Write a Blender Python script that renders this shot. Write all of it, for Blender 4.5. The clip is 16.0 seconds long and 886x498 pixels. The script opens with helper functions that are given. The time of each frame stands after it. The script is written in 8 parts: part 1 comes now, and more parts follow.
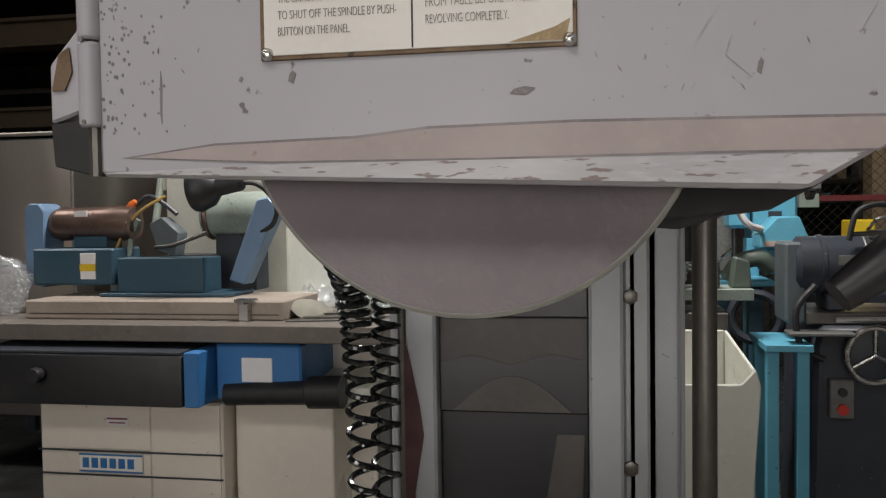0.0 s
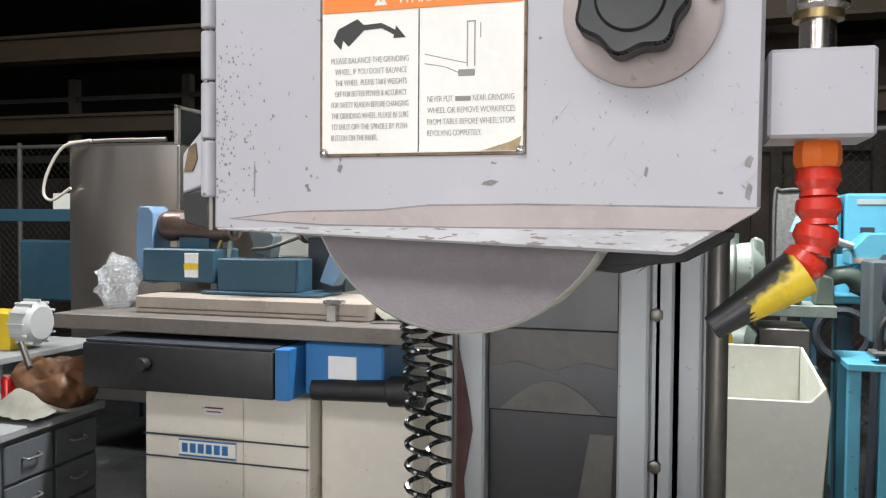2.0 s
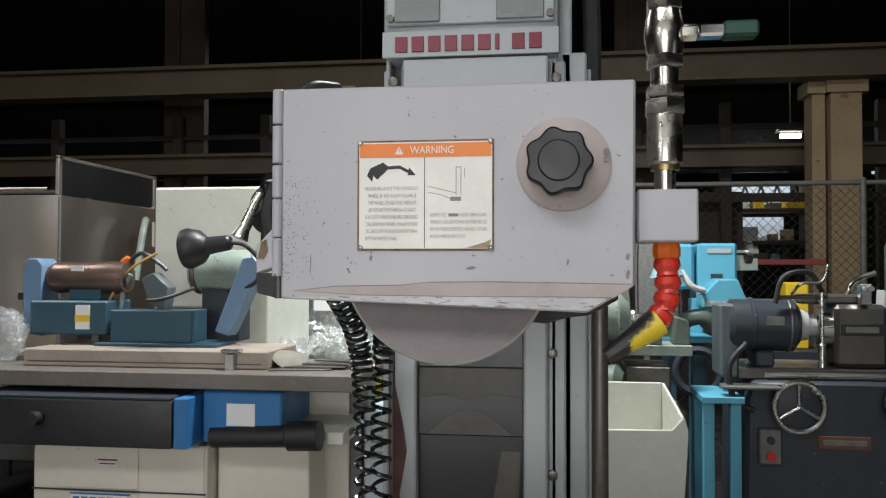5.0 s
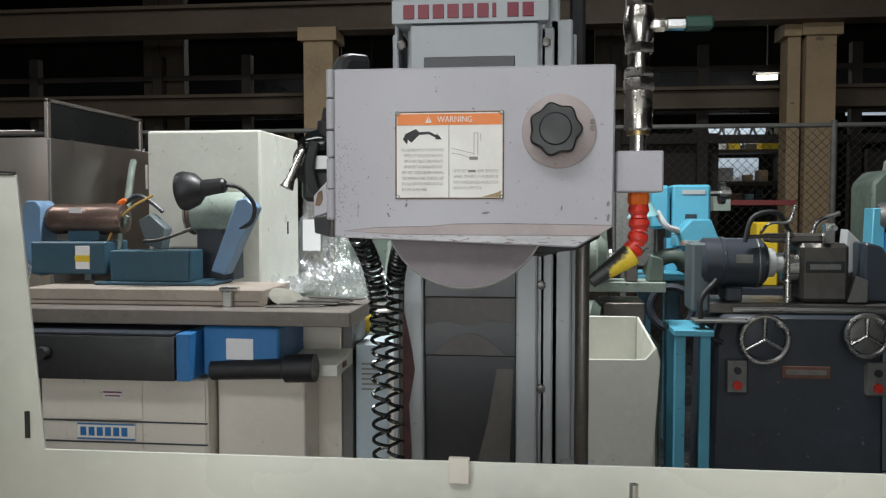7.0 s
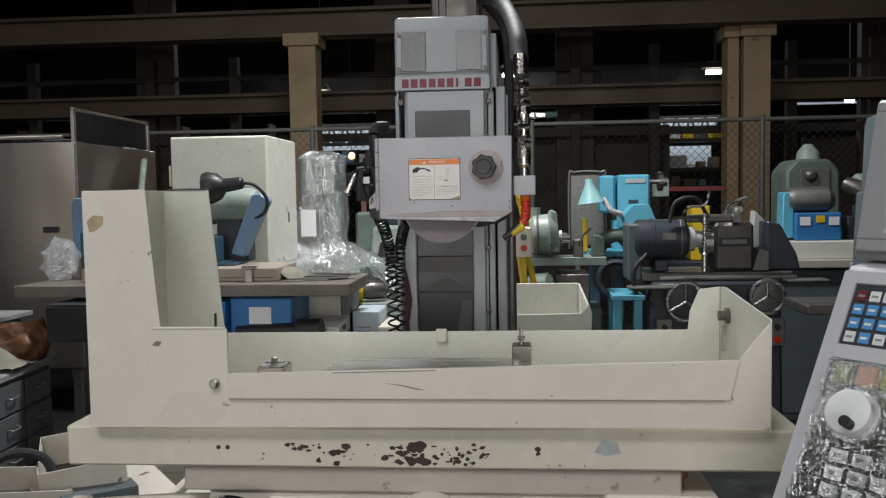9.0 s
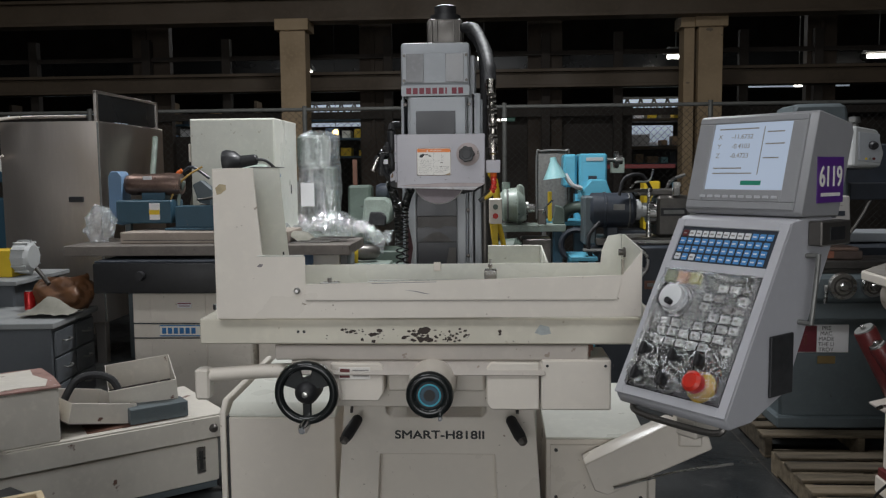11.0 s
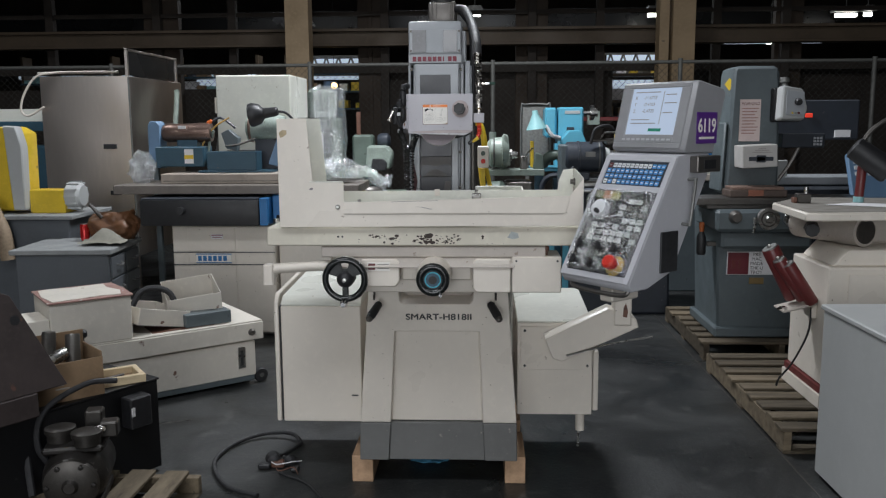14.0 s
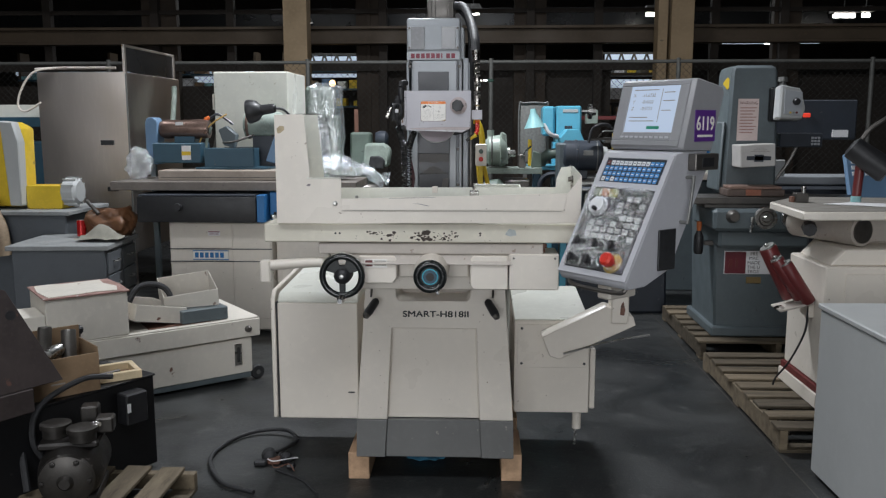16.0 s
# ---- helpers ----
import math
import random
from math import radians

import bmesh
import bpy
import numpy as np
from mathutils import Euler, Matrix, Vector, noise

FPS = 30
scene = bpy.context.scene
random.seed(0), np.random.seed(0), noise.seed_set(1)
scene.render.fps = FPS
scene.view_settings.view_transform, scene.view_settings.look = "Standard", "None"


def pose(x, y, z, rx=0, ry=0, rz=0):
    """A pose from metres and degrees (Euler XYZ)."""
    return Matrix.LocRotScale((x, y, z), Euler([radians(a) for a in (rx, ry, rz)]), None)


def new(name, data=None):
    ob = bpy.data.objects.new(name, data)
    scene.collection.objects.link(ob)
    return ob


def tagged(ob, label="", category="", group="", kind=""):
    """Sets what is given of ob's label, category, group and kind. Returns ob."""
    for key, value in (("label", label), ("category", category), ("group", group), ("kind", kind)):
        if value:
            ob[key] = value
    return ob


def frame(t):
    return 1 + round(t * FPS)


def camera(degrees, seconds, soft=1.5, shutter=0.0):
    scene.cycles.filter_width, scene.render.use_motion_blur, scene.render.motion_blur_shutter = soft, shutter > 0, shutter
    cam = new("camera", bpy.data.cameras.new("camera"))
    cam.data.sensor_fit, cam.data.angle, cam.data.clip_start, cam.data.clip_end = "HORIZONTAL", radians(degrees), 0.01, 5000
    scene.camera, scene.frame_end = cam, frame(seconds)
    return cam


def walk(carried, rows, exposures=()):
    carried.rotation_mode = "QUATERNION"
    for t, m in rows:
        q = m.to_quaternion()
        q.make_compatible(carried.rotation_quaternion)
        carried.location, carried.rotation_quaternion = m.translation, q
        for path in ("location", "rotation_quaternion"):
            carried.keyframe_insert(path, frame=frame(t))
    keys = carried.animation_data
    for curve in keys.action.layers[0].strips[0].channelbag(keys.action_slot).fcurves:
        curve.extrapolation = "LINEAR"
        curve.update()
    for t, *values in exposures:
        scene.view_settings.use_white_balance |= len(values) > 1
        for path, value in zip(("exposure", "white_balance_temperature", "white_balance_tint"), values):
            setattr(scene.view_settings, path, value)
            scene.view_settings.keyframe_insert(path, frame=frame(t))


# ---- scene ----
cam = camera(55.4, 16.0, soft=1.25)
PATH = [
    (0, pose(0.057, -0.333, 1.550) @ pose(0, 0, 0, 87.86, 0, 10.45) @ pose(0, 0, 0, 0, 0, -0.81)),
    (0.5, pose(0.066, -0.332, 1.553) @ pose(0, 0, 0, 87.39, 0, 12.08) @ pose(0, 0, 0, 0, 0, -0.33)),
    (1, pose(0.069, -0.332, 1.551) @ pose(0, 0, 0, 86.01, 0, 12.00) @ pose(0, 0, 0, 0, 0, -0.21)),
    (1.5, pose(0.088, -0.383, 1.543) @ pose(0, 0, 0, 87.47, 0, 14.27) @ pose(0, 0, 0, 0, 0, -0.02)),
    (2, pose(0.126, -0.451, 1.571) @ pose(0, 0, 0, 88.17, 0, 16.59) @ pose(0, 0, 0, 0, 0, 0.45)),
    (2.5, pose(0.126, -0.459, 1.565) @ pose(0, 0, 0, 91.81, 0, 15.30) @ pose(0, 0, 0, 0, 0, 0.98)),
    (3, pose(0.129, -0.466, 1.566) @ pose(0, 0, 0, 93.32, 0, 15.17) @ pose(0, 0, 0, 0, 0, 0.76)),
    (3.5, pose(0.132, -0.528, 1.575) @ pose(0, 0, 0, 92.64, 0, 13.93) @ pose(0, 0, 0, 0, 0, 1.06)),
    (4, pose(0.146, -0.625, 1.574) @ pose(0, 0, 0, 94.41, 0, 13.63) @ pose(0, 0, 0, 0, 0, 1.21)),
    (4.5, pose(0.162, -0.642, 1.626) @ pose(0, 0, 0, 90.47, 0, 13.33) @ pose(0, 0, 0, 0, 0, 0.80)),
    (5, pose(0.101, -0.689, 1.589) @ pose(0, 0, 0, 91.34, 0, 8.05) @ pose(0, 0, 0, 0, 0, 0.10)),
    (7.5, pose(0.083, -1.016, 1.597) @ pose(0, 0, 0, 86.82, 0, 5.66) @ pose(0, 0, 0, 0, 0, 0.08)),
    (8, pose(0.080, -1.413, 1.605) @ pose(0, 0, 0, 86.96, 0, 2.26) @ pose(0, 0, 0, 0, 0, -0.35)),
    (8.5, pose(0.091, -1.518, 1.612) @ pose(0, 0, 0, 87.02, 0, 3.67) @ pose(0, 0, 0, 0, 0, -0.33)),
    (9, pose(0.157, -1.746, 1.609) @ pose(0, 0, 0, 86.44, 0, 4.86) @ pose(0, 0, 0, 0, 0, -0.93)),
    (11.5, pose(0.165, -2.836, 1.617) @ pose(0, 0, 0, 83.32, 0, 1.99) @ pose(0, 0, 0, 0, 0, -0.68)),
    (12, pose(0.108, -3.058, 1.616) @ pose(0, 0, 0, 81.42, 0, 0.84) @ pose(0, 0, 0, 0, 0, -1.05)),
    (12.5, pose(0.157, -3.257, 1.618) @ pose(0, 0, 0, 82.43, 0, 1.30) @ pose(0, 0, 0, 0, 0, -0.66)),
    (13, pose(0.209, -3.438, 1.617) @ pose(0, 0, 0, 82.63, 0, 2.25) @ pose(0, 0, 0, 0, 0, -0.44)),
    (13.5, pose(0.206, -3.531, 1.610) @ pose(0, 0, 0, 82.10, 0, 2.46) @ pose(0, 0, 0, 0, 0, -0.58)),
    (14, pose(0.182, -3.573, 1.609) @ pose(0, 0, 0, 81.50, 0, 2.52) @ pose(0, 0, 0, 0, 0, -0.36)),
    (14.5, pose(0.174, -3.563, 1.612) @ pose(0, 0, 0, 82.08, 0, 2.62) @ pose(0, 0, 0, 0, 0, -0.31)),
    (15, pose(0.173, -3.562, 1.607) @ pose(0, 0, 0, 82.10, 0, 2.59) @ pose(0, 0, 0, 0, 0, -0.20)),
    (15.5, pose(0.174, -3.566, 1.600) @ pose(0, 0, 0, 81.59, 0, 2.29) @ pose(0, 0, 0, 0, 0, 0.08)),
    (16, pose(0.181, -3.569, 1.601) @ pose(0, 0, 0, 81.42, 0, 2.33) @ pose(0, 0, 0, 0, 0, -0.04)),
]
EXPOSURES = [(0.0, -0.38, 7250, 13), (0.5, 0.2, 7050, 13), (1.0, 0.67, 6700, 12), (1.5, 0.82, 6650, 11), (2.0, 0.65, 6700, 10), (2.5, 0.38, 6700, 9), (3.0, 0.28, 6750, 9), (3.5, 0.32, 6800, 9), (4.0, 0.18, 6850, 9), (4.5, 0.0, 6850, 9), (5.0, 0.05, 6800, 8), (7.5, -0.09, 6650, 7), (8.0, -0.04, 6800, 8), (8.5, -0.31, 6800, 9), (9.0, -0.39, 6800, 9), (11.5, -0.62, 6550, 10), (12.5, -0.31, 6450, 10), (13.0, -0.37, 6400, 10), (14.0, -0.24, 6400, 10), (15.0, -0.21, 6400, 10), (15.5, -0.11, 6400, 10), (16.0, -0.13, 6400, 10)]
walk(cam, PATH, EXPOSURES)

# ---------------------------------------------------------------- light
world = bpy.data.worlds.new("hall_air")
scene.world = world
world.use_nodes = True
world.node_tree.nodes["Background"].inputs[0].default_value = (0.35, 0.4, 0.5, 1)
world.node_tree.nodes["Background"].inputs[1].default_value = 0.010


def ceiling_lamp(x, y, z, sx, sy, watts, colour):
    """A rectangular area lamp, without a fixture, that shines down from under the roof."""
    data = bpy.data.lights.new("hall_lamp", "AREA")
    data.shape, data.size, data.size_y, data.energy, data.color = "RECTANGLE", sx, sy, watts, colour
    ob = new("hall_lamp", data)
    ob.matrix_world = pose(x, y, z)
    return ob


COOL = (0.94, 0.972, 1.015)
# Added lamps; the 200 W one brightens the south wall the stainless reflects.
for lx, ly, watts in ((-1.3, -2.6, 110), (1.7, -2.6, 34), (3.8, 3.4, 14), (-4.6, 3.0, 72), (-6.0, -8.6, 200), (2.6, -8.0, 35), (-3.2, 12.2, 75), (3.2, 12.2, 75)):
    ceiling_lamp(lx, ly, 4.6, 2.4, 1.0, watts, COOL)
ceiling_lamp(-0.25, 3.2, 4.6, 1.3, 0.25, 245, COOL)
# wide lamp added, unseen, behind the aisle to light the front faces
door = ceiling_lamp(-0.6, -10.95, 2.1, 5.0, 3.8, 345, (0.95, 0.975, 1.0))
door.matrix_world = pose(-0.6, -10.95, 2.1, 90, 0, 0)


# ---------------------------------------------------------------- materials
def material(name, colour, rough=0.5, metal=0.0, grain=0.0, scale=8.0, spots=0.0, spot_colour=(0.1, 0.07, 0.05), spot_scale=30.0,
             bump=0.0, bump_scale=60.0, coat=0.0, stretch=(1, 1, 1), vary=0.0, rough_vary=0.1):
    """A procedural surface: base colour with cloudy wear at two scales, spots of another colour, fine relief."""
    mat = bpy.data.materials.new(name)
    mat.use_nodes = True
    nt = mat.node_tree
    nodes, links = nt.nodes, nt.links
    bsdf = nodes["Principled BSDF"]
    coord = nodes.new("ShaderNodeTexCoord")
    mapping = nodes.new("ShaderNodeMapping")
    mapping.inputs["Scale"].default_value = stretch
    links.new(coord.outputs["Object"], mapping.inputs[0])

    def noise_node(s, detail=4.0):
        n = nodes.new("ShaderNodeTexNoise")
        n.inputs["Scale"].default_value, n.inputs["Detail"].default_value = s, detail
        links.new(mapping.outputs[0], n.inputs["Vector"])
        return n

    def mixed(a, b, factor):
        m = nodes.new("ShaderNodeMix")
        m.data_type = "RGBA"
        for slot, value in ((6, a), (7, b)):
            if isinstance(value, tuple):
                m.inputs[slot].default_value = (*value, 1)
            else:
                links.new(value, m.inputs[slot])
        links.new(factor, m.inputs[0])
        return m.outputs[2]

    def ramp(value, lo, hi, top=1.0):
        r = nodes.new("ShaderNodeMapRange")
        r.inputs[1].default_value, r.inputs[2].default_value = lo, hi
        r.inputs[3].default_value, r.inputs[4].default_value = 0.0, top
        links.new(value, r.inputs[0])
        return r.outputs[0]

    out = colour
    g = max(grain, 0.04)
    dark = tuple(c * (1 - g) for c in colour)
    big, small = noise_node(scale, 5), noise_node(scale * 9, 3)
    out = mixed(out, dark, ramp(big.outputs[0], 0.35, 0.7))
    out = mixed(out, tuple(min(1, c * (1 + 0.35 * g)) for c in colour), ramp(small.outputs[0], 0.5, 0.75, 0.7))
    if spots > 0:
        s = noise_node(spot_scale, 4)
        out = mixed(out, spot_colour, ramp(s.outputs[0], 0.72 - 0.22 * spots, 0.76 - 0.22 * spots))
    if vary > 0:
        info = nodes.new("ShaderNodeObjectInfo")
        hsv = nodes.new("ShaderNodeHueSaturation")
        links.new(out, hsv.inputs["Color"])
        r = nodes.new("ShaderNodeMapRange")
        r.inputs[3].default_value, r.inputs[4].default_value = 1 - vary, 1 + vary
        links.new(info.outputs["Random"], r.inputs[0])
        links.new(r.outputs[0], hsv.inputs["Value"])
        out = hsv.outputs[0]
    if isinstance(out, tuple):
        bsdf.inputs["Base Color"].default_value = (*out, 1)
    else:
        links.new(out, bsdf.inputs["Base Color"])
    rr = nodes.new("ShaderNodeMapRange")
    rr.inputs[1].default_value, rr.inputs[2].default_value = 0.3, 0.7
    rr.inputs[3].default_value, rr.inputs[4].default_value = max(0.02, rough - rough_vary), min(1, rough + rough_vary)
    links.new(big.outputs[0], rr.inputs[0])
    links.new(rr.outputs[0], bsdf.inputs["Roughness"])
    bsdf.inputs["Metallic"].default_value = metal
    bsdf.inputs["Coat Weight"].default_value = coat
    if bump > 0:
        bn = nodes.new("ShaderNodeBump")
        bn.inputs["Strength"].default_value, bn.inputs["Distance"].default_value = bump, 0.002
        links.new(noise_node(bump_scale, 3).outputs[0], bn.inputs["Height"])
        links.new(bn.outputs[0], bsdf.inputs["Normal"])
    return mat


def glow(name, colour, strength):
    mat = bpy.data.materials.new(name)
    mat.use_nodes = True
    b = mat.node_tree.nodes["Principled BSDF"]
    b.inputs["Base Color"].default_value = (*colour, 1)
    b.inputs["Emission Color"].default_value = (*colour, 1)
    b.inputs["Emission Strength"].default_value = strength
    return mat


def clear_film(name, tint, rough, gloss, haze=0.0):
    """Thin crumpled plastic: mostly see-through, with a shiny skin."""
    mat = bpy.data.materials.new(name)
    mat.use_nodes = True
    nt = mat.node_tree
    nt.nodes.remove(nt.nodes["Principled BSDF"])
    mix, clear, shine = nt.nodes.new("ShaderNodeMixShader"), nt.nodes.new("ShaderNodeBsdfTransparent"), nt.nodes.new("ShaderNodeBsdfGlossy")
    mix.inputs[0].default_value = gloss
    shine.inputs["Color"].default_value = (*tint, 1)
    shine.inputs["Roughness"].default_value = rough
    bn, tn = nt.nodes.new("ShaderNodeBump"), nt.nodes.new("ShaderNodeTexNoise")
    tn.inputs["Scale"].default_value, tn.inputs["Detail"].default_value = 34, 2
    bn.inputs["Strength"].default_value, bn.inputs["Distance"].default_value = 0.8, 0.012
    nt.links.new(tn.outputs[0], bn.inputs["Height"])
    nt.links.new(bn.outputs[0], shine.inputs["Normal"])
    nt.links.new(clear.outputs[0], mix.inputs[1])
    skin, milk = nt.nodes.new("ShaderNodeMixShader"), nt.nodes.new("ShaderNodeBsdfDiffuse")
    skin.inputs[0].default_value = haze
    milk.inputs["Color"].default_value = (*tint, 1)
    nt.links.new(shine.outputs[0], skin.inputs[1])
    nt.links.new(milk.outputs[0], skin.inputs[2])
    nt.links.new(skin.outputs[0], mix.inputs[2])
    nt.links.new(mix.outputs[0], nt.nodes["Material Output"].inputs[0])
    return mat


CREAM = material("cream_machine_paint", (0.74, 0.68, 0.60), 0.34, grain=0.07, scale=3, spots=0.03, spot_colour=(0.34, 0.28, 0.22), spot_scale=55, bump=0.08)
CREAM_IN = material("cream_inner_paint", (0.73, 0.73, 0.655), 0.32, grain=0.1, scale=4, spots=0.1, spot_colour=(0.45, 0.42, 0.33))
SLIDEPAINT = material("yellowed_slide_paint", (0.68, 0.635, 0.53), 0.42, grain=0.10, scale=4, spots=0.10, spot_colour=(0.42, 0.36, 0.27), spot_scale=26, bump=0.1)
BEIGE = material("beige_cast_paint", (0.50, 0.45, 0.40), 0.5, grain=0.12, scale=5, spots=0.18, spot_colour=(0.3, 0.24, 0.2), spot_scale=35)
PLINTH = material("grey_plinth_paint", (0.16, 0.16, 0.155), 0.55, grain=0.15, scale=4, spots=0.15, spot_colour=(0.3, 0.28, 0.25), spot_scale=40)
GREYP = material("blue_grey_machine_paint", (0.445, 0.43, 0.465), 0.38, grain=0.06, scale=5, spots=0.1, spot_colour=(0.17, 0.15, 0.15), spot_scale=160, bump=0.05)
GREYP2 = material("light_grey_column_paint", (0.40, 0.42, 0.445), 0.42, grain=0.08, scale=5, spots=0.06, spot_colour=(0.2, 0.2, 0.2), spot_scale=90)
WORNPINK = material("worn_primer", (0.44, 0.37, 0.36), 0.5, grain=0.12, scale=25, spots=0.2, spot_colour=(0.36, 0.25, 0.2), spot_scale=150)
CHIPEDGE = material("chipped_edge_paint", (0.58, 0.57, 0.59), 0.5, grain=0.2, scale=40, spots=0.62, spot_colour=(0.27, 0.21, 0.20), spot_scale=330, stretch=(0.3, 1, 1.5))
SCRATCH = material("scratched_bare_metal", (0.26, 0.235, 0.235), 0.5, 0.3, grain=0.3, scale=80)
RUSTRED = material("dark_red_primer", (0.09, 0.03, 0.035), 0.6, grain=0.3, scale=30)
STEEL = material("ground_steel", (0.55, 0.54, 0.52), 0.28, 1.0, grain=0.12, scale=12, bump=0.05, stretch=(0.3, 3, 3))
CHROME = material("polished_chrome", (0.72, 0.72, 0.74), 0.12, 1.0, grain=0.05)
NICKEL = material("plated_pipe_fitting", (0.62, 0.58, 0.53), 0.25, 1.0, grain=0.15, scale=60)
DARKSTEEL = material("dark_oily_steel", (0.14, 0.13, 0.12), 0.4, 0.7, grain=0.25, scale=14)
BLACKP = material("black_plastic", (0.018, 0.018, 0.02), 0.48, grain=0.2, scale=30)
RUBBER = material("black_rubber", (0.022, 0.022, 0.024), 0.62, grain=0.2, scale=40)
GLOSSCORD = material("glossy_black_cord", (0.012, 0.014, 0.014), 0.16, grain=0.1)
BELLOWS = material("smoked_guard_panel", (0.030, 0.031, 0.038), 0.36, grain=0.2, scale=6, spots=0.1, spot_colour=(0.12, 0.11, 0.1), spot_scale=9)
DUSTY = material("dusty_guard_panel", (0.105, 0.098, 0.094), 0.6, grain=0.25, scale=10, bump=0.1)
ABRASIVE = material("grinding_wheel_abrasive", (0.25, 0.218, 0.232), 0.85, grain=0.12, scale=20, bump=0.3, bump_scale=500)
ABRASIVE2 = material("grinding_wheel_rim", (0.46, 0.46, 0.43), 0.9, grain=0.1, scale=60, bump=0.4, bump_scale=500)
PLATE = material("cream_label_plate", (0.83, 0.80, 0.75), 0.4, grain=0.06, scale=30)
ORANGE = material("orange_label_band", (0.85, 0.22, 0.025), 0.4, grain=0.06, scale=30)
INK = material("black_print", (0.03, 0.03, 0.03), 0.6)
RUSTRIM = material("rust_stained_rim", (0.20, 0.13, 0.075), 0.6, 0.2, grain=0.4, scale=90, spots=0.4, spot_colour=(0.05, 0.035, 0.025), spot_scale=160)
SPINDLE = material("rusty_turned_steel", (0.24, 0.16, 0.13), 0.35, 0.7, grain=0.4, scale=9, spots=0.35, spot_colour=(0.09, 0.05, 0.04), spot_scale=14)
BEDSTEEL = material("grimy_ground_bed", (0.20, 0.175, 0.155), 0.5, 0.3, grain=0.25, scale=5, spots=0.2, spot_colour=(0.1, 0.085, 0.075), spot_scale=16)
INKGREY = material("faint_print", (0.27, 0.25, 0.23), 0.6)
WHITEP = material("white_print", (0.8, 0.78, 0.72), 0.5)
MAROON = material("maroon_lettering", (0.22, 0.03, 0.05), 0.5)
REDP = material("red_plastic", (0.62, 0.035, 0.02), 0.35, grain=0.15, scale=60)
ORANGEP = material("orange_plastic", (0.85, 0.17, 0.02), 0.4, grain=0.1, scale=60)
CAPORANGE = material("faded_orange_cap", (0.38, 0.10, 0.025), 0.5, grain=0.15, scale=40)
YELLOWP = material("yellow_plastic", (0.72, 0.52, 0.03), 0.45, grain=0.2, scale=40, spots=0.85, spot_colour=(0.022, 0.022, 0.02), spot_scale=26)
YELLOW = material("yellow_machine_paint", (0.75, 0.52, 0.03), 0.45, grain=0.15, scale=6, spots=0.15, spot_colour=(0.3, 0.2, 0.05), spot_scale=20)
WOODP = material("pallet_wood", (0.135, 0.105, 0.068), 0.8, grain=0.55, scale=5, bump=0.6, stretch=(4, 0.6, 4), vary=0.45, spots=0.2, spot_colour=(0.05, 0.04, 0.03), spot_scale=9)
WOODB = material("fresh_lumber", (0.56, 0.36, 0.22), 0.75, grain=0.25, scale=6, bump=0.3, stretch=(6, 0.6, 6))
CARDBOARD = material("brown_cardboard", (0.25, 0.165, 0.095), 0.8, grain=0.2, scale=8)
PAPER = material("white_paper", (0.78, 0.77, 0.78), 0.7, grain=0.04)
BLUEP = material("blue_machine_paint", (0.032, 0.085, 0.125), 0.42, grain=0.15, scale=8, spots=0.1, spot_colour=(0.12, 0.12, 0.12), spot_scale=40)
BLUEL = material("light_blue_machine_paint", (0.16, 0.27, 0.42), 0.4, grain=0.12, scale=8)
BLUEPALE = material("pale_blue_grey_paint", (0.50, 0.58, 0.64), 0.45, grain=0.1, scale=6)
BLUEB = material("bright_blue_paint", (0.03, 0.17, 0.42), 0.4, grain=0.12, scale=8)
SKYBLUE = material("sky_blue_machine_paint", (0.11, 0.42, 0.57), 0.4, grain=0.12, scale=6, spots=0.1, spot_colour=(0.05, 0.2, 0.3), spot_scale=25)
TEAL = material("pale_teal_enamel", (0.30, 0.56, 0.58), 0.35, grain=0.1)
GREEN = material("dull_green_machine_paint", (0.11, 0.145, 0.12), 0.5, grain=0.2, scale=8, spots=0.15, spot_colour=(0.06, 0.07, 0.06), spot_scale=20)
GREENL = material("pale_green_machine_paint", (0.29, 0.345, 0.30), 0.45, grain=0.3, scale=8, spots=0.3, spot_colour=(0.15, 0.17, 0.14), spot_scale=20)
NAVY = material("dark_blue_grey_machine_paint", (0.034, 0.041, 0.054), 0.45, grain=0.25, scale=8, spots=0.1, spot_colour=(0.15, 0.14, 0.13), spot_scale=30)
SLATE = material("slate_grey_machine_paint", (0.108, 0.132, 0.142), 0.5, grain=0.15, scale=5, spots=0.1, spot_colour=(0.07, 0.075, 0.08), spot_scale=25)
CABGREY = material("grey_cabinet_paint", (0.095, 0.104, 0.115), 0.5, grain=0.12, scale=5)
TOPGREY = material("dusty_worktop", (0.27, 0.28, 0.28), 0.7, grain=0.2, scale=7, spots=0.2, spot_colour=(0.2, 0.19, 0.18), spot_scale=18)
CABWHITE = material("pale_cabinet_paint", (0.45, 0.46, 0.455), 0.5, grain=0.06, scale=3)
STAINLESS = material("brushed_stainless", (0.78, 0.71, 0.66), 0.36, 1.0, grain=0.08, scale=1.6, bump=0.02, bump_scale=90, stretch=(3, 3, 0.5), rough_vary=0.05)
REDBROWN = material("red_brown_rust", (0.16, 0.075, 0.05), 0.7, grain=0.35, scale=12, spots=0.3, spot_colour=(0.06, 0.035, 0.03), spot_scale=25)
RED = material("dark_red_paint", (0.13, 0.022, 0.022), 0.4, grain=0.15, scale=15)
REDCAN = material("red_drink_can", (0.5, 0.02, 0.02), 0.25, 0.4)
BROWNBAG = material("brown_leather", (0.16, 0.07, 0.03), 0.5, grain=0.3, scale=12, bump=0.4)
RAG = material("grey_cloth", (0.25, 0.24, 0.2), 0.9, grain=0.2, scale=15)
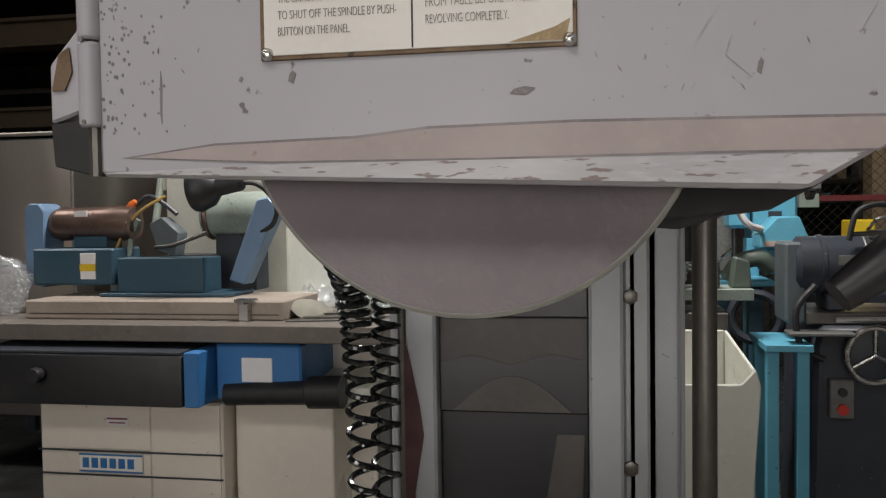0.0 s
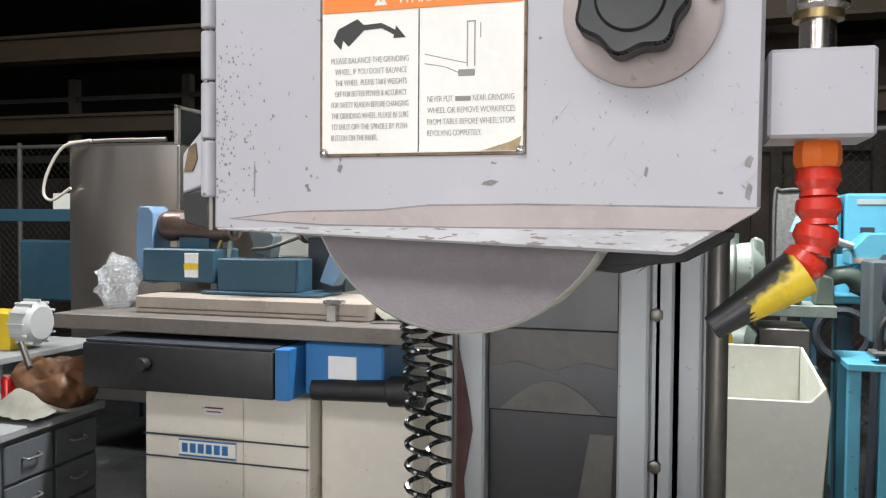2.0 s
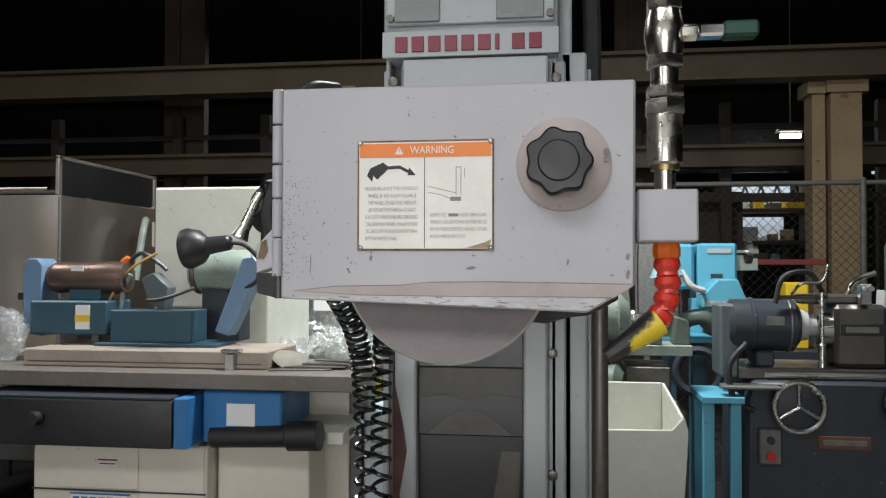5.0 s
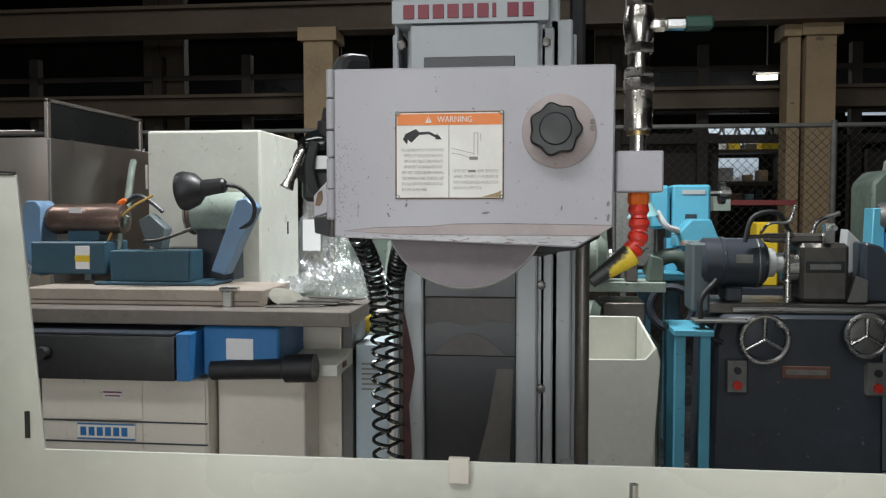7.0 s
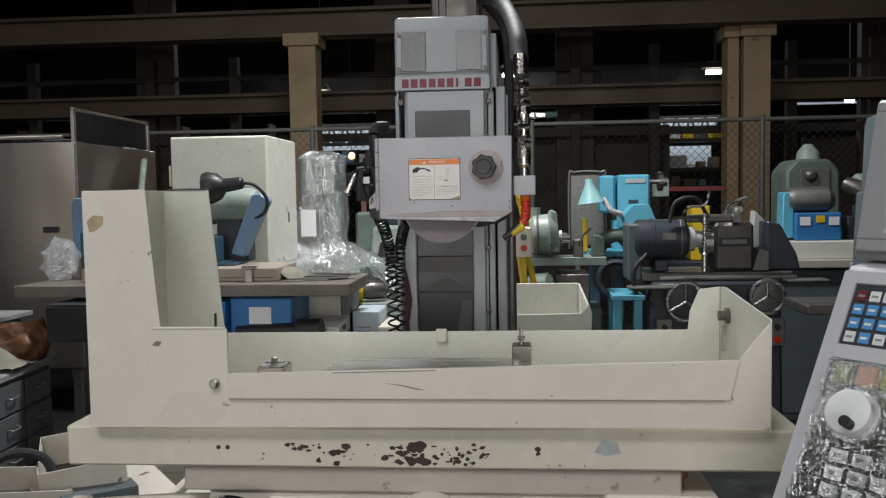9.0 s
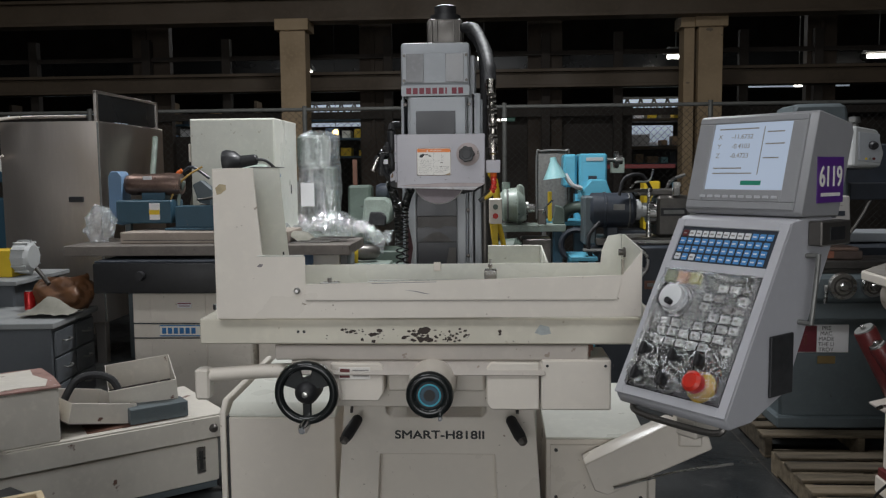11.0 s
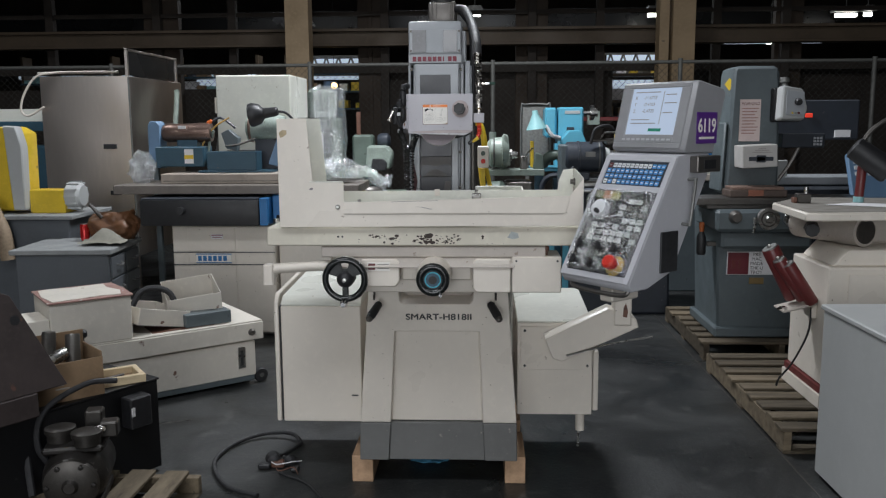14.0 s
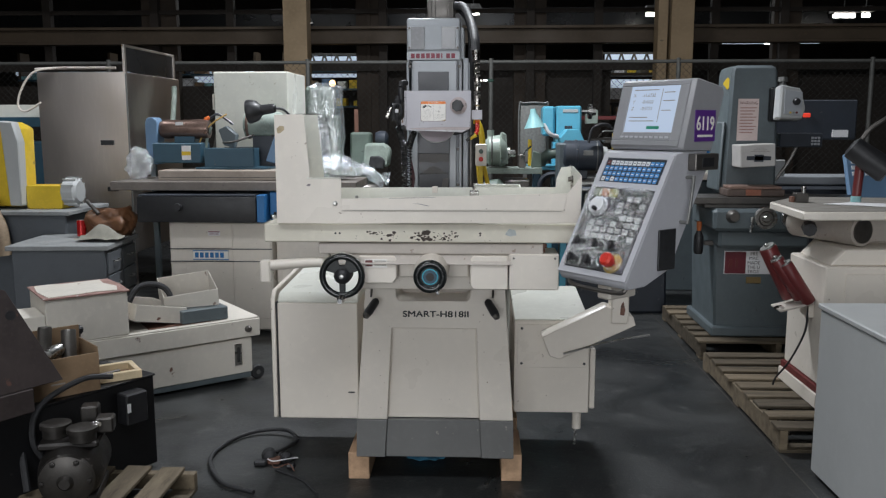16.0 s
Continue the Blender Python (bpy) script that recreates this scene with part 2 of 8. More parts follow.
RAGBLUE = material("blue_cloth", (0.05, 0.2, 0.32), 0.9, grain=0.3, scale=40)
PURPLE = material("purple_tag", (0.10, 0.03, 0.22), 0.45)
PENDGREY = material("pendant_grey_paint", (0.50, 0.50, 0.53), 0.42, grain=0.05, scale=5)
PENDDARK = material("pendant_bezel_paint", (0.30, 0.30, 0.31), 0.45, grain=0.06, scale=5)
CYANRING = material("cyan_scale_ring", (0.08, 0.42, 0.55), 0.35)
KEYBLUE = material("blue_key_legend", (0.08, 0.28, 0.60), 0.4)
KEYWHITE = material("grey_white_key", (0.70, 0.71, 0.72), 0.4)
FOILBLACK = material("black_panel_under_film", (0.022, 0.022, 0.024), 0.25, grain=0.3, scale=10)
FILM = clear_film("crinkled_clear_film", (0.98, 0.98, 0.98), 0.11, 0.44)
WRAP = clear_film("stretch_wrap", (0.90, 0.93, 0.95), 0.08, 0.42, 0.20)
SMOKE = material("frosted_window", (0.25, 0.25, 0.26), 0.3, grain=0.2, scale=9)
SCREEN = glow("lit_screen", (0.50, 0.60, 0.76), 0.95)
SCREEN.node_tree.nodes["Principled BSDF"].inputs["Base Color"].default_value = (0.02, 0.02, 0.025, 1)
LAMPGLOW = glow("lamp_tube_glow", (1.0, 0.97, 0.9), 9.0)
LAMPWARM = glow("warm_bulb_glow", (1.0, 0.6, 0.25), 7.0)
BAYGLOW = glow("far_bay_glow", (0.62, 0.72, 0.85), 0.35)


def shop_floor(name):
    """Dark oiled concrete: soft lighter traffic wear, fine aggregate specks, sheen that changes from place to place."""
    mat = bpy.data.materials.new(name)
    mat.use_nodes = True
    nodes, links = mat.node_tree.nodes, mat.node_tree.links
    bsdf = nodes["Principled BSDF"]
    coord = nodes.new("ShaderNodeTexCoord")

    def field(scale, detail, lo, hi, top, distortion=0.0, rough=0.6):
        n, r = nodes.new("ShaderNodeTexNoise"), nodes.new("ShaderNodeMapRange")
        for key, value in (("Scale", scale), ("Detail", detail), ("Distortion", distortion), ("Roughness", rough)):
            n.inputs[key].default_value = value
        r.inputs[1].default_value, r.inputs[2].default_value, r.inputs[4].default_value = lo, hi, top
        links.new(coord.outputs["Object"], n.inputs["Vector"])
        links.new(n.outputs[0], r.inputs[0])
        return r.outputs[0]

    out = None
    for factor, colour in ((field(0.8, 9, 0.40, 0.66, 1.0, 0.6, 0.68), (0.040, 0.042, 0.041)), (field(2.6, 8, 0.52, 0.70, 0.8, 1.5), (0.013, 0.013, 0.014)),
                           (field(7.0, 6, 0.60, 0.68, 0.6, 0.4), (0.080, 0.080, 0.077)), (field(95.0, 2, 0.62, 0.72, 0.7), (0.16, 0.155, 0.145))):
        m = nodes.new("ShaderNodeMix")
        m.data_type = "RGBA"
        links.new(factor, m.inputs[0])
        m.inputs[6].default_value = (0.018, 0.0195, 0.020, 1)
        if out:
            links.new(out, m.inputs[6])
        m.inputs[7].default_value = (*colour, 1)
        out = m.outputs[2]
    links.new(out, bsdf.inputs["Base Color"])
    sheen = nodes.new("ShaderNodeMath")
    sheen.inputs[1].default_value = 0.26
    links.new(field(1.7, 7, 0.35, 0.65, 0.36, 0.8), sheen.inputs[0])
    links.new(sheen.outputs[0], bsdf.inputs["Roughness"])
    bn = nodes.new("ShaderNodeBump")
    bn.inputs["Strength"].default_value, bn.inputs["Distance"].default_value = 0.3, 0.003
    links.new(field(38, 6, 0.3, 0.7, 1.0), bn.inputs["Height"])
    links.new(bn.outputs[0], bsdf.inputs["Normal"])
    return mat


CONCRETE = shop_floor("worn_floor_concrete")
PAINTBEIGE = material("beige_column_paint", (0.35, 0.25, 0.145), 0.65, grain=0.25, scale=2.5, spots=0.15, spot_colour=(0.16, 0.12, 0.08), spot_scale=8)
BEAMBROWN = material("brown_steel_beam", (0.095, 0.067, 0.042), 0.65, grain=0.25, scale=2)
# Paler than the other walls, so the stainless mirrors it bright.
HALLWALL = material("tan_bounce_wall", (0.48, 0.455, 0.42), 0.8, grain=0.2, scale=1.2)
# Near-black brown for the rear columns.
REARBROWN = material("dark_brown_column_paint", (0.050, 0.034, 0.022), 0.75, grain=0.35, scale=2.2)
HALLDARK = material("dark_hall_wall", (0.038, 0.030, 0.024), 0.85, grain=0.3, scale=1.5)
GLASSDARK = material("dirty_window_glass", (0.012, 0.013, 0.014), 0.3, grain=0.3, scale=2)
PUMPIRON = material("grimy_pump_iron", (0.024, 0.021, 0.019), 0.45, 0.5, grain=0.4, scale=16, spots=0.3, spot_colour=(0.09, 0.08, 0.075), spot_scale=30, bump=0.2)
PUMPLID = material("oily_pump_lid", (0.055, 0.05, 0.045), 0.4, 0.6, grain=0.4, scale=14, spots=0.3, spot_colour=(0.05, 0.045, 0.04), spot_scale=22)
# Darker grey than GALV, for the fence posts and top rail.
FENCEPIPE = material("dull_fence_pipe", (0.13, 0.13, 0.12), 0.65, 0.3, grain=0.25, scale=12)
WIRE = material("dull_fence_wire", (0.05, 0.05, 0.045), 0.6, 0.4, grain=0.2, scale=20)
BLACKCAB = material("black_cabinet_paint", (0.006, 0.006, 0.007), 0.5, grain=0.3, scale=6, spots=0.12, spot_colour=(0.03, 0.028, 0.026), spot_scale=18)
LIDPINK = material("peeling_primer_lid", (0.34, 0.20, 0.17), 0.7, grain=0.3, scale=14, spots=0.4, spot_colour=(0.55, 0.5, 0.46), spot_scale=18)
TANKCREAM = material("chipped_tank_paint", (0.70, 0.655, 0.58), 0.48, grain=0.12, scale=4, spots=0.16, spot_colour=(0.16, 0.085, 0.06), spot_scale=11, bump=0.1)
SLUDGE = material("dried_sludge", (0.10, 0.085, 0.08), 0.8, grain=0.4, scale=18, spots=0.4, spot_colour=(0.45, 0.42, 0.38), spot_scale=22)
GALV = material("galvanised_steel", (0.20, 0.20, 0.19), 0.5, 0.6, grain=0.2, scale=20)

# ---------------------------------------------------------------- building helpers
SHIFT = {}


def box(*spans, bevel=0.003, seg=1):
    """A bmesh with one bevelled block for each (x0, x1, y0, y1, z0, z1)."""
    whole = bmesh.new()
    for x0, x1, y0, y1, z0, z1 in spans:
        bm = bmesh.new()
        bmesh.ops.create_cube(bm, size=1, matrix=Matrix.Translation(((x0 + x1) / 2, (y0 + y1) / 2, (z0 + z1) / 2)) @ Matrix.Diagonal((abs(x1 - x0), abs(y1 - y0), abs(z1 - z0), 1)))
        b = min(bevel, 0.3 * min(abs(x1 - x0), abs(y1 - y0), abs(z1 - z0)))
        if b > 0:
            bmesh.ops.bevel(bm, geom=bm.edges[:], offset=b, segments=seg, affect="EDGES", profile=0.5)
        absorb(whole, bm)
    return whole


def absorb(whole, bm):
    data = bpy.data.meshes.new("piece")
    bm.to_mesh(data)
    bm.free()
    whole.from_mesh(data)
    bpy.data.meshes.remove(data)
    return whole


def together(*bms):
    whole = bmesh.new()
    for bm in bms:
        absorb(whole, bm)
    return whole


def moved(bm, m):
    bmesh.ops.transform(bm, matrix=m, verts=bm.verts[:])
    return bm


def ends(p, q):
    """The pose that carries the z axis, centred, onto the stretch from p to q."""
    p, q = Vector(p), Vector(q)
    return Matrix.Translation((p + q) / 2) @ (q - p).to_track_quat("Z", "Y").to_matrix().to_4x4()


def cyl(p, q, r0, r1=None, seg=20, bevel=0.0):
    """A round bar or cone from p to q."""
    bm = bmesh.new()
    length = (Vector(q) - Vector(p)).length
    bmesh.ops.create_cone(bm, cap_ends=True, segments=seg, radius1=r0, radius2=r0 if r1 is None else r1, depth=length)
    if bevel > 0:
        rim = [e for e in bm.edges if abs(e.verts[0].co.z - e.verts[1].co.z) < 1e-6]
        bmesh.ops.bevel(bm, geom=rim, offset=bevel, segments=2, affect="EDGES", profile=0.5)
    return moved(bm, ends(p, q))


def lathe(p, q, profile, seg=24):
    """Turned shape on the axis from p to q: profile rows (fraction along, radius)."""
    bm = bmesh.new()
    length = (Vector(q) - Vector(p)).length
    rings = []
    for a, r in profile:
        rings.append([bm.verts.new((r * math.cos(2 * math.pi * i / seg), r * math.sin(2 * math.pi * i / seg), (a - 0.5) * length)) for i in range(seg)])
    for lo, hi in zip(rings, rings[1:]):
        for i in range(seg):
            bm.faces.new((lo[i], lo[(i + 1) % seg], hi[(i + 1) % seg], hi[i]))
    bm.faces.new(rings[0][::-1])
    bm.faces.new(rings[-1])
    return moved(bm, ends(p, q))


def ring(centre, axis, R, r, seg=36, tube=10):
    """A torus."""
    bm = bmesh.new()
    rows = []
    for i in range(seg):
        a = 2 * math.pi * i / seg
        rows.append([bm.verts.new(((R + r * math.cos(2 * math.pi * k / tube)) * math.cos(a), (R + r * math.cos(2 * math.pi * k / tube)) * math.sin(a), r * math.sin(2 * math.pi * k / tube))) for k in range(tube)])
    for i in range(seg):
        for k in range(tube):
            bm.faces.new((rows[i][k], rows[(i + 1) % seg][k], rows[(i + 1) % seg][(k + 1) % tube], rows[i][(k + 1) % tube]))
    return moved(bm, Matrix.Translation(centre) @ Vector(axis).to_track_quat("Z", "Y").to_matrix().to_4x4())


def smooth_path(points, steps=8):
    """Catmull-Rom points through the given ones."""
    pts = [Vector(p) for p in points]
    pts = [2 * pts[0] - pts[1]] + pts + [2 * pts[-1] - pts[-2]]
    out = []
    for a, b, c, d in zip(pts, pts[1:], pts[2:], pts[3:]):
        for i in range(steps):
            t = i / steps
            out.append(0.5 * (2 * b + (c - a) * t + (2 * a - 5 * b + 4 * c - d) * t * t + (3 * b - a - 3 * c + d) * t ** 3))
    out.append(pts[-2])
    return out


def tube(points, r, seg=10, steps=8, smooth=True):
    """A bent round tube along the points."""
    pts = smooth_path(points, steps) if smooth else [Vector(p) for p in points]
    bm = bmesh.new()
    rows = []
    up = Vector((0.13, 0.31, 0.94))
    for i, p in enumerate(pts):
        d = (pts[min(i + 1, len(pts) - 1)] - pts[max(i - 1, 0)]).normalized()
        u = d.cross(up)
        u = u.normalized() if u.length > 1e-4 else Vector((1, 0, 0))
        up = u.cross(d).normalized()
        rows.append([bm.verts.new(p + r * (math.cos(2 * math.pi * k / seg) * u + math.sin(2 * math.pi * k / seg) * up)) for k in range(seg)])
    for lo, hi in zip(rows, rows[1:]):
        for k in range(seg):
            bm.faces.new((lo[k], lo[(k + 1) % seg], hi[(k + 1) % seg], hi[k]))
    bm.faces.new(rows[0][::-1])
    bm.faces.new(rows[-1])
    return bm


def coil(points, R, turns, r, seg=6):
    """A coiled cord whose axis runs along the points."""
    axis = smooth_path(points, 40)
    n = int(turns * 14)
    line = []
    for i in range(n + 1):
        s = i / n * (len(axis) - 1)
        k = min(int(s), len(axis) - 2)
        p = axis[k].lerp(axis[k + 1], s - k)
        d = (axis[k + 1] - axis[k]).normalized()
        u = d.cross(Vector((0, 1, 0.1))).normalized()
        v = u.cross(d)
        a = 2 * math.pi * turns * i / n
        line.append(p + R * (math.cos(a) * u + math.sin(a) * v))
    return tube(line, r, seg, smooth=False)


def prism(outline, depth, axis="y", at=0.0, bevel=0.0):
    """A flat outline (two coordinates a point) pushed out along an axis, from at to at + depth."""
    bm = bmesh.new()

    def place(a, b, c):
        return {"y": (a, c, b), "x": (c, a, b), "z": (a, b, c)}[axis]

    lo = [bm.verts.new(place(a, b, at)) for a, b in outline]
    hi = [bm.verts.new(place(a, b, at + depth)) for a, b in outline]
    n = len(outline)
    bm.faces.new(lo)
    bm.faces.new(hi[::-1])
    for i in range(n):
        bm.faces.new((lo[i], hi[i], hi[(i + 1) % n], lo[(i + 1) % n]))
    bmesh.ops.recalc_face_normals(bm, faces=bm.faces[:])
    if bevel > 0:
        bmesh.ops.bevel(bm, geom=bm.edges[:], offset=bevel, segments=1, affect="EDGES", profile=0.5)
    return bm


def hexbar(p, q, r):
    return cyl(p, q, r, seg=6, bevel=r * 0.08)


def finish(bm, name, mat, smooth_angle=35):
    data = bpy.data.meshes.new(name)
    bmesh.ops.recalc_face_normals(bm, faces=bm.faces[:])
    for f in bm.faces:
        f.smooth = True
    for e in bm.edges:
        if len(e.link_faces) == 2 and e.calc_face_angle(0.0) > radians(smooth_angle):
            e.smooth = False
    bm.to_mesh(data)
    bm.free()
    data.materials.append(mat)
    return data


def thing(name, place, label, category, group="", kind=""):
    """A top-level thing: an empty at its base. place: a point, for parts given in world metres, or a pose, for parts given round it."""
    ob = new(name)
    ob.empty_display_size = 0.05
    if isinstance(place, Matrix):
        ob.matrix_world = place
        SHIFT[ob.name] = Vector((0, 0, 0))
    else:
        ob.location = place
        SHIFT[ob.name] = Vector(place)
    return tagged(ob, label, category, group, kind)


def part(name, bm, mat, parent, label=""):
    """One mesh under a thing or under a part of it."""
    root = parent
    while root.parent:
        root = root.parent
    moved(bm, Matrix.Translation(-SHIFT[root.name]))
    ob = new(name, finish(bm, name, mat))
    ob.parent = parent
    return tagged(ob, label) if label else ob


def solid(name, bm, mat, label, category, group="", kind=""):
    """A thing that is one mesh."""
    low = min((v.co.z for v in bm.verts), default=0)
    cx = sum((v.co.x for v in bm.verts)) / len(bm.verts)
    cy = sum((v.co.y for v in bm.verts)) / len(bm.verts)
    moved(bm, Matrix.Translation((-cx, -cy, -low)))
    ob = new(name, finish(bm, name, mat))
    ob.location = (cx, cy, low)
    return tagged(ob, label, category, group, kind)


def lettering(text, size, m, mat, parent, name="lettering", width=None, depth=0.0004, bold=0.0):
    """Raised writing in the built-in font, centred; m carries x right, y up, z out of the surface."""
    curve = bpy.data.curves.new("text", "FONT")
    curve.body, curve.size, curve.align_x, curve.align_y, curve.extrude, curve.offset = text, size, "CENTER", "CENTER", depth, bold
    holder = bpy.data.objects.new("text", curve)
    scene.collection.objects.link(holder)
    bpy.context.view_layer.update()
    data = bpy.data.meshes.new_from_object(holder.evaluated_get(bpy.context.evaluated_depsgraph_get()))
    bpy.data.objects.remove(holder)
    bm = bmesh.new()
    bm.from_mesh(data)
    bpy.data.meshes.remove(data)
    if width:
        xs = [v.co.x for v in bm.verts]
        k = width / (max(xs) - min(xs))
        mid = (max(xs) + min(xs)) / 2
        for v in bm.verts:
            v.co.x = (v.co.x - mid) * k
    return part(name, moved(bm, m), mat, parent)


FRONT = Matrix(((1, 0, 0, 0), (0, 0, -1, 0), (0, 1, 0, 0), (0, 0, 0, 1)))


def front(x, y, z):
    """A pose for writing on a face that looks towards -y."""
    return Matrix.Translation((x, y, z)) @ FRONT


def structure(name, bm, mat, label, category):
    ob = new(name, finish(bm, name, mat))
    return tagged(ob, label, category, kind="structure")

# ---------------------------------------------------------------- the hall
structure("floor", box((-22, 22, -16, 26, -0.3, 0), bevel=0), CONCRETE, "dark worn concrete shop floor with oil stains", "floor")
structure("floor_joint", box((1.648, 1.656, -3, 8, -0.02, 0.0015), bevel=0), DARKSTEEL, "thin dark joint in the concrete floor", "floor joint")
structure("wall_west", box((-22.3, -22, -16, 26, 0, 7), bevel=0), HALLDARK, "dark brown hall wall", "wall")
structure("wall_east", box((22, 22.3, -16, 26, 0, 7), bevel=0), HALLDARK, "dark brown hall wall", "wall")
structure("wall_south", box((-22.3, -3.2, -11.3, -11, 0, 7), (2.0, 22.3, -11.3, -11, 0, 7), (-3.2, 2.0, -11.3, -11, 4.1, 7), bevel=0), HALLWALL, "unseen tan wall behind the aisle, kept pale for reflections", "wall")
# Unseen slab added to close the opening behind the front fill lamp.
structure("door_1", box((-3.2, 2.0, -11.28, -11.2, 0, 4.1), bevel=0), CABWHITE, "unseen pale door slab added behind the aisle", "door")
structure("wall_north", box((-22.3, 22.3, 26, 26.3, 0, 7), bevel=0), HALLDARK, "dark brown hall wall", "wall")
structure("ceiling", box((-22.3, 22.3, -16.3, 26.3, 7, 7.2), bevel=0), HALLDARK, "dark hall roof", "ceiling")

for cx0, cx1, cy0, nm in ((-2.44, -2.12, 8.0, "column_1"), (2.63, 2.76, 8.35, "column_2"), (2.80, 3.10, 8.3, "column_3")):
    structure(nm, together(box((cx0, cx1, cy0, cy0 + 0.28, 0, 3.52)), box((cx0 - 0.05, cx1 + 0.05, cy0 - 0.05, cy0 + 0.33, 3.38, 3.52))), PAINTBEIGE, "beige painted steel column with a bracket head", "column")
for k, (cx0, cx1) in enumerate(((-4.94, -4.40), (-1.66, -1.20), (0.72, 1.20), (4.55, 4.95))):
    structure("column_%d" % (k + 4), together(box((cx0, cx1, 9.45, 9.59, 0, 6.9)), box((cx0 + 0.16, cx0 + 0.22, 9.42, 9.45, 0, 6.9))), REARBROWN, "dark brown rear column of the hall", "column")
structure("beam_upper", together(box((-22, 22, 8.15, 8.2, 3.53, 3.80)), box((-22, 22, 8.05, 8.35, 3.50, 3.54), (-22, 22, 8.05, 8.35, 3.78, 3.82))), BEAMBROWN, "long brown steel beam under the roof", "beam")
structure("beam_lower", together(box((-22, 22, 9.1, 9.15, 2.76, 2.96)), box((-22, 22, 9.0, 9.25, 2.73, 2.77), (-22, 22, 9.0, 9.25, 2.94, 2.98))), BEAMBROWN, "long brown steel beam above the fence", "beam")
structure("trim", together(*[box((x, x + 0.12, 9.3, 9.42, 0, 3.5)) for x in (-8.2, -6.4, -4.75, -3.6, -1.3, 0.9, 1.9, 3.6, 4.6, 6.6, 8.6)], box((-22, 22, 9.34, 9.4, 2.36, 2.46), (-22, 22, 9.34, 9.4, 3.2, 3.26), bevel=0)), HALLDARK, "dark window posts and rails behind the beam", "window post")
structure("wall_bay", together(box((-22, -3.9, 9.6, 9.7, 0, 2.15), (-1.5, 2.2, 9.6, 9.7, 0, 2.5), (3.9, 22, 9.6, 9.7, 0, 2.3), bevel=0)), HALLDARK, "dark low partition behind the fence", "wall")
structure("window_1", box((-22, 22, 11.9, 11.95, 2.98, 3.6), bevel=0), GLASSDARK, "row of dirty dark clerestory glass", "window")

# lit bay far behind the fence
# Glowing panels stand in for bright patches and reflections beyond the fence.
for gx0, gx1, gz0, gz1 in ((-5.35, -4.05, 2.35, 2.62), (-3.25, -2.05, 2.45, 2.85), (2.6, 3.6, 2.6, 2.9), (2.65, 3.5, 2.05, 2.4), (4.8, 6.6, 3.05, 3.2), (-8.9, -6.6, 2.5, 2.75)):
    solid("backdrop", box((gx0, gx1, 13.0, 13.02, gz0, gz1), bevel=0), BAYGLOW, "glowing panel for a bright patch of the far bay", "backdrop", kind="structure")
for x0 in (-3.3, 2.5):
    bars = [box((x0, x0 + 1.4, 12.6, 12.64, 2.84, 2.88), (x0, x0 + 1.4, 12.6, 12.64, 2.5, 2.54), bevel=0)]
    for k in range(6):
        a = x0 + k * 1.4 / 6
        bars.append(cyl((a, 12.62, 2.52), (a + 0.117, 12.62, 2.86), 0.018, seg=6))
        bars.append(cyl((a + 0.117, 12.62, 2.86), (a + 0.233, 12.62, 2.52), 0.018, seg=6))
    solid("roof_truss", together(*bars), GALV, "pale steel lattice truss in a far bay", "truss", "far trusses", "structure")
shelf = thing("storage_rack", (2.9, 12.2, 0), "far storage rack with yellow and grey boxes", "rack")
part("upright", box((2.3, 2.36, 12.1, 12.3, 0, 2.6)), BEAMBROWN, shelf)
part("upright", box((3.7, 3.76, 12.1, 12.3, 0, 2.6)), BEAMBROWN, shelf)
part("shelf_board", box((2.3, 3.76, 12.0, 12.4, 1.95, 2.0)), BEAMBROWN, shelf)
part("shelf_board", box((2.3, 3.76, 12.0, 12.4, 2.42, 2.47)), BEAMBROWN, shelf)
part("carton", box((3.3, 3.6, 12.0, 12.3, 2.47, 2.62)), YELLOW, shelf, "yellow bin")
part("carton", box((2.5, 2.9, 12.0, 12.3, 2.0, 2.2)), PAPER, shelf, "pale carton")
crnd = random.Random(31)
for x0, x1, zs in ((-5.6, -4.0, (1.98, 2.22, 2.50)), (-3.5, -1.9, (1.90, 2.22, 2.55)), (2.45, 3.75, (1.72, 2.02, 2.49)), (-8.6, -6.8, (2.0, 2.4))):
    fr2 = thing("far_rack", ((x0 + x1) / 2, 12.7, 0), "far storage rack crowded with small bins and cartons", "rack", "far racks")
    for xx in (x0, x1 - 0.05):
        part("upright", box((xx, xx + 0.05, 12.55, 12.9, 0, 2.9), bevel=0), BEAMBROWN, fr2)
    for zz in zs:
        part("shelf_board", box((x0, x1, 12.5, 12.9, zz - 0.03, zz), bevel=0), BLUEP, fr2)
        xx = x0 + 0.06
        while xx < x1 - 0.25:
            w, h = crnd.uniform(0.07, 0.22), crnd.uniform(0.06, 0.20)
            part("bin", box((xx, xx + w, 12.52, 12.8, zz, zz + h), bevel=0.004), crnd.choice((PAPER, GALV, BLUEL, CARDBOARD, CARDBOARD, TEAL, DARKSTEEL, YELLOW, CREAM_IN, NAVY)), fr2)
            xx += w + crnd.uniform(0.02, 0.14)

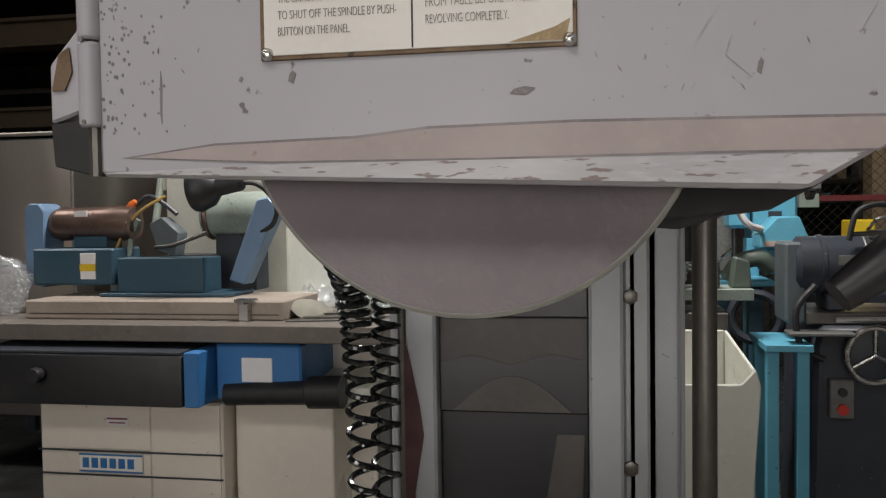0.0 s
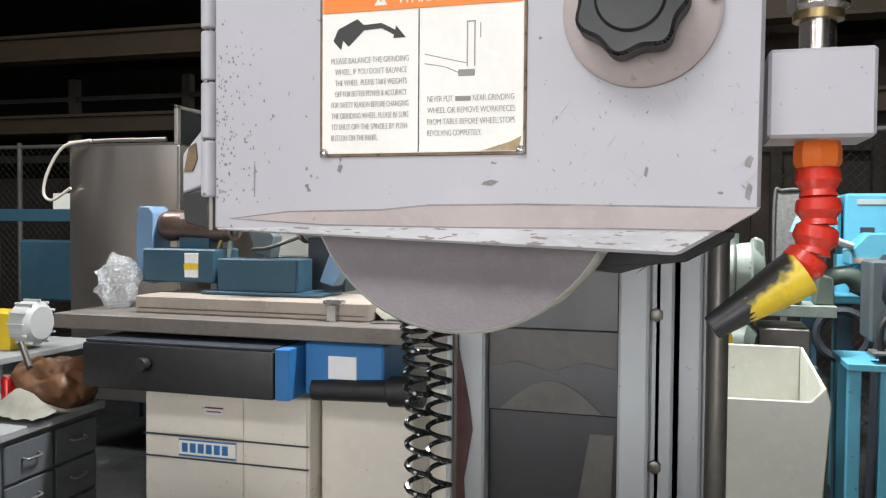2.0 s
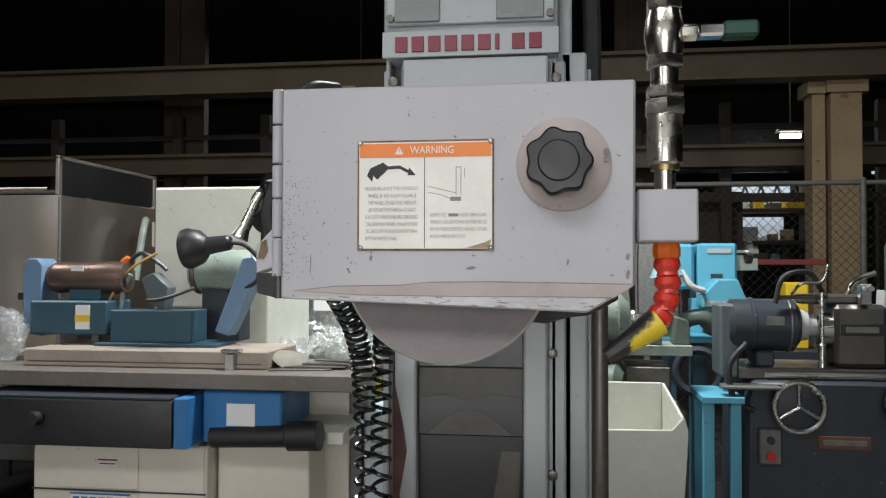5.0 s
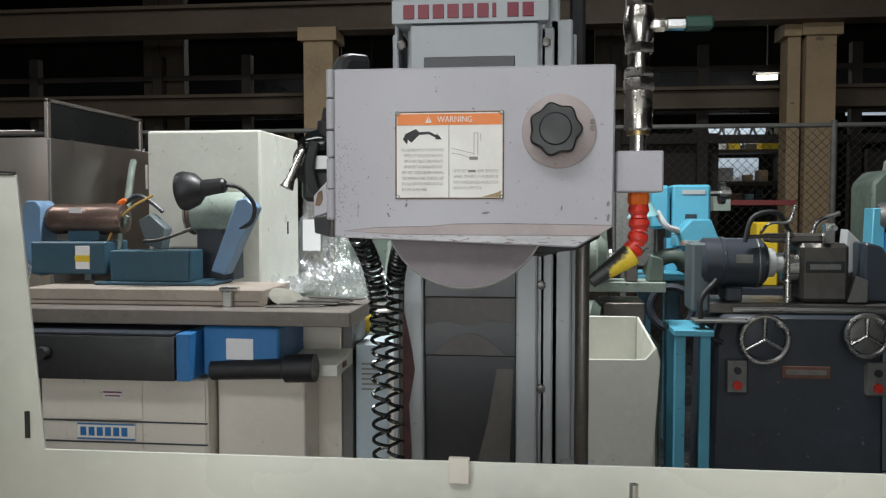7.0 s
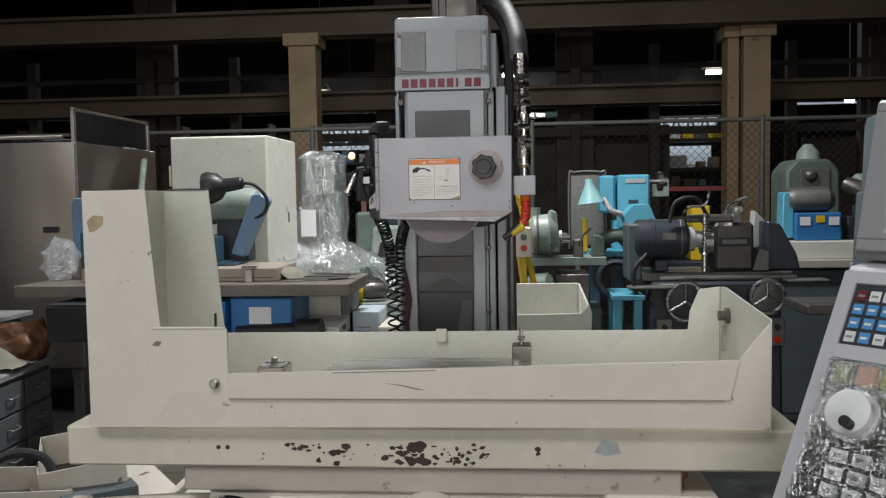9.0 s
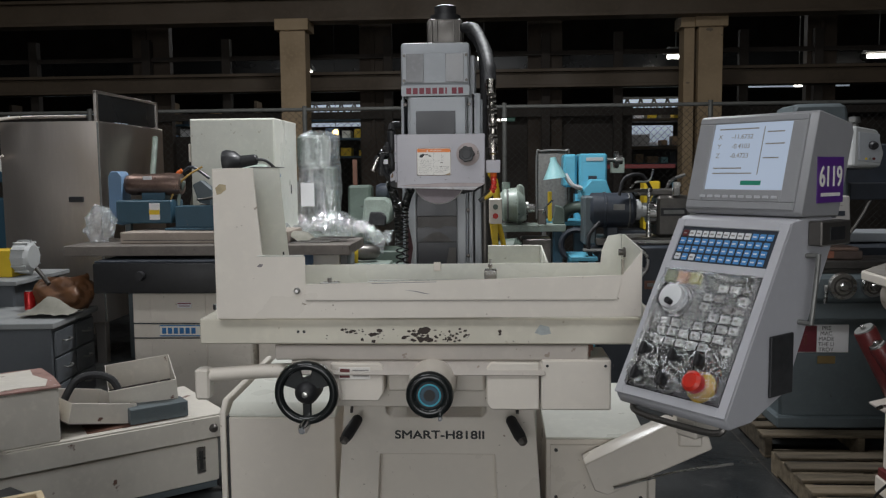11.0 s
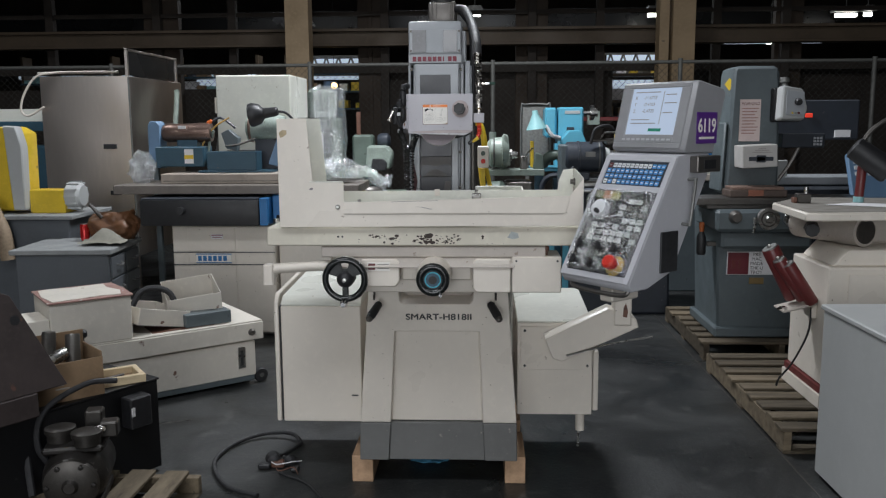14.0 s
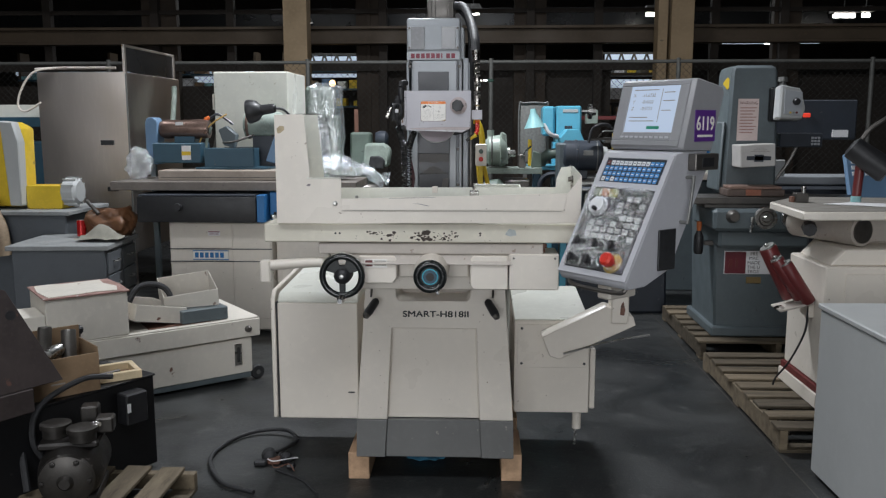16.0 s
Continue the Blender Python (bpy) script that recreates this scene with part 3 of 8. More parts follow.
# hanging shop lamps that are in sight
for lx, lz, w in ((0.10, 3.40, 0.20), (3.10, 3.36, 0.26), (6.2, 3.32, 0.34), (6.55, 3.33, 0.12), (-2.74, 3.2, 0.16), (5.0, 2.9, 0.12)):
    hl = thing("shop_lamp", (lx, 11, lz), "lit shop lamp that hangs from the roof", "lamp", "hanging shop lamps")
    part("tube", cyl((lx - w / 2, 11, lz), (lx + w / 2, 11, lz), 0.032, seg=12), LAMPGLOW, hl, "white glowing tube")
    part("reflector", prism([(lx - w / 2 - 0.05, lz + 0.05), (lx + w / 2 + 0.05, lz + 0.05), (lx + w / 2, lz + 0.14), (lx - w / 2, lz + 0.14)], 0.2, "y", 10.9), GALV, hl)
    part("hanger", cyl((lx, 11, lz + 0.14), (lx, 11, 6.99), 0.008, seg=6), GALV, hl)
bulb = thing("warm_lamp", (-2.3, 11, 2.2), "small warm lit bulb on a cord", "lamp")
part("bulb", lathe((-2.3, 11, 2.2), (-2.3, 11, 2.3), [(0, 0.02), (0.3, 0.05), (0.7, 0.05), (1, 0.02)], 12), LAMPWARM, bulb)
part("cord", cyl((-2.3, 11, 2.3), (-2.3, 11, 6.99), 0.005, seg=5), RUBBER, bulb)

# chain-link fence
fence = thing("chain_link_fence", (0, 6.5, 0), "galvanised chain-link fence across the hall", "fence")
part("top_rail", cyl((-12, 6.5, 2.29), (12, 6.5, 2.29), 0.020, seg=10), FENCEPIPE, fence)
for px in (-9.5, -6.4, -4.2, -1.82, 0.335, 2.5, 4.7, 7.0, 9.5):
    part("post", cyl((px, 6.5, 0), (px, 6.5, 2.33), 0.026, seg=12), FENCEPIPE, fence)
wires = bmesh.new()
pitch = 0.075
for lean in (1, -1):
    k = -12.0
    while k < 12.0:
        a, b = (k, 0.05), (k + lean * 2.22, 2.27)
        d = 0.0028
        y = 6.49 + 0.004 * lean
        v = [wires.verts.new((x + s * d, y, z)) for x, z in (a, b) for s in (-1, 1)] + [wires.verts.new((x, y - d, z)) for x, z in (a, b)]
        wires.faces.new((v[0], v[2], v[5], v[4]))
        wires.faces.new((v[4], v[5], v[3], v[1]))
        wires.faces.new((v[0], v[1], v[3], v[2]))
        k += pitch
part("mesh", wires, WIRE, fence)["kind"] = "stuff"

# ---------------------------------------------------------------- the surface grinder
gr = thing("surface_grinder", (0, 0.3, 0.124), "cream and grey surface grinder raised on lumber blocks", "surface grinder")
NOTCH = [(0.158, 0.93), (0.152, 0.848), (0.138, 0.834), (-0.152, 0.834), (-0.166, 0.848), (-0.172, 0.93)]
body = part("base", prism([(-0.345, 0.298), (0.343, 0.298), (0.300, 0.93), *NOTCH, (-0.298, 0.93)], 0.78, "y", 0.03, 0.003), CREAM, gr, "cream cast base")
part("front_frame", prism([(-0.346, 0.298), (-0.211, 0.298), (-0.189, 0.70), (-0.186, 0.712), (0.178, 0.712), (0.181, 0.70), (0.196, 0.298), (0.344, 0.298), (0.301, 0.93), *NOTCH, (-0.298, 0.93)], 0.034, "y", 0.0, 0.003), CREAM, body)
part("recess_panel", prism([(-0.208, 0.300), (0.193, 0.300), (0.176, 0.708), (-0.184, 0.708)], 0.006, "y", 0.026, 0.002), CREAM, body)
pl = part("plinth", prism([(-0.350, 0.124), (0.347, 0.124), (0.344, 0.297), (-0.346, 0.297)], 0.79, "y", 0.022, 0.004), PLINTH, gr, "grey painted plinth with scuffs")
part("plinth_corner", prism([(-0.351, 0.124), (-0.222, 0.124), (-0.211, 0.297), (-0.347, 0.297)], 0.03, "y", -0.006, 0.003), PLINTH, pl)
part("plinth_corner", prism([(0.205, 0.124), (0.348, 0.124), (0.345, 0.297), (0.196, 0.297)], 0.03, "y", -0.006, 0.003), PLINTH, pl)
part("plinth_middle", prism([(-0.222, 0.124), (0.205, 0.124), (0.196, 0.297), (-0.211, 0.297)], 0.03, "y", 0.004, 0.003), PLINTH, pl)
# model number in dark letters
for dx, dy, dz in ((0.0, 0.0, 0.0), (0.0022, -0.0003, 0.0), (0.0011, -0.0006, 0.0016)):
    lettering("SMART-H818II", 0.037, front(0.0025 + dx, -0.0010 + dy, 0.775 + dz), INK, body, "model_number", width=0.284, depth=0.0012)
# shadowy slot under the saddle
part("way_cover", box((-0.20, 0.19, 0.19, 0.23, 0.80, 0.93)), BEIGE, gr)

for x0 in (-0.335, 0.295):
    for y0, y1 in ((0.04, 0.36), (0.52, 0.80)):
        solid("wood_block", box((x0 - 0.06 if x0 < 0 else x0, x0 + 0.035 if x0 < 0 else x0 + 0.092, y0, y1, 0, 0.124), bevel=0.003), WOODB, "squared fresh lumber block under the machine", "wood block", "lumber blocks under the grinder")

# side cabinets
lc = part("left_cabinet", prism([(-0.712, 0.262), (-0.352, 0.262), (-0.352, 0.80), (-0.712, 0.80)], 0.60, "y", 0.10, 0.004), CREAM, gr, "cream sheet metal side cabinet")
part("cabinet_roof", prism([(0.10, 0.801), (0.72, 0.801), (0.72, 0.862), (0.145, 0.842), (0.10, 0.812)], 0.36, "x", -0.71, 0.003), CREAM_IN, lc)
part("cabinet_door", prism([(0.096, 0.265), (0.715, 0.265), (0.722, 0.872), (0.140, 0.854), (0.096, 0.815)], 0.020, "x", -0.742, 0.004), CREAM, lc)
part("door_gap", box((-0.7215, -0.7125, 0.108, 0.70, 0.268, 0.80), bevel=0), INK, lc)
part("door_latch", box((-0.398, -0.368, 0.092, 0.10, 0.386, 0.391)), INK, lc)
rc = part("right_cabinet", box((0.352, 0.692, 0.15, 0.72, 0.287, 0.716)), CREAM, gr, "cream sheet metal side cabinet")
part("cabinet_roof", prism([(0.15, 0.717), (0.72, 0.717), (0.72, 0.765), (0.15, 0.723)], 0.335, "x", 0.352, 0.002), CREAM_IN, rc)
part("cover_plate", box((0.366, 0.686, 0.142, 0.149, 0.50, 0.70)), CREAM, rc)
for sx, sz in ((0.385, 0.682), (0.385, 0.52), (0.667, 0.682), (0.667, 0.52)):
    part("screw", cyl((sx, 0.143, sz), (sx, 0.137, sz), 0.006, seg=10), INK, rc)
part("cabinet_door", box((0.697, 0.722, 0.17, 0.70, 0.30, 0.58)), CREAM, rc)
part("drain_pipe", cyl((0.648, 0.22, 0.286), (0.648, 0.22, 0.190), 0.021, seg=16), CREAM, rc)
part("drain_rod", cyl((0.643, 0.22, 0.190), (0.640, 0.22, 0.110), 0.006, seg=8), STEEL, rc)

# saddle and front apron
sd = part("saddle", box((-0.445, 0.44, -0.29, 0.05, 1.085, 1.128)), BEIGE, gr, "beige saddle casting")
part("way_skirt", prism([(-0.28, 1.086), (-0.31, 1.045), (-0.02, 1.02), (-0.02, 1.086)], 0.72, "x", -0.40, 0.003), BEIGE, sd)
part("apron", box((-0.30, 0.30, -0.22, 0.05, 0.93, 1.085)), CREAM, sd)
part("gear_box", prism([(-0.286, 0.968), (-0.15, 0.968), (-0.135, 0.99), (-0.135, 1.07), (-0.15, 1.078), (-0.286, 1.078)], 0.10, "y", -0.30, 0.004), CREAM, sd)
part("gear_box", prism([(0.155, 0.962), (0.168, 0.945), (0.303, 0.945), (0.303, 1.080), (0.168, 1.080), (0.155, 1.066)], 0.10, "y", -0.30, 0.004), CREAM, sd)
part("gear_box", box((0.308, 0.502, -0.30, -0.12, 0.945, 1.088), bevel=0.004), CREAM, sd)
part("middle_cover", box((-0.13, 0.15, -0.255, -0.21, 0.985, 1.075), bevel=0.006), CREAM, sd)
for sx in (0.325, 0.486):
    part("screw", cyl((sx, -0.301, 1.072), (sx, -0.305, 1.072), 0.004, seg=8), INK, sd)
for kx in (0.355, 0.445):
    part("clamp_knob", lathe((kx, -0.25, 1.088), (kx, -0.25, 1.124), [(0, 0.006), (0.5, 0.006), (0.52, 0.013), (0.9, 0.013), (1, 0.009)], 12), REDBROWN, sd, "rusty clamp screw")
tag = part("maker_tag", box((-0.262, -0.172, -0.303, -0.3005, 1.032, 1.066), bevel=0.0005), PLATE, sd, "small white tag with red and grey bars")
part("bar", box((-0.258, -0.230, -0.3045, -0.303, 1.037, 1.047), (-0.258, -0.230, -0.3045, -0.303, 1.052, 1.062), bevel=0), RED, tag)
part("bar", box((-0.222, -0.176, -0.3045, -0.303, 1.041, 1.044), (-0.222, -0.176, -0.3045, -0.303, 1.049, 1.052), (-0.222, -0.176, -0.3045, -0.303, 1.057, 1.060), bevel=0), INKGREY, tag)


def handwheel(x, y, z, R):
    hw = thing("handwheel", (x, y, z - R), "black spoked handwheel with a chrome rim and crank grip", "handwheel", "machine handwheels")
    part("rim", ring((x, y, z), (0, 1, 0), R - 0.012, 0.0125, 44, 12), GLOSSCORD, hw, "glossy black rim")
    part("rim_edge", ring((x, y + 0.008, z), (0, 1, 0), R - 0.004, 0.0065, 48, 8), CHROME, hw, "polished outer edge")
    part("hub", lathe((x, y - 0.018, z), (x, y + 0.07, z), [(0, 0.012), (0.05, 0.022), (0.25, 0.034), (0.6, 0.034), (1, 0.034)], 24), BLACKP, hw)
    part("hub_nut", hexbar((x, y - 0.026, z), (x, y - 0.017, z), 0.009), STEEL, hw)
    # dished web: filled above with one slot, open below on both sides of a single spoke
    for a0, a1 in ((18, 76), (104, 162)):
        arc_o = [(x + (R - 0.016) * math.cos(radians(a0 + (a1 - a0) * k / 8)), z + (R - 0.016) * math.sin(radians(a0 + (a1 - a0) * k / 8))) for k in range(9)]
        arc_i = [(x + 0.026 * math.cos(radians(a1 - (a1 - a0) * k / 4)), z + 0.026 * math.sin(radians(a1 - (a1 - a0) * k / 4))) for k in range(5)]
        part("web", prism(arc_o + arc_i, 0.010, "y", y, 0.002), GLOSSCORD, hw)
    part("web", box((x - 0.020, x + 0.020, y + 0.001, y + 0.009, z + 0.02, z + 0.043), bevel=0.002), GLOSSCORD, hw)
    part("spoke", box((x - 0.012, x + 0.012, y, y + 0.012, z - R + 0.012, z - 0.025), bevel=0.004), GLOSSCORD, hw)
    part("crank_grip", lathe((x, y - 0.01, z - R + 0.006), (x, y - 0.07, z - R + 0.002), [(0, 0.009), (0.1, 0.014), (0.7, 0.015), (1, 0.009)], 14), CHROME, hw, "chromed grip")
    part("shaft", cyl((x, y + 0.06, z), (x, y + 0.14, z), 0.022), STEEL, hw)
    return hw


handwheel(-0.342, -0.36, 1.008, 0.089)
dial = thing("feed_dial", (0.003, -0.42, 0.945), "black feed handwheel with a blue ringed dial and cream collar", "handwheel")
part("collar", lathe((0.003, -0.25, 1.022), (0.003, -0.375, 1.018), [(0, 0.068), (0.5, 0.068), (1, 0.058)], 32), CREAM, dial)
part("rim", ring((0.003, -0.405, 1.016), (0, 1, 0), 0.050, 0.015, 40, 12), GLOSSCORD, dial)
part("face", cyl((0.003, -0.41, 1.016), (0.003, -0.375, 1.016), 0.047, seg=32), BLACKP, dial)
part("dial_ring", ring((0.003, -0.411, 1.016), (0, 1, 0), 0.029, 0.0026, 36, 8), CYANRING, dial, "bright blue scale ring")
part("dial_cap", cyl((0.003, -0.414, 1.016), (0.003, -0.408, 1.016), 0.016, seg=24), INK, dial)
part("ring_seat", cyl((0.003, -0.412, 1.016), (0.003, -0.4095, 1.016), 0.026, seg=30), BLUEP, dial)
part("crank_grip", lathe((0.033, -0.41, 0.965), (0.033, -0.45, 0.962), [(0, 0.005), (0.2, 0.008), (1, 0.006)], 12), CHROME, dial)

for lx, lean in ((-0.27, -0.012), (0.25, 0.012)):
    lv = thing("clamp_lever", (lx, -0.06, 0.79), "black ribbed lever grip on a bent rod", "lever", "base levers")
    part("grip", lathe((lx - 2 * lean, -0.05, 0.848), (lx + lean, -0.11, 0.797), [(0, 0.012), (0.1, 0.017), (0.8, 0.019), (1, 0.016)], 14), BLACKP, lv)
    part("grip_end", lathe((lx + lean, -0.11, 0.797), (lx + 1.6 * lean, -0.121, 0.788), [(0, 0.016), (0.6, 0.015), (1, 0.009)], 6), DARKSTEEL, lv, "bright hexagon end")
    part("rod", tube([(lx - 0.004, 0.01, 0.93), (lx, -0.02, 0.90), (lx, -0.05, 0.862)], 0.005, 8), DARKSTEEL, lv)

arm = thing("cream_pipe_arm", (-0.56, -0.26, 0.96), "cream painted pipe arm with a turned-down end", "pipe arm")
part("pipe", tube([(-0.40, -0.25, 1.045), (-0.5, -0.25, 1.042), (-0.655, -0.25, 1.030)], 0.021, 14), CREAM, arm)
part("end_cap", box((-0.688, -0.645, -0.275, -0.228, 0.962, 1.052), bevel=0.006), CREAM, arm)

# arm of the pendant
pa = thing("pendant_arm", (0.7, 0.08, 0.50), "cream folded channel arm that carries the control pendant", "bracket")
part("channel", prism([(0.467, 0.671), (0.500, 0.585), (0.542, 0.570), (0.872, 0.725), (0.860, 0.765), (0.742, 0.811)], 0.10, "y", 0.03, 0.004), CREAM, pa)
part("upright", box((0.762, 0.838, 0.02, 0.11, 0.735, 1.03), bevel=0.006), CREAM, pa)
part("rust_patch", prism([(0.800, 0.775), (0.818, 0.772), (0.822, 0.80), (0.812, 0.835), (0.802, 0.815)], 0.002, "y", 0.0185), REDBROWN, pa)
part("cable_rod", tube([(0.56, 0.02, 0.60), (0.75, 0.0, 0.66), (0.92, -0.03, 0.70)], 0.005, 6), STEEL, pa)
part("hinge_tube", cyl((0.80, 0.065, 1.02), (0.80, -0.10, 1.08), 0.025), CREAM, pa)

# column and wheel slide
YC = 0.50
colm = part("column", box((-0.135, 0.115, YC + 0.03, YC + 0.40, 0.90, 2.04)), GREYP2, gr, "blue-grey machine column")
part("way_strip", box((-0.153, -0.147, YC + 0.012, YC + 0.06, 0.93, 1.90)), GREYP2, colm)
part("way_strip", box((0.080, 0.094, YC + 0.012, YC + 0.06, 0.93, 1.90), (0.099, 0.136, YC + 0.03, YC + 0.12, 0.93, 1.90)), GREYP2, colm)
part("way_rail", box((-0.146, -0.137, YC + 0.004, YC + 0.05, 0.93, 1.52)), DARKSTEEL, colm, "dark steel way with drip stains")
part("front_strip", box((-0.136, -0.105, YC - 0.004, YC + 0.05, 0.93, 1.56)), GREYP2, colm)
part("front_strip", box((0.047, 0.080, YC - 0.004, YC + 0.05, 0.93, 1.56)), GREYP2, colm)
part("primer_stain", prism([(-0.137, 0.95), (-0.126, 0.95), (-0.124, 1.20), (-0.128, 1.27), (-0.118, 1.33), (-0.122, 1.36), (-0.130, 1.40), (-0.137, 1.43)], 0.002, "y", YC - 0.0065), RUSTRED, colm, "dark red primer where grey paint has gone")
gp = [(1.449, 1.56, BELLOWS, 0.010), (1.352, 1.448, DUSTY, 0.014), (0.93, 1.351, BELLOWS, 0.018)]
for z0, z1, mat, dy in gp:
    part("guard_panel", box((-0.104, 0.046, YC + dy, YC + dy + 0.02, z0, z1), bevel=0.001), mat, colm)
part("dark_wipe", prism([(-0.103, 1.353), (0.045, 1.353), (0.045, 1.405), (0.01, 1.412), (-0.03, 1.400), (-0.07, 1.410), (-0.103, 1.402)], 0.0015, "y", YC + 0.0125), BELLOWS, colm, "wiped dark patch in the dust")
arc = [(-0.090 + 0.006 * i, 1.353 + 0.036 * math.sin(math.pi * i / 20)) for i in range(21)]
part("dust_arc", prism(arc, 0.0015, "y", YC + 0.0105), DUSTY, colm, "pale arc of dried grinding dust")
part("dust_arc", prism([(-0.02, 1.16), (0.035, 1.10), (0.042, 1.33), (0.015, 1.33), (0.0, 1.24)], 0.002, "y", YC + 0.0155), DUSTY, colm)
for bx, bz in ((0.093, 1.86), (-0.142, 1.86), (0.087, 1.47), (0.087, 1.30), (-0.142, 1.48)):
    part("bolt", hexbar((bx, YC + 0.006, bz), (bx, YC + 0.016, bz), 0.008), DARKSTEEL, colm)
part("way_filler", box((0.084, 0.106, YC + 0.012, YC + 0.05, 0.93, 1.885)), GREYP2, colm)
wc = part("window_cover", box((-0.123, 0.082, YC - 0.02, YC + 0.03, 1.55, 1.885)), GREYP2, gr)
part("window", box((-0.100, 0.044, YC - 0.0235, YC - 0.02, 1.745, 1.834), bevel=0.001), BELLOWS, wc, "smoked window")
hd = part("column_head", box((-0.154, 0.098, YC - 0.01, YC + 0.36, 1.888, 2.082), bevel=0.012, seg=2), GREYP2, gr, "grey column head")
part("maker_strip", box((-0.153, 0.097, YC - 0.016, YC - 0.011, 1.889, 1.926), bevel=0.001), GREYP2, hd)
for i in range(9):
    x0 = -0.134 + i * 0.0237
    part("maker_mark", box((x0, x0 + (0.0175 if i != 6 else 0.006), YC - 0.0185, YC - 0.0155, 1.896, 1.918), bevel=0.0005), MAROON, hd, "plain maroon block")
part("head_panel", box((-0.147, 0.091, YC - 0.017, YC - 0.011, 1.934, 2.045), bevel=0.002), GREYP2, hd)
for x0, x1 in ((-0.134, -0.070), (0.010, 0.076)):
    part("frosted_window", box((x0, x1, YC - 0.0215, YC - 0.0175, 1.938, 2.040), bevel=0.001), SMOKE, hd, "frosted grey window")
for bx in (-0.141, 0.085):
    for bz in (1.944, 2.034):
        part("screw", cyl((bx, YC - 0.017, bz), (bx, YC - 0.023, bz), 0.0055, seg=10), DARKSTEEL, hd)
mt = part("motor", box((-0.066, 0.070, YC + 0.10, YC + 0.24, 2.08, 2.185), bevel=0.012, seg=2), DARKSTEEL, gr, "dark ribbed servo motor")
part("motor_cap", lathe((0.002, YC + 0.17, 2.185), (0.002, YC + 0.17, 2.245), [(0, 0.058), (0.35, 0.058), (0.36, 0.042), (0.9, 0.042), (1, 0.03)], 24), BLACKP, mt)
for rx in (-0.05, -0.03, 0.034, 0.054):
    part("rib", box((rx, rx + 0.006, YC + 0.092, YC + 0.10, 2.085, 2.18), bevel=0.001), DARKSTEEL, mt)
part("hose", tube([(0.075, YC + 0.10, 2.15), (0.115, YC, 2.13), (0.150, YC - 0.2, 2.04), (0.168, 0.1, 1.95), (0.171, 0.0, 1.88)], 0.019, 12), RUBBER, gr, "ribbed black hose")
part("hose", tube([(0.085, YC + 0.16, 2.15), (0.14, YC + 0.12, 2.05), (0.146, YC + 0.10, 1.80), (0.142, YC + 0.10, 1.5)], 0.014, 10), RUBBER, gr)
part("drip_rod", cyl((0.150, 0.45, 1.70), (0.150, 0.45, 1.19), 0.011), DARKSTEEL, gr)
part("rod_foot", box((0.118, 0.172, 0.43, 0.48, 1.165, 1.195)), GREYP2, gr)
part("rear_guide", box((-0.158, -0.150, YC + 0.02, YC + 0.34, 0.93, 1.88), (0.136, 0.143, YC + 0.05, YC + 0.36, 0.93, 1.88)), GREYP2, gr)

# wheel head
B = -0.066
wh = thing("wheel_head", (0.02, 0.1, 1.51), "blue-grey wheel guard box with worn paint and a warning plate", "wheel head")
cover = part("cover", prism([(-0.113, 1.566), (0.119, 1.557), (0.153, 1.577), (0.154, 1.727), (-0.113, 1.727)], 0.012, "y", B, 0.0018), GREYP, wh, "hinged front cover")
part("guard_body", prism([(-0.108, 1.572), (0.112, 1.564), (0.147, 1.582), (0.148, 1.722), (-0.108, 1.722)], 0.115, "y", B + 0.012, 0.002), GREYP, wh)
part("spindle_housing", box((-0.075, 0.075, 0.06, YC - 0.02, 1.585, 1.72), bevel=0.01), GREYP2, wh)
part("wheel", lathe((0.012, -0.045, 1.5965), (0.012, -0.008, 1.5965), [(0, 0.0805), (0.06, 0.082), (0.94, 0.082), (1, 0.0805)], 72), ABRASIVE2, wh, "pale abrasive grinding wheel")
part("wheel_face", cyl((0.012, -0.0462, 1.5965), (0.012, -0.0448, 1.5965), 0.0798, seg=72), ABRASIVE, wh, "mauve-grey wheel face")
part("guard_edge", prism([(-0.075, 1.569), (0.118, 1.561), (0.125, 1.566), (0.105, 1.550), (0.085, 1.548), (-0.05, 1.56)], 0.03, "y", 0.0, 0.001), RUBBER, wh, "torn rubber splash edge")
part("splash_flap", prism([(0.068, 1.566), (0.070, 1.5455), (0.088, 1.5440), (0.104, 1.5490), (0.122, 1.5510), (0.146, 1.5640), (0.146, 1.5680)], 0.03, "y", 0.01, 0.0008), RUBBER, wh)
# worn stripe and chipped edge along the bottom of the cover
part("stripe_edge", prism([(-0.104, 1.5720), (-0.07, 1.5760), (-0.02, 1.5771), (0.004, 1.5794), (0.05, 1.5799), (0.110, 1.5791), (0.1530, 1.5784), (0.138, 1.5678), (0.09, 1.5683), (0.02, 1.5681), (-0.05, 1.5688)], 0.0003, "y", B - 0.0003), SCRATCH, cover, "dark rim of the worn strip")
specks = []
srnd = random.Random(21)
for i in range(150):
    sx, sz = -0.111 + abs(srnd.gauss(0, 0.012)), srnd.uniform(1.580, 1.66)
    sr = srnd.uniform(0.0002, 0.0006)
    specks.append(prism([(sx + sr * math.cos(k * 1.257), sz + sr * 1.4 * math.sin(k * 1.257)) for k in range(5)], 0.0002, "y", B - 0.0002))
part("dirt", together(*specks), SCRATCH, cover, "dark specks of dirt beside the hinge")["kind"] = "stuff"
part("worn_stripe", prism([(-0.100, 1.5720), (-0.07, 1.5752), (-0.02, 1.5762), (0.004, 1.5785), (0.05, 1.5790), (0.110, 1.5782), (0.1525, 1.5775), (0.138, 1.5685), (0.09, 1.5690), (0.02, 1.5688), (-0.05, 1.5695)], 0.0004, "y", B - 0.0004), WORNPINK, cover, "long strip where the paint is worn to primer")
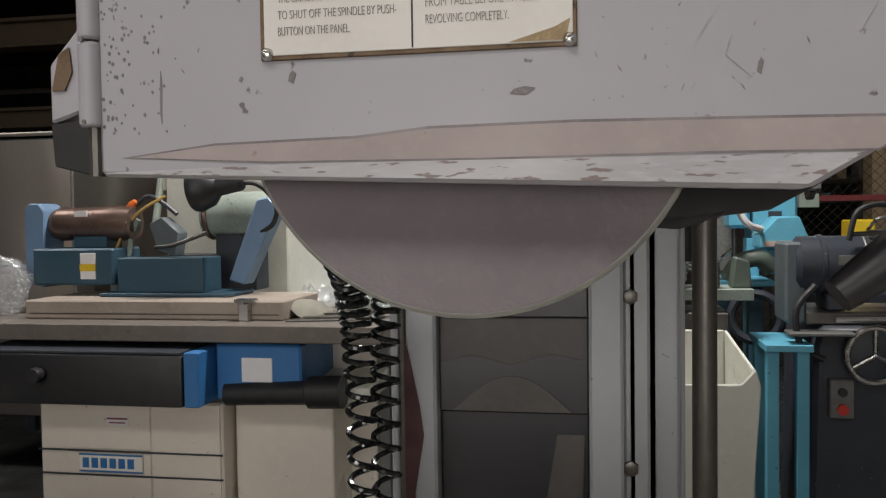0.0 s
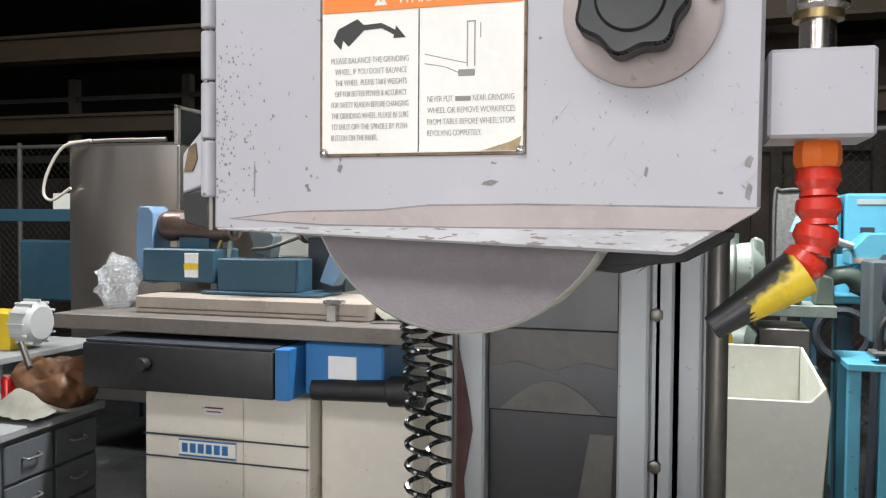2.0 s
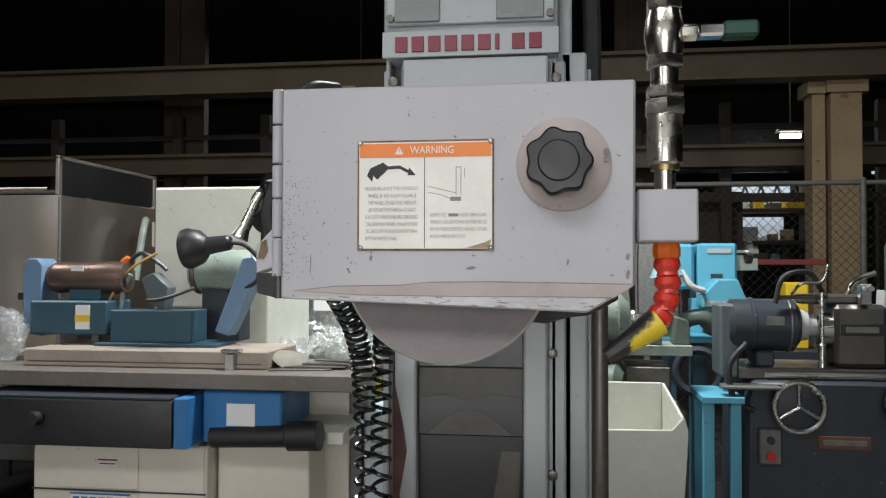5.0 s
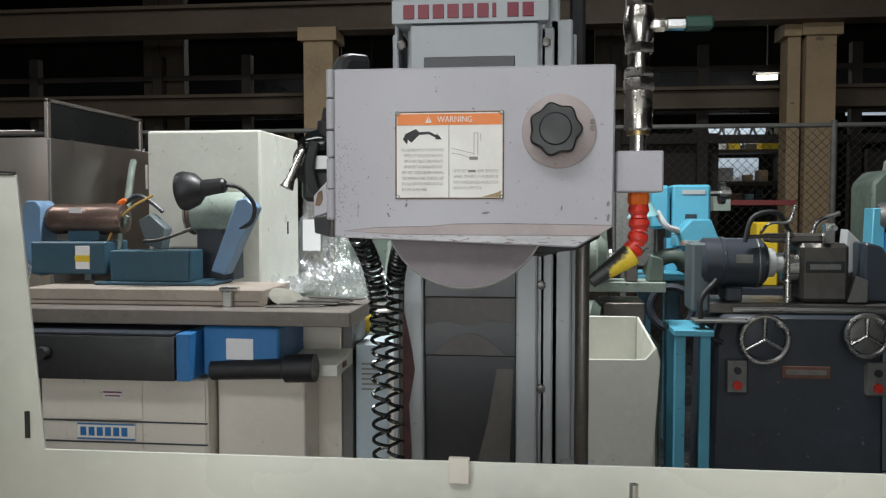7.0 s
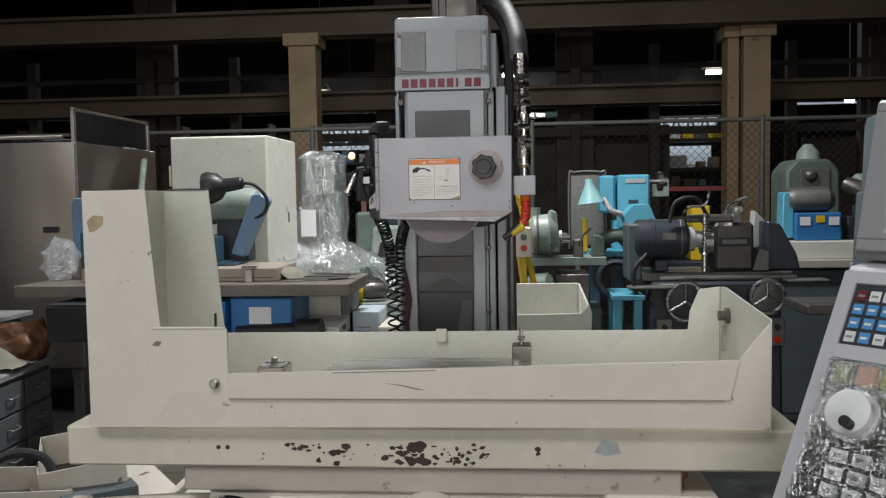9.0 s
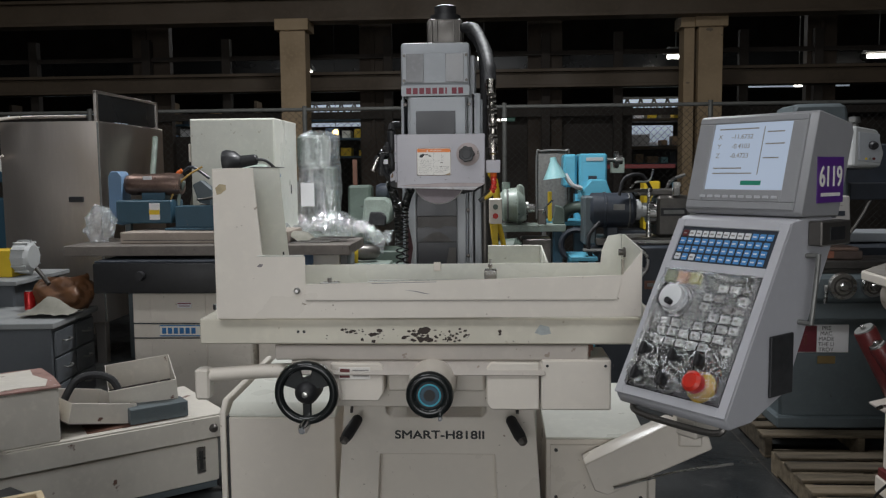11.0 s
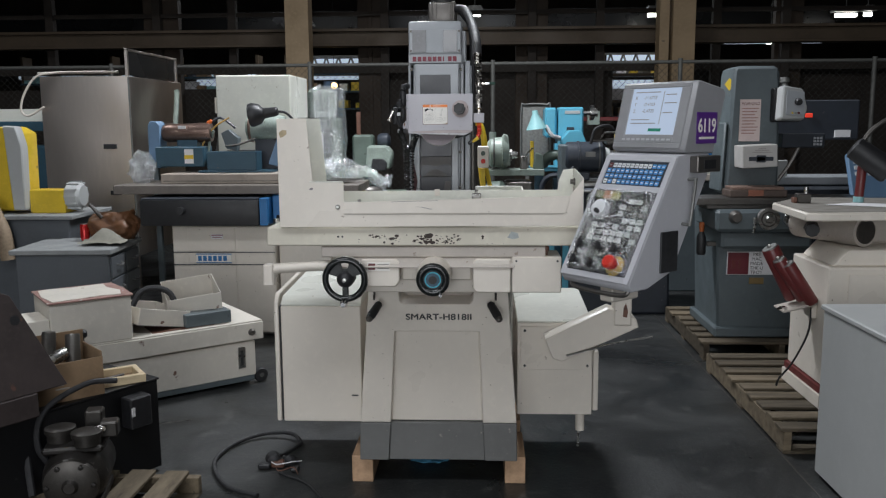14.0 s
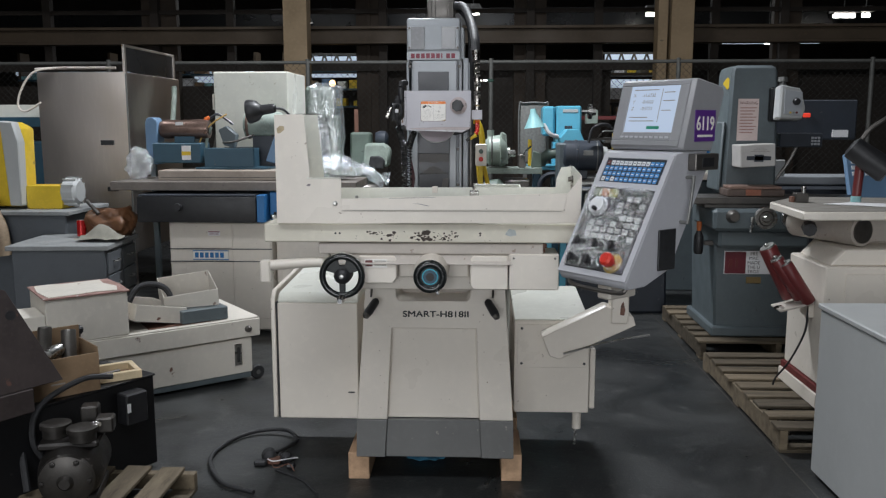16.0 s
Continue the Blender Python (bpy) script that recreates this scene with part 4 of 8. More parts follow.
part("chipped_edge", prism([(-0.110, 1.5670), (-0.04, 1.5685), (0.05, 1.5680), (0.134, 1.5675), (0.1185, 1.5585), (-0.110, 1.5667)], 0.0004, "y", B - 0.0004), CHIPEDGE, cover, "chipped paint along the lower edge")
rnd = random.Random(4)
marks = []
for i in range(46):
    if i < 34:
        cx, cz = rnd.uniform(0.055, 0.150), rnd.uniform(1.583, 1.64)
    else:
        cx, cz = rnd.uniform(-0.105, 0.15), rnd.uniform(1.585, 1.722)
    if abs(cx) < 0.056 and 1.602 < cz < 1.69:
        continue
    L, a, w = rnd.uniform(0.0004, 0.0014), rnd.uniform(0.3, 2.4), rnd.uniform(0.00012, 0.0003)
    ux, uz = math.cos(a), math.sin(a)
    marks.append(prism([(cx - L * ux, cz - L * uz), (cx + w * uz, cz - w * ux), (cx + L * ux, cz + L * uz), (cx - w * uz, cz + w * ux)], 0.0003, "y", B - 0.0003 - 0.000004 * len(marks)))
for cx, cz, w, h in ((0.034, 1.5895, 0.0042, 0.0014), (-0.042, 1.597, 0.0014, 0.0022), (-0.060, 1.597, 0.0008, 0.0010), (-0.089, 1.592, 0.0005, 0.009), (0.148, 1.585, 0.0016, 0.004), (0.148, 1.598, 0.0018, 0.0028), (0.105, 1.594, 0.001, 0.0026)):
    marks.append(prism([(cx - w, cz - h * 0.6), (cx + w * 0.2, cz - h), (cx + w, cz + h * 0.5), (cx + w * 0.1, cz + h), (cx - w * 0.7, cz + h * 0.4)], 0.0003, "y", B - 0.0003))
for i in range(16):
    cx, cz = rnd.uniform(0.058, 0.150), rnd.uniform(1.588, 1.632)
    L, a = rnd.uniform(0.002, 0.006), rnd.choice((0.9, 1.1, 2.2, 1.5)) + rnd.uniform(-0.2, 0.2)
    ux, uz, w = math.cos(a), math.sin(a), 0.000045
    marks.append(prism([(cx - L * ux, cz - L * uz), (cx + w * uz, cz - w * ux), (cx + L * ux, cz + L * uz), (cx - w * uz, cz + w * ux)], 0.0003, "y", B - 0.0003 - 0.000004 * len(marks)))
part("wear", together(*marks), SCRATCH, cover, "scattered scratches and chips")["kind"] = "stuff"
# hinge on the left edge
hinge = part("hinge", cyl((-0.1155, B + 0.003, 1.566), (-0.1155, B + 0.003, 1.7265), 0.0028, seg=10), DARKSTEEL, wh)
for z0, z1 in ((1.700, 1.7265), (1.6695, 1.6985), (1.613, 1.642), (1.583, 1.612), (1.643, 1.668)):
    part("knuckle", lathe((-0.1155, B + 0.001, z0), (-0.1155, B + 0.001, z1), [(0, 0.0036), (0.03, 0.0044), (0.97, 0.0044), (1, 0.0036)], 14), GREYP, hinge)
part("hinge_bracket", prism([(-0.121, 1.62), (-0.134, 1.606), (-0.134, 1.585), (-0.118, 1.590)], 0.02, "y", B + 0.004, 0.001), GREYP, wh)
part("rubber_flap", prism([(-0.118, 1.586), (-0.134, 1.585), (-0.133, 1.570), (-0.117, 1.566)], 0.006, "y", B + 0.004, 0.0006), RUBBER, wh, "dirty rubber flap")
part("side_knob", lathe((-0.119, 0.02, 1.665), (-0.132, 0.02, 1.665), [(0, 0.014), (0.7, 0.016), (1, 0.012)], 20), BLACKP, wh)
part("rust_patch", prism([(-0.1325, 1.5965), (-0.1275, 1.5965), (-0.1245, 1.603), (-0.1255, 1.6115), (-0.1295, 1.6095)], 0.0006, "y", B + 0.0031), RUSTRIM, wh, "brown rust on the hinge bracket")
for kx, kz, kr in ((-0.1165, 1.6125, 0.0010), (-0.1150, 1.6420, 0.0009), (-0.1160, 1.5845, 0.0008)):
    part("grime", cyl((kx, B - 0.0030, kz), (kx, B - 0.0038, kz), kr, seg=8), SCRATCH, wh)
# warning plate
wp = part("warning_plate", box((-0.0525, 0.0510, B - 0.0010, B - 0.0001, 1.6025, 1.6855), bevel=0.0004), RUSTRIM, cover, "riveted warning plate with stained edges")
part("plate_face", box((-0.0510, 0.0497, B - 0.0014, B - 0.0008, 1.6040, 1.6840), bevel=0.0002), PLATE, wp)
part("orange_band", box((-0.0505, 0.0492, B - 0.0018, B - 0.0013, 1.6725, 1.6830), bevel=0), ORANGE, wp)
lettering("WARNING", 0.0078, front(0.0045, B - 0.0019, 1.6776), WHITEP, wp, "warning_word", width=0.033, depth=0.0002)
part("warning_triangle", together(prism([(-0.0235, 1.6748), (-0.0170, 1.6748), (-0.02025, 1.6806)], 0.0003, "y", B - 0.0021)), WHITEP, wp)
part("exclamation", box((-0.0206, -0.0199, B - 0.0024, B - 0.0020, 1.6765, 1.6795), bevel=0), ORANGE, wp)
part("divider", box((-0.0012, -0.0007, B - 0.0017, B - 0.0013, 1.6045, 1.6722), bevel=0), INK, wp)
swoosh = [(-0.0450, 1.6590), (-0.0425, 1.6645), (-0.0325, 1.6690), (-0.0290, 1.6660), (-0.0200, 1.6665), (-0.0130, 1.6630), (-0.0125, 1.6648), (-0.0075, 1.6590), (-0.0140, 1.6590), (-0.0135, 1.6605), (-0.0200, 1.6640), (-0.0290, 1.6635), (-0.0370, 1.6560), (-0.0400, 1.6590), (-0.0410, 1.6545)]
part("turn_arrow", prism(swoosh, 0.0003, "y", B - 0.0017), INK, wp)
part("wheel_drawing", box((0.0226, 0.0231, B - 0.0017, B - 0.0013, 1.6440, 1.6650), (0.0262, 0.0267, B - 0.0017, B - 0.0013, 1.6440, 1.6650), (0.0226, 0.0267, B - 0.0017, B - 0.0013, 1.6645, 1.6650), (0.0290, 0.0294, B - 0.0017, B - 0.0013, 1.6570, 1.6640), bevel=0), INKGREY, wp)
part("sketch_line", together(tube([(0.002, B - 0.0014, 1.6505), (0.012, B - 0.0014, 1.6480), (0.0225, B - 0.0014, 1.6455)], 0.00022, 5), tube([(0.002, B - 0.0014, 1.6460), (0.012, B - 0.0014, 1.6440), (0.020, B - 0.0014, 1.6405)], 0.00022, 5), box((0.0185, 0.0265, B - 0.0017, B - 0.0013, 1.6395, 1.6425), bevel=0.0003)), INKGREY, wp)
left_lines = ("PLEASE BALANCE THE GRINDING", "WHEEL. IF YOU DON'T BALANCE", "THE WHEEL, PLEASE TAKE WEIGHTS", "OFF FOR BETTER POWER & ACCURACY", "FOR SAFETY REASON BEFORE CHANGING", "THE GRINDING WHEEL, PLEASE BE SURE", "TO SHUT OFF THE SPINDLE BY PUSH-", "BUTTON ON THE PANEL.")
for i, text in enumerate(left_lines):
    w = 0.0245 if i == 7 else (0.037 if i in (1, 2, 3) else 0.040)
    lettering(text, 0.0041, front(-0.0460 + w / 2 + (0.002 if i in (1, 2, 3) else 0), B - 0.0016, 1.6490 - i * 0.00535), INKGREY, wp, "instruction_line", width=w, depth=0.00012, bold=-0.00006)
right_lines = ("", "WHEEL OR REMOVE WORKPIECES", "FROM TABLE BEFORE WHEEL STOPS", "REVOLVING COMPLETELY.")
for i, text in enumerate(right_lines):
    z = 1.6290 - i * 0.00535
    if text:
        w = 0.0265 if i == 3 else 0.0425
        lettering(text, 0.0041, front(0.0035 + w / 2, B - 0.0016, z), INKGREY, wp, "instruction_line", width=w, depth=0.00012, bold=-0.00006)
    else:
        for words, xc, w in (("NEVER PUT", 0.0097, 0.0124), ("NEAR GRINDING", 0.0356, 0.0196)):
            lettering(words, 0.0041, front(xc, B - 0.0016, z), INKGREY, wp, "instruction_line", width=w, depth=0.00012, bold=-0.00006)
        part("instruction_line", box((0.0172, 0.0246, B - 0.0017, B - 0.0013, z - 0.0011, z + 0.0011), bevel=0), INKGREY, wp)
for rx in (-0.0500, 0.0487):
    for rz in (1.6045, 1.6838):
        part("rivet", lathe((rx, B - 0.0008, rz), (rx, B - 0.0034, rz), [(0, 0.0022), (0.5, 0.0021), (0.9, 0.0013), (1, 0.0004)], 14), STEEL, wp)
part("rust_stain", prism([(0.030, 1.6045), (0.0475, 1.6045), (0.0490, 1.6110), (0.044, 1.6085), (0.037, 1.6065)], 0.0002, "y", B - 0.00165), material("rust_stain", (0.50, 0.36, 0.2), 0.6, grain=0.3, scale=80), wp)
# black star knob on its washer
kb = part("knob_washer", lathe((0.102, B - 0.0001, 1.6655), (0.102, B - 0.004, 1.6655), [(0, 0.0345), (0.7, 0.0345), (1, 0.0325)], 48), WORNPINK, cover, "worn round boss")
kpts = []
for i in range(84):
    a = 2 * math.pi * i / 84
    rr = 0.0232 + 0.0016 * math.cos(7 * a)
    kpts.append((0.0985 + rr * math.cos(a), 1.6660 + rr * math.sin(a)))
part("star_knob", prism(kpts, 0.017, "y", B - 0.022, 0.0016), BLACKP, kb, "black seven-lobed knob")
part("knob_cap", lathe((0.0985, B - 0.0222, 1.6660), (0.0985, B - 0.0236, 1.6660), [(0, 0.0150), (0.5, 0.0147), (1, 0.0138)], 28), BLACKP, kb)
for sx, sz in ((0.1325, 1.6685), (0.1325, 1.6740)):
    part("screw", cyl((sx, B - 0.004, sz), (sx, B - 0.0058, sz), 0.0022, seg=10), DARKSTEEL, kb)

# coolant line
cl = thing("coolant_line", (0.176, -0.03, 1.61), "plated coolant pipe with a valve and a jointed red hose", "coolant line")
CY = -0.03
part("manifold_block", box((0.156, 0.2, CY - 0.022, CY + 0.02, 1.609, 1.648), bevel=0.0015), GREYP, cl)
part("nipple", cyl((0.1785, CY, 1.648), (0.1785, CY, 1.668), 0.008), NICKEL, cl)
part("brass_ring", cyl((0.1785, CY, 1.664), (0.1785, CY, 1.670), 0.011), material("old_brass", (0.35, 0.26, 0.12), 0.35, 0.9, grain=0.2), cl)
part("check_valve", lathe((0.1785, CY, 1.668), (0.1785, CY, 1.708), [(0, 0.011), (0.05, 0.0135), (0.9, 0.0135), (1, 0.012)], 24), NICKEL, cl)
part("hex_nut", hexbar((0.1785, CY, 1.706), (0.1785, CY, 1.718), 0.016), NICKEL, cl)
part("hex_nut", hexbar((0.1785, CY, 1.719), (0.1785, CY, 1.728), 0.0152), NICKEL, cl)
part("nipple", cyl((0.1785, CY, 1.728), (0.1785, CY, 1.742), 0.0105), NICKEL, cl)
part("hex_nut", hexbar((0.1785, CY, 1.742), (0.1785, CY, 1.752), 0.0148), NICKEL, cl)
vb = part("ball_valve", lathe((0.1785, CY, 1.750), (0.1785, CY, 1.786), [(0, 0.0125), (0.25, 0.0145), (0.5, 0.0155), (0.75, 0.0145), (1, 0.0125)], 24), NICKEL, cl)
part("valve_stem", hexbar((0.190, CY - 0.004, 1.768), (0.202, CY - 0.004, 1.768), 0.0065), NICKEL, vb)
part("valve_handle", box((0.202, 0.222, CY - 0.012, CY + 0.004, 1.7635, 1.7735), bevel=0.002), CHROME, vb)
part("handle_sleeve", box((0.220, 0.246, CY - 0.0125, CY + 0.0045, 1.7625, 1.7745), bevel=0.002), material("dark_green_sleeve", (0.012, 0.06, 0.04), 0.5), vb)
part("hex_nut", hexbar((0.1785, CY, 1.786), (0.1785, CY, 1.797), 0.0145), NICKEL, cl)
for z in (1.800, 1.822, 1.838):
    part("coupling", hexbar((0.1775, CY, z), (0.1775, CY, z + 0.013), 0.0135), NICKEL, cl)
part("pipe", cyl((0.1765, CY, 1.797), (0.1735, CY + 0.01, 1.872), 0.0100), NICKEL, cl)
part("crimp_sleeve", lathe((0.174, CY + 0.008, 1.845), (0.172, CY + 0.02, 1.89), [(0, 0.013), (0.2, 0.0145), (1, 0.0155)], 20), NICKEL, cl)
part("orange_fitting", lathe((0.1795, CY, 1.609), (0.1795, CY, 1.597), [(0, 0.0095), (0.3, 0.0105), (0.8, 0.0105), (1, 0.009)], 8), ORANGEP, cl)
joints = [(0.1795, 1.598), (0.1800, 1.584), (0.1805, 1.571), (0.1775, 1.558), (0.1705, 1.5475)]
for (xa, za), (xb, zb) in zip(joints, joints[1:]):
    part("red_link", lathe((xa, CY, za), (xb, CY - 0.001, zb), [(0, 0.0072), (0.12, 0.0095), (0.5, 0.0102), (0.8, 0.0075), (1, 0.0085)], 20), REDP, cl, "glossy red hose link")
part("nozzle", lathe((0.1735, CY - 0.001, 1.5495), (0.137, CY - 0.006, 1.524), [(0, 0.0115), (0.2, 0.0110), (0.9, 0.0062), (1, 0.0052)], 20), YELLOWP, cl, "yellow nozzle blackened by grime")
part("nozzle_tip", lathe((0.152, CY - 0.0039, 1.5347), (0.1345, CY - 0.0065, 1.5222), [(0, 0.0083), (1, 0.0060)], 16), BLACKP, cl)

# coiled air lines beside the head
ac = thing("coiled_cord", (-0.14, 0.06, 1.30), "pair of glossy black coiled cords beside the head", "coiled cord")
part("coil", coil([(-0.178, 0.30, 1.575), (-0.168, 0.40, 1.50), (-0.162, 0.42, 1.40), (-0.159, 0.42, 1.20)], 0.0130, 27, 0.0030), GLOSSCORD, ac)
part("coil", coil([(-0.112, 0.36, 1.550), (-0.128, 0.40, 1.52), (-0.141, 0.44, 1.47), (-0.143, 0.44, 1.36), (-0.141, 0.44, 1.20)], 0.0125, 25, 0.0030), GLOSSCORD, ac)
bg = thing("black_fitting_cluster", (-0.19, 0.15, 1.57), "dusty black valve and cable fittings on the head", "fitting")
part("block", box((-0.192, -0.158, 0.10, 0.16, 1.602, 1.640), bevel=0.005), RUBBER, bg)
part("solenoid", cyl((-0.150, 0.13, 1.685), (-0.150, 0.13, 1.748), 0.014, bevel=0.003), BLACKP, bg)
part("cable_gland", lathe((-0.166, 0.12, 1.672), (-0.162, 0.12, 1.712), [(0, 0.009), (0.2, 0.014), (0.6, 0.014), (0.65, 0.010), (1, 0.009)], 14), RUBBER, bg)
part("swivel", lathe((-0.196, 0.12, 1.668), (-0.158, 0.12, 1.672), [(0, 0.006), (0.2, 0.016), (0.6, 0.018), (1, 0.012)], 16), GLOSSCORD, bg, "glossy round swivel")
part("elbow", tube([(-0.186, 0.12, 1.668), (-0.198, 0.12, 1.655), (-0.196, 0.12, 1.636), (-0.180, 0.12, 1.628)], 0.010, 10), RUBBER, bg)
part("elbow", tube([(-0.150, 0.12, 1.748), (-0.146, 0.13, 1.765), (-0.128, 0.15, 1.768)], 0.012, 10), RUBBER, bg)
part("plug", lathe((-0.190, 0.10, 1.662), (-0.208, 0.09, 1.618), [(0, 0.004), (0.3, 0.006), (0.8, 0.006), (1, 0.009)], 12), NICKEL, bg, "plated plug")
part("cable", tube([(-0.176, 0.10, 1.67), (-0.180, 0.09, 1.64), (-0.170, 0.09, 1.61), (-0.150, 0.10, 1.590)], 0.006, 8), RUBBER, bg)
part("cable", tube([(-0.160, 0.12, 1.68), (-0.148, 0.11, 1.655), (-0.150, 0.11, 1.625), (-0.170, 0.16, 1.60), (-0.180, 0.30, 1.588)], 0.006, 8), RUBBER, bg)
part("cable", tube([(-0.17, 0.2, 1.605), (-0.182, 0.30, 1.590), (-0.180, 0.32, 1.57)], 0.006, 8), RUBBER, bg)
part("paper_tie", box((-0.185, -0.160, 0.097, 0.099, 1.640, 1.655), bevel=0), PAPER, bg)

# ---------------------------------------------------------------- the table with its splash guards
tb = thing("grinder_table", (0, -0.15, 1.13), "cream reciprocating table with splash guards and chipped paint", "machine table")
sl = part("slide", box((-0.658, 0.64, -0.30, 0.03, 1.132, 1.205), bevel=0.004), SLIDEPAINT, tb)
rnd = random.Random(11)
chips = []
for mx, sx, n_chip, size in ((-0.012, 0.010, 9, 0.012), (-0.04, 0.02, 16, 0.0065), (0.02, 0.02, 8, 0.005), (0.075, 0.018, 18, 0.0055), (-0.175, 0.022, 6, 0.008), (-0.235, 0.02, 9, 0.0055), (0.195, 0.002, 2, 0.008), (0.0, 0.16, 30, 0.0022)):
    for i in range(n_chip):
        cx = rnd.gauss(mx, sx)
        cz = rnd.uniform(1.140, 1.176)
        w, h = size * rnd.uniform(0.5, 1.25), size * rnd.uniform(0.4, 0.95)
        h = min(h, cz - 1.1345, 0.012)
        n = rnd.randint(8, 13)
        chips.append(prism([(cx + w * rnd.uniform(0.55, 1.3) * math.cos(2 * math.pi * k / n), cz + h * rnd.uniform(0.6, 1.0) * math.sin(2 * math.pi * k / n)) for k in range(n)], 0.0006, "y", -0.3006 - 0.000015 * len(chips)))
part("chipping", together(*chips), material("dark_bared_iron", (0.055, 0.040, 0.032), 0.75, grain=0.35, scale=60), sl, "dark chips where paint is gone")["kind"] = "stuff"
part("blue_smear", prism([(0.29, 1.165), (0.31, 1.158), (0.335, 1.163), (0.33, 1.182), (0.305, 1.188)], 0.0005, "y", -0.3005), material("blue_grey_smear", (0.40, 0.43, 0.43), 0.5, grain=0.2, scale=60), sl)
for bx in (-0.375, -0.358):
    part("hole", cyl((bx, -0.2995, 1.168), (bx, -0.301, 1.168), 0.0042, seg=10), INK, sl)
gf = part("front_guard", prism([(-0.600, 1.208), (-0.600, 1.628), (-0.485, 1.630), (-0.475, 1.500), (-0.466, 1.388), (-0.350, 1.386), (-0.346, 1.382), (-0.346, 1.305), (0.528, 1.329), (0.580, 1.395), (0.580, 1.214)], 0.004, "y", -0.32, 0.0008), CREAM, tb, "cream sheet guard with a tall left tower")
part("fold_line", box((-0.345, 0.505, -0.3225, -0.3205, 1.258, 1.2605), bevel=0), BEIGE, gf)
part("front_lip", prism([(-0.346, 1.262), (0.512, 1.262), (0.528, 1.329), (-0.346, 1.306)], 0.003, "y", -0.3245, 0.0008), CREAM, gf)
part("left_guard", prism([(-0.317, 1.208), (0.02, 1.208), (0.02, 1.631), (-0.317, 1.629)], 0.004, "x", -0.600, 0.0008), CREAM_IN, tb)
part("back_guard", prism([(-0.597, 1.208), (-0.597, 1.631), (-0.497, 1.631), (-0.470, 1.322), (0.512, 1.326), (0.516, 1.365), (0.535, 1.410), (0.5765, 1.415), (0.5765, 1.208)], 0.004, "y", 0.02, 0.0008), CREAM_IN, tb)
part("right_guard", prism([(-0.318, 1.208), (0.02, 1.208), (0.02, 1.415), (-0.02, 1.418), (-0.318, 1.397)], 0.004, "x", 0.577, 0.0008), CREAM_IN, tb)
part("slot", box((-0.492, -0.487, 0.0175, 0.0198, 1.335, 1.365), bevel=0), INK, tb)
part("slot", box((0.5715, 0.5768, -0.03, -0.015, 1.29, 1.34), bevel=0), BEIGE, tb)
part("guard_bolt", lathe((0.577, -0.05, 1.365), (0.557, -0.05, 1.365), [(0, 0.016), (0.3, 0.016), (0.31, 0.010), (1, 0.010)], 12), DARKSTEEL, tb)
part("guard_bolt", lathe((-0.370, -0.32, 1.288), (-0.370, -0.330, 1.288), [(0, 0.009), (0.6, 0.009), (1, 0.005)], 12), STEEL, tb, "bright screw")
part("torn_patch", prism([(-0.592, 1.575), (-0.588, 1.556), (-0.578, 1.558), (-0.562, 1.570), (-0.562, 1.584), (-0.58, 1.586)], 0.0006, "y", -0.3206), material("torn_tan_patch", (0.45, 0.36, 0.22), 0.7, grain=0.2, scale=60), gf, "torn tan patch in the paint")
part("gouge", prism([(-0.482, 1.356), (-0.474, 1.363), (-0.464, 1.362), (-0.468, 1.354), (-0.476, 1.354)], 0.0006, "y", -0.3206), SCRATCH, gf)
part("gouge", together(prism([(-0.07, 1.290), (-0.04, 1.287), (-0.012, 1.281), (0.002, 1.278), (-0.014, 1.279), (-0.042, 1.2855)], 0.0006, "y", -0.3252), prism([(-0.16, 1.3085), (0.02, 1.3130), (0.02, 1.3115), (-0.16, 1.307)], 0.0006, "y", -0.3252)), SCRATCH, gf)
part("tape", box((-0.485, -0.47, -0.16, -0.02, 1.6305, 1.6325), bevel=0), DARKSTEEL, tb)
part("rolled_edge", box((-0.48, -0.35, -0.3215, -0.314, 1.3835, 1.3875), bevel=0.001), CREAM_IN, tb)
part("worn_edge", box((-0.590, -0.500, 0.0165, 0.0245, 1.6312, 1.6345), bevel=0.0008), DARKSTEEL, tb, "bare dark upper edge")
part("guard_clip", box((-0.01, 0.012, 0.012, 0.0195, 1.302, 1.330), bevel=0.001), CREAM, tb)
ch = part("magnetic_chuck", box((-0.20, 0.165, -0.24, -0.08, 1.206, 1.287), bevel=0.002), STEEL, tb, "ground steel magnetic chuck")
part("stop_block", box((-0.335, -0.283, -0.19, -0.13, 1.206, 1.290), bevel=0.002), STEEL, tb)
part("stop_bolt", hexbar((-0.309, -0.16, 1.290), (-0.309, -0.16, 1.303), 0.007), STEEL, tb)
part("stop_block", box((0.15, 0.187, -0.14, -0.10, 1.206, 1.322), bevel=0.002), STEEL, tb)
part("stop_bolt", together(cyl((0.168, -0.12, 1.322), (0.168, -0.12, 1.352), 0.004), hexbar((0.168, -0.12, 1.33), (0.168, -0.12, 1.337), 0.008)), STEEL, tb)
part("table_end_cap", cyl((-0.658, -0.14, 1.222), (-0.658, -0.14, 1.206), 0.012), CHROME, tb)

# ---------------------------------------------------------------- control pendant
cp = thing("control_pendant", pose(0.471, -0.591, 0.0, 0, 0, -50.4), "grey control pendant with a lit screen and a film-covered key panel", "control panel")
W = 0.309
body_outline = [(0.0, 1.075), (0.016, 1.050), (0.10, 1.052), (0.23, 1.10), (0.41, 1.43), (0.41, 1.50), (0.30, 1.50), (0.24, 1.495)]
cab = part("console_body", prism(body_outline, W, "x", 0.0, 0.004), PENDGREY, cp, "sloped grey console")
slope = math.degrees(math.atan2(0.41, 0.236))
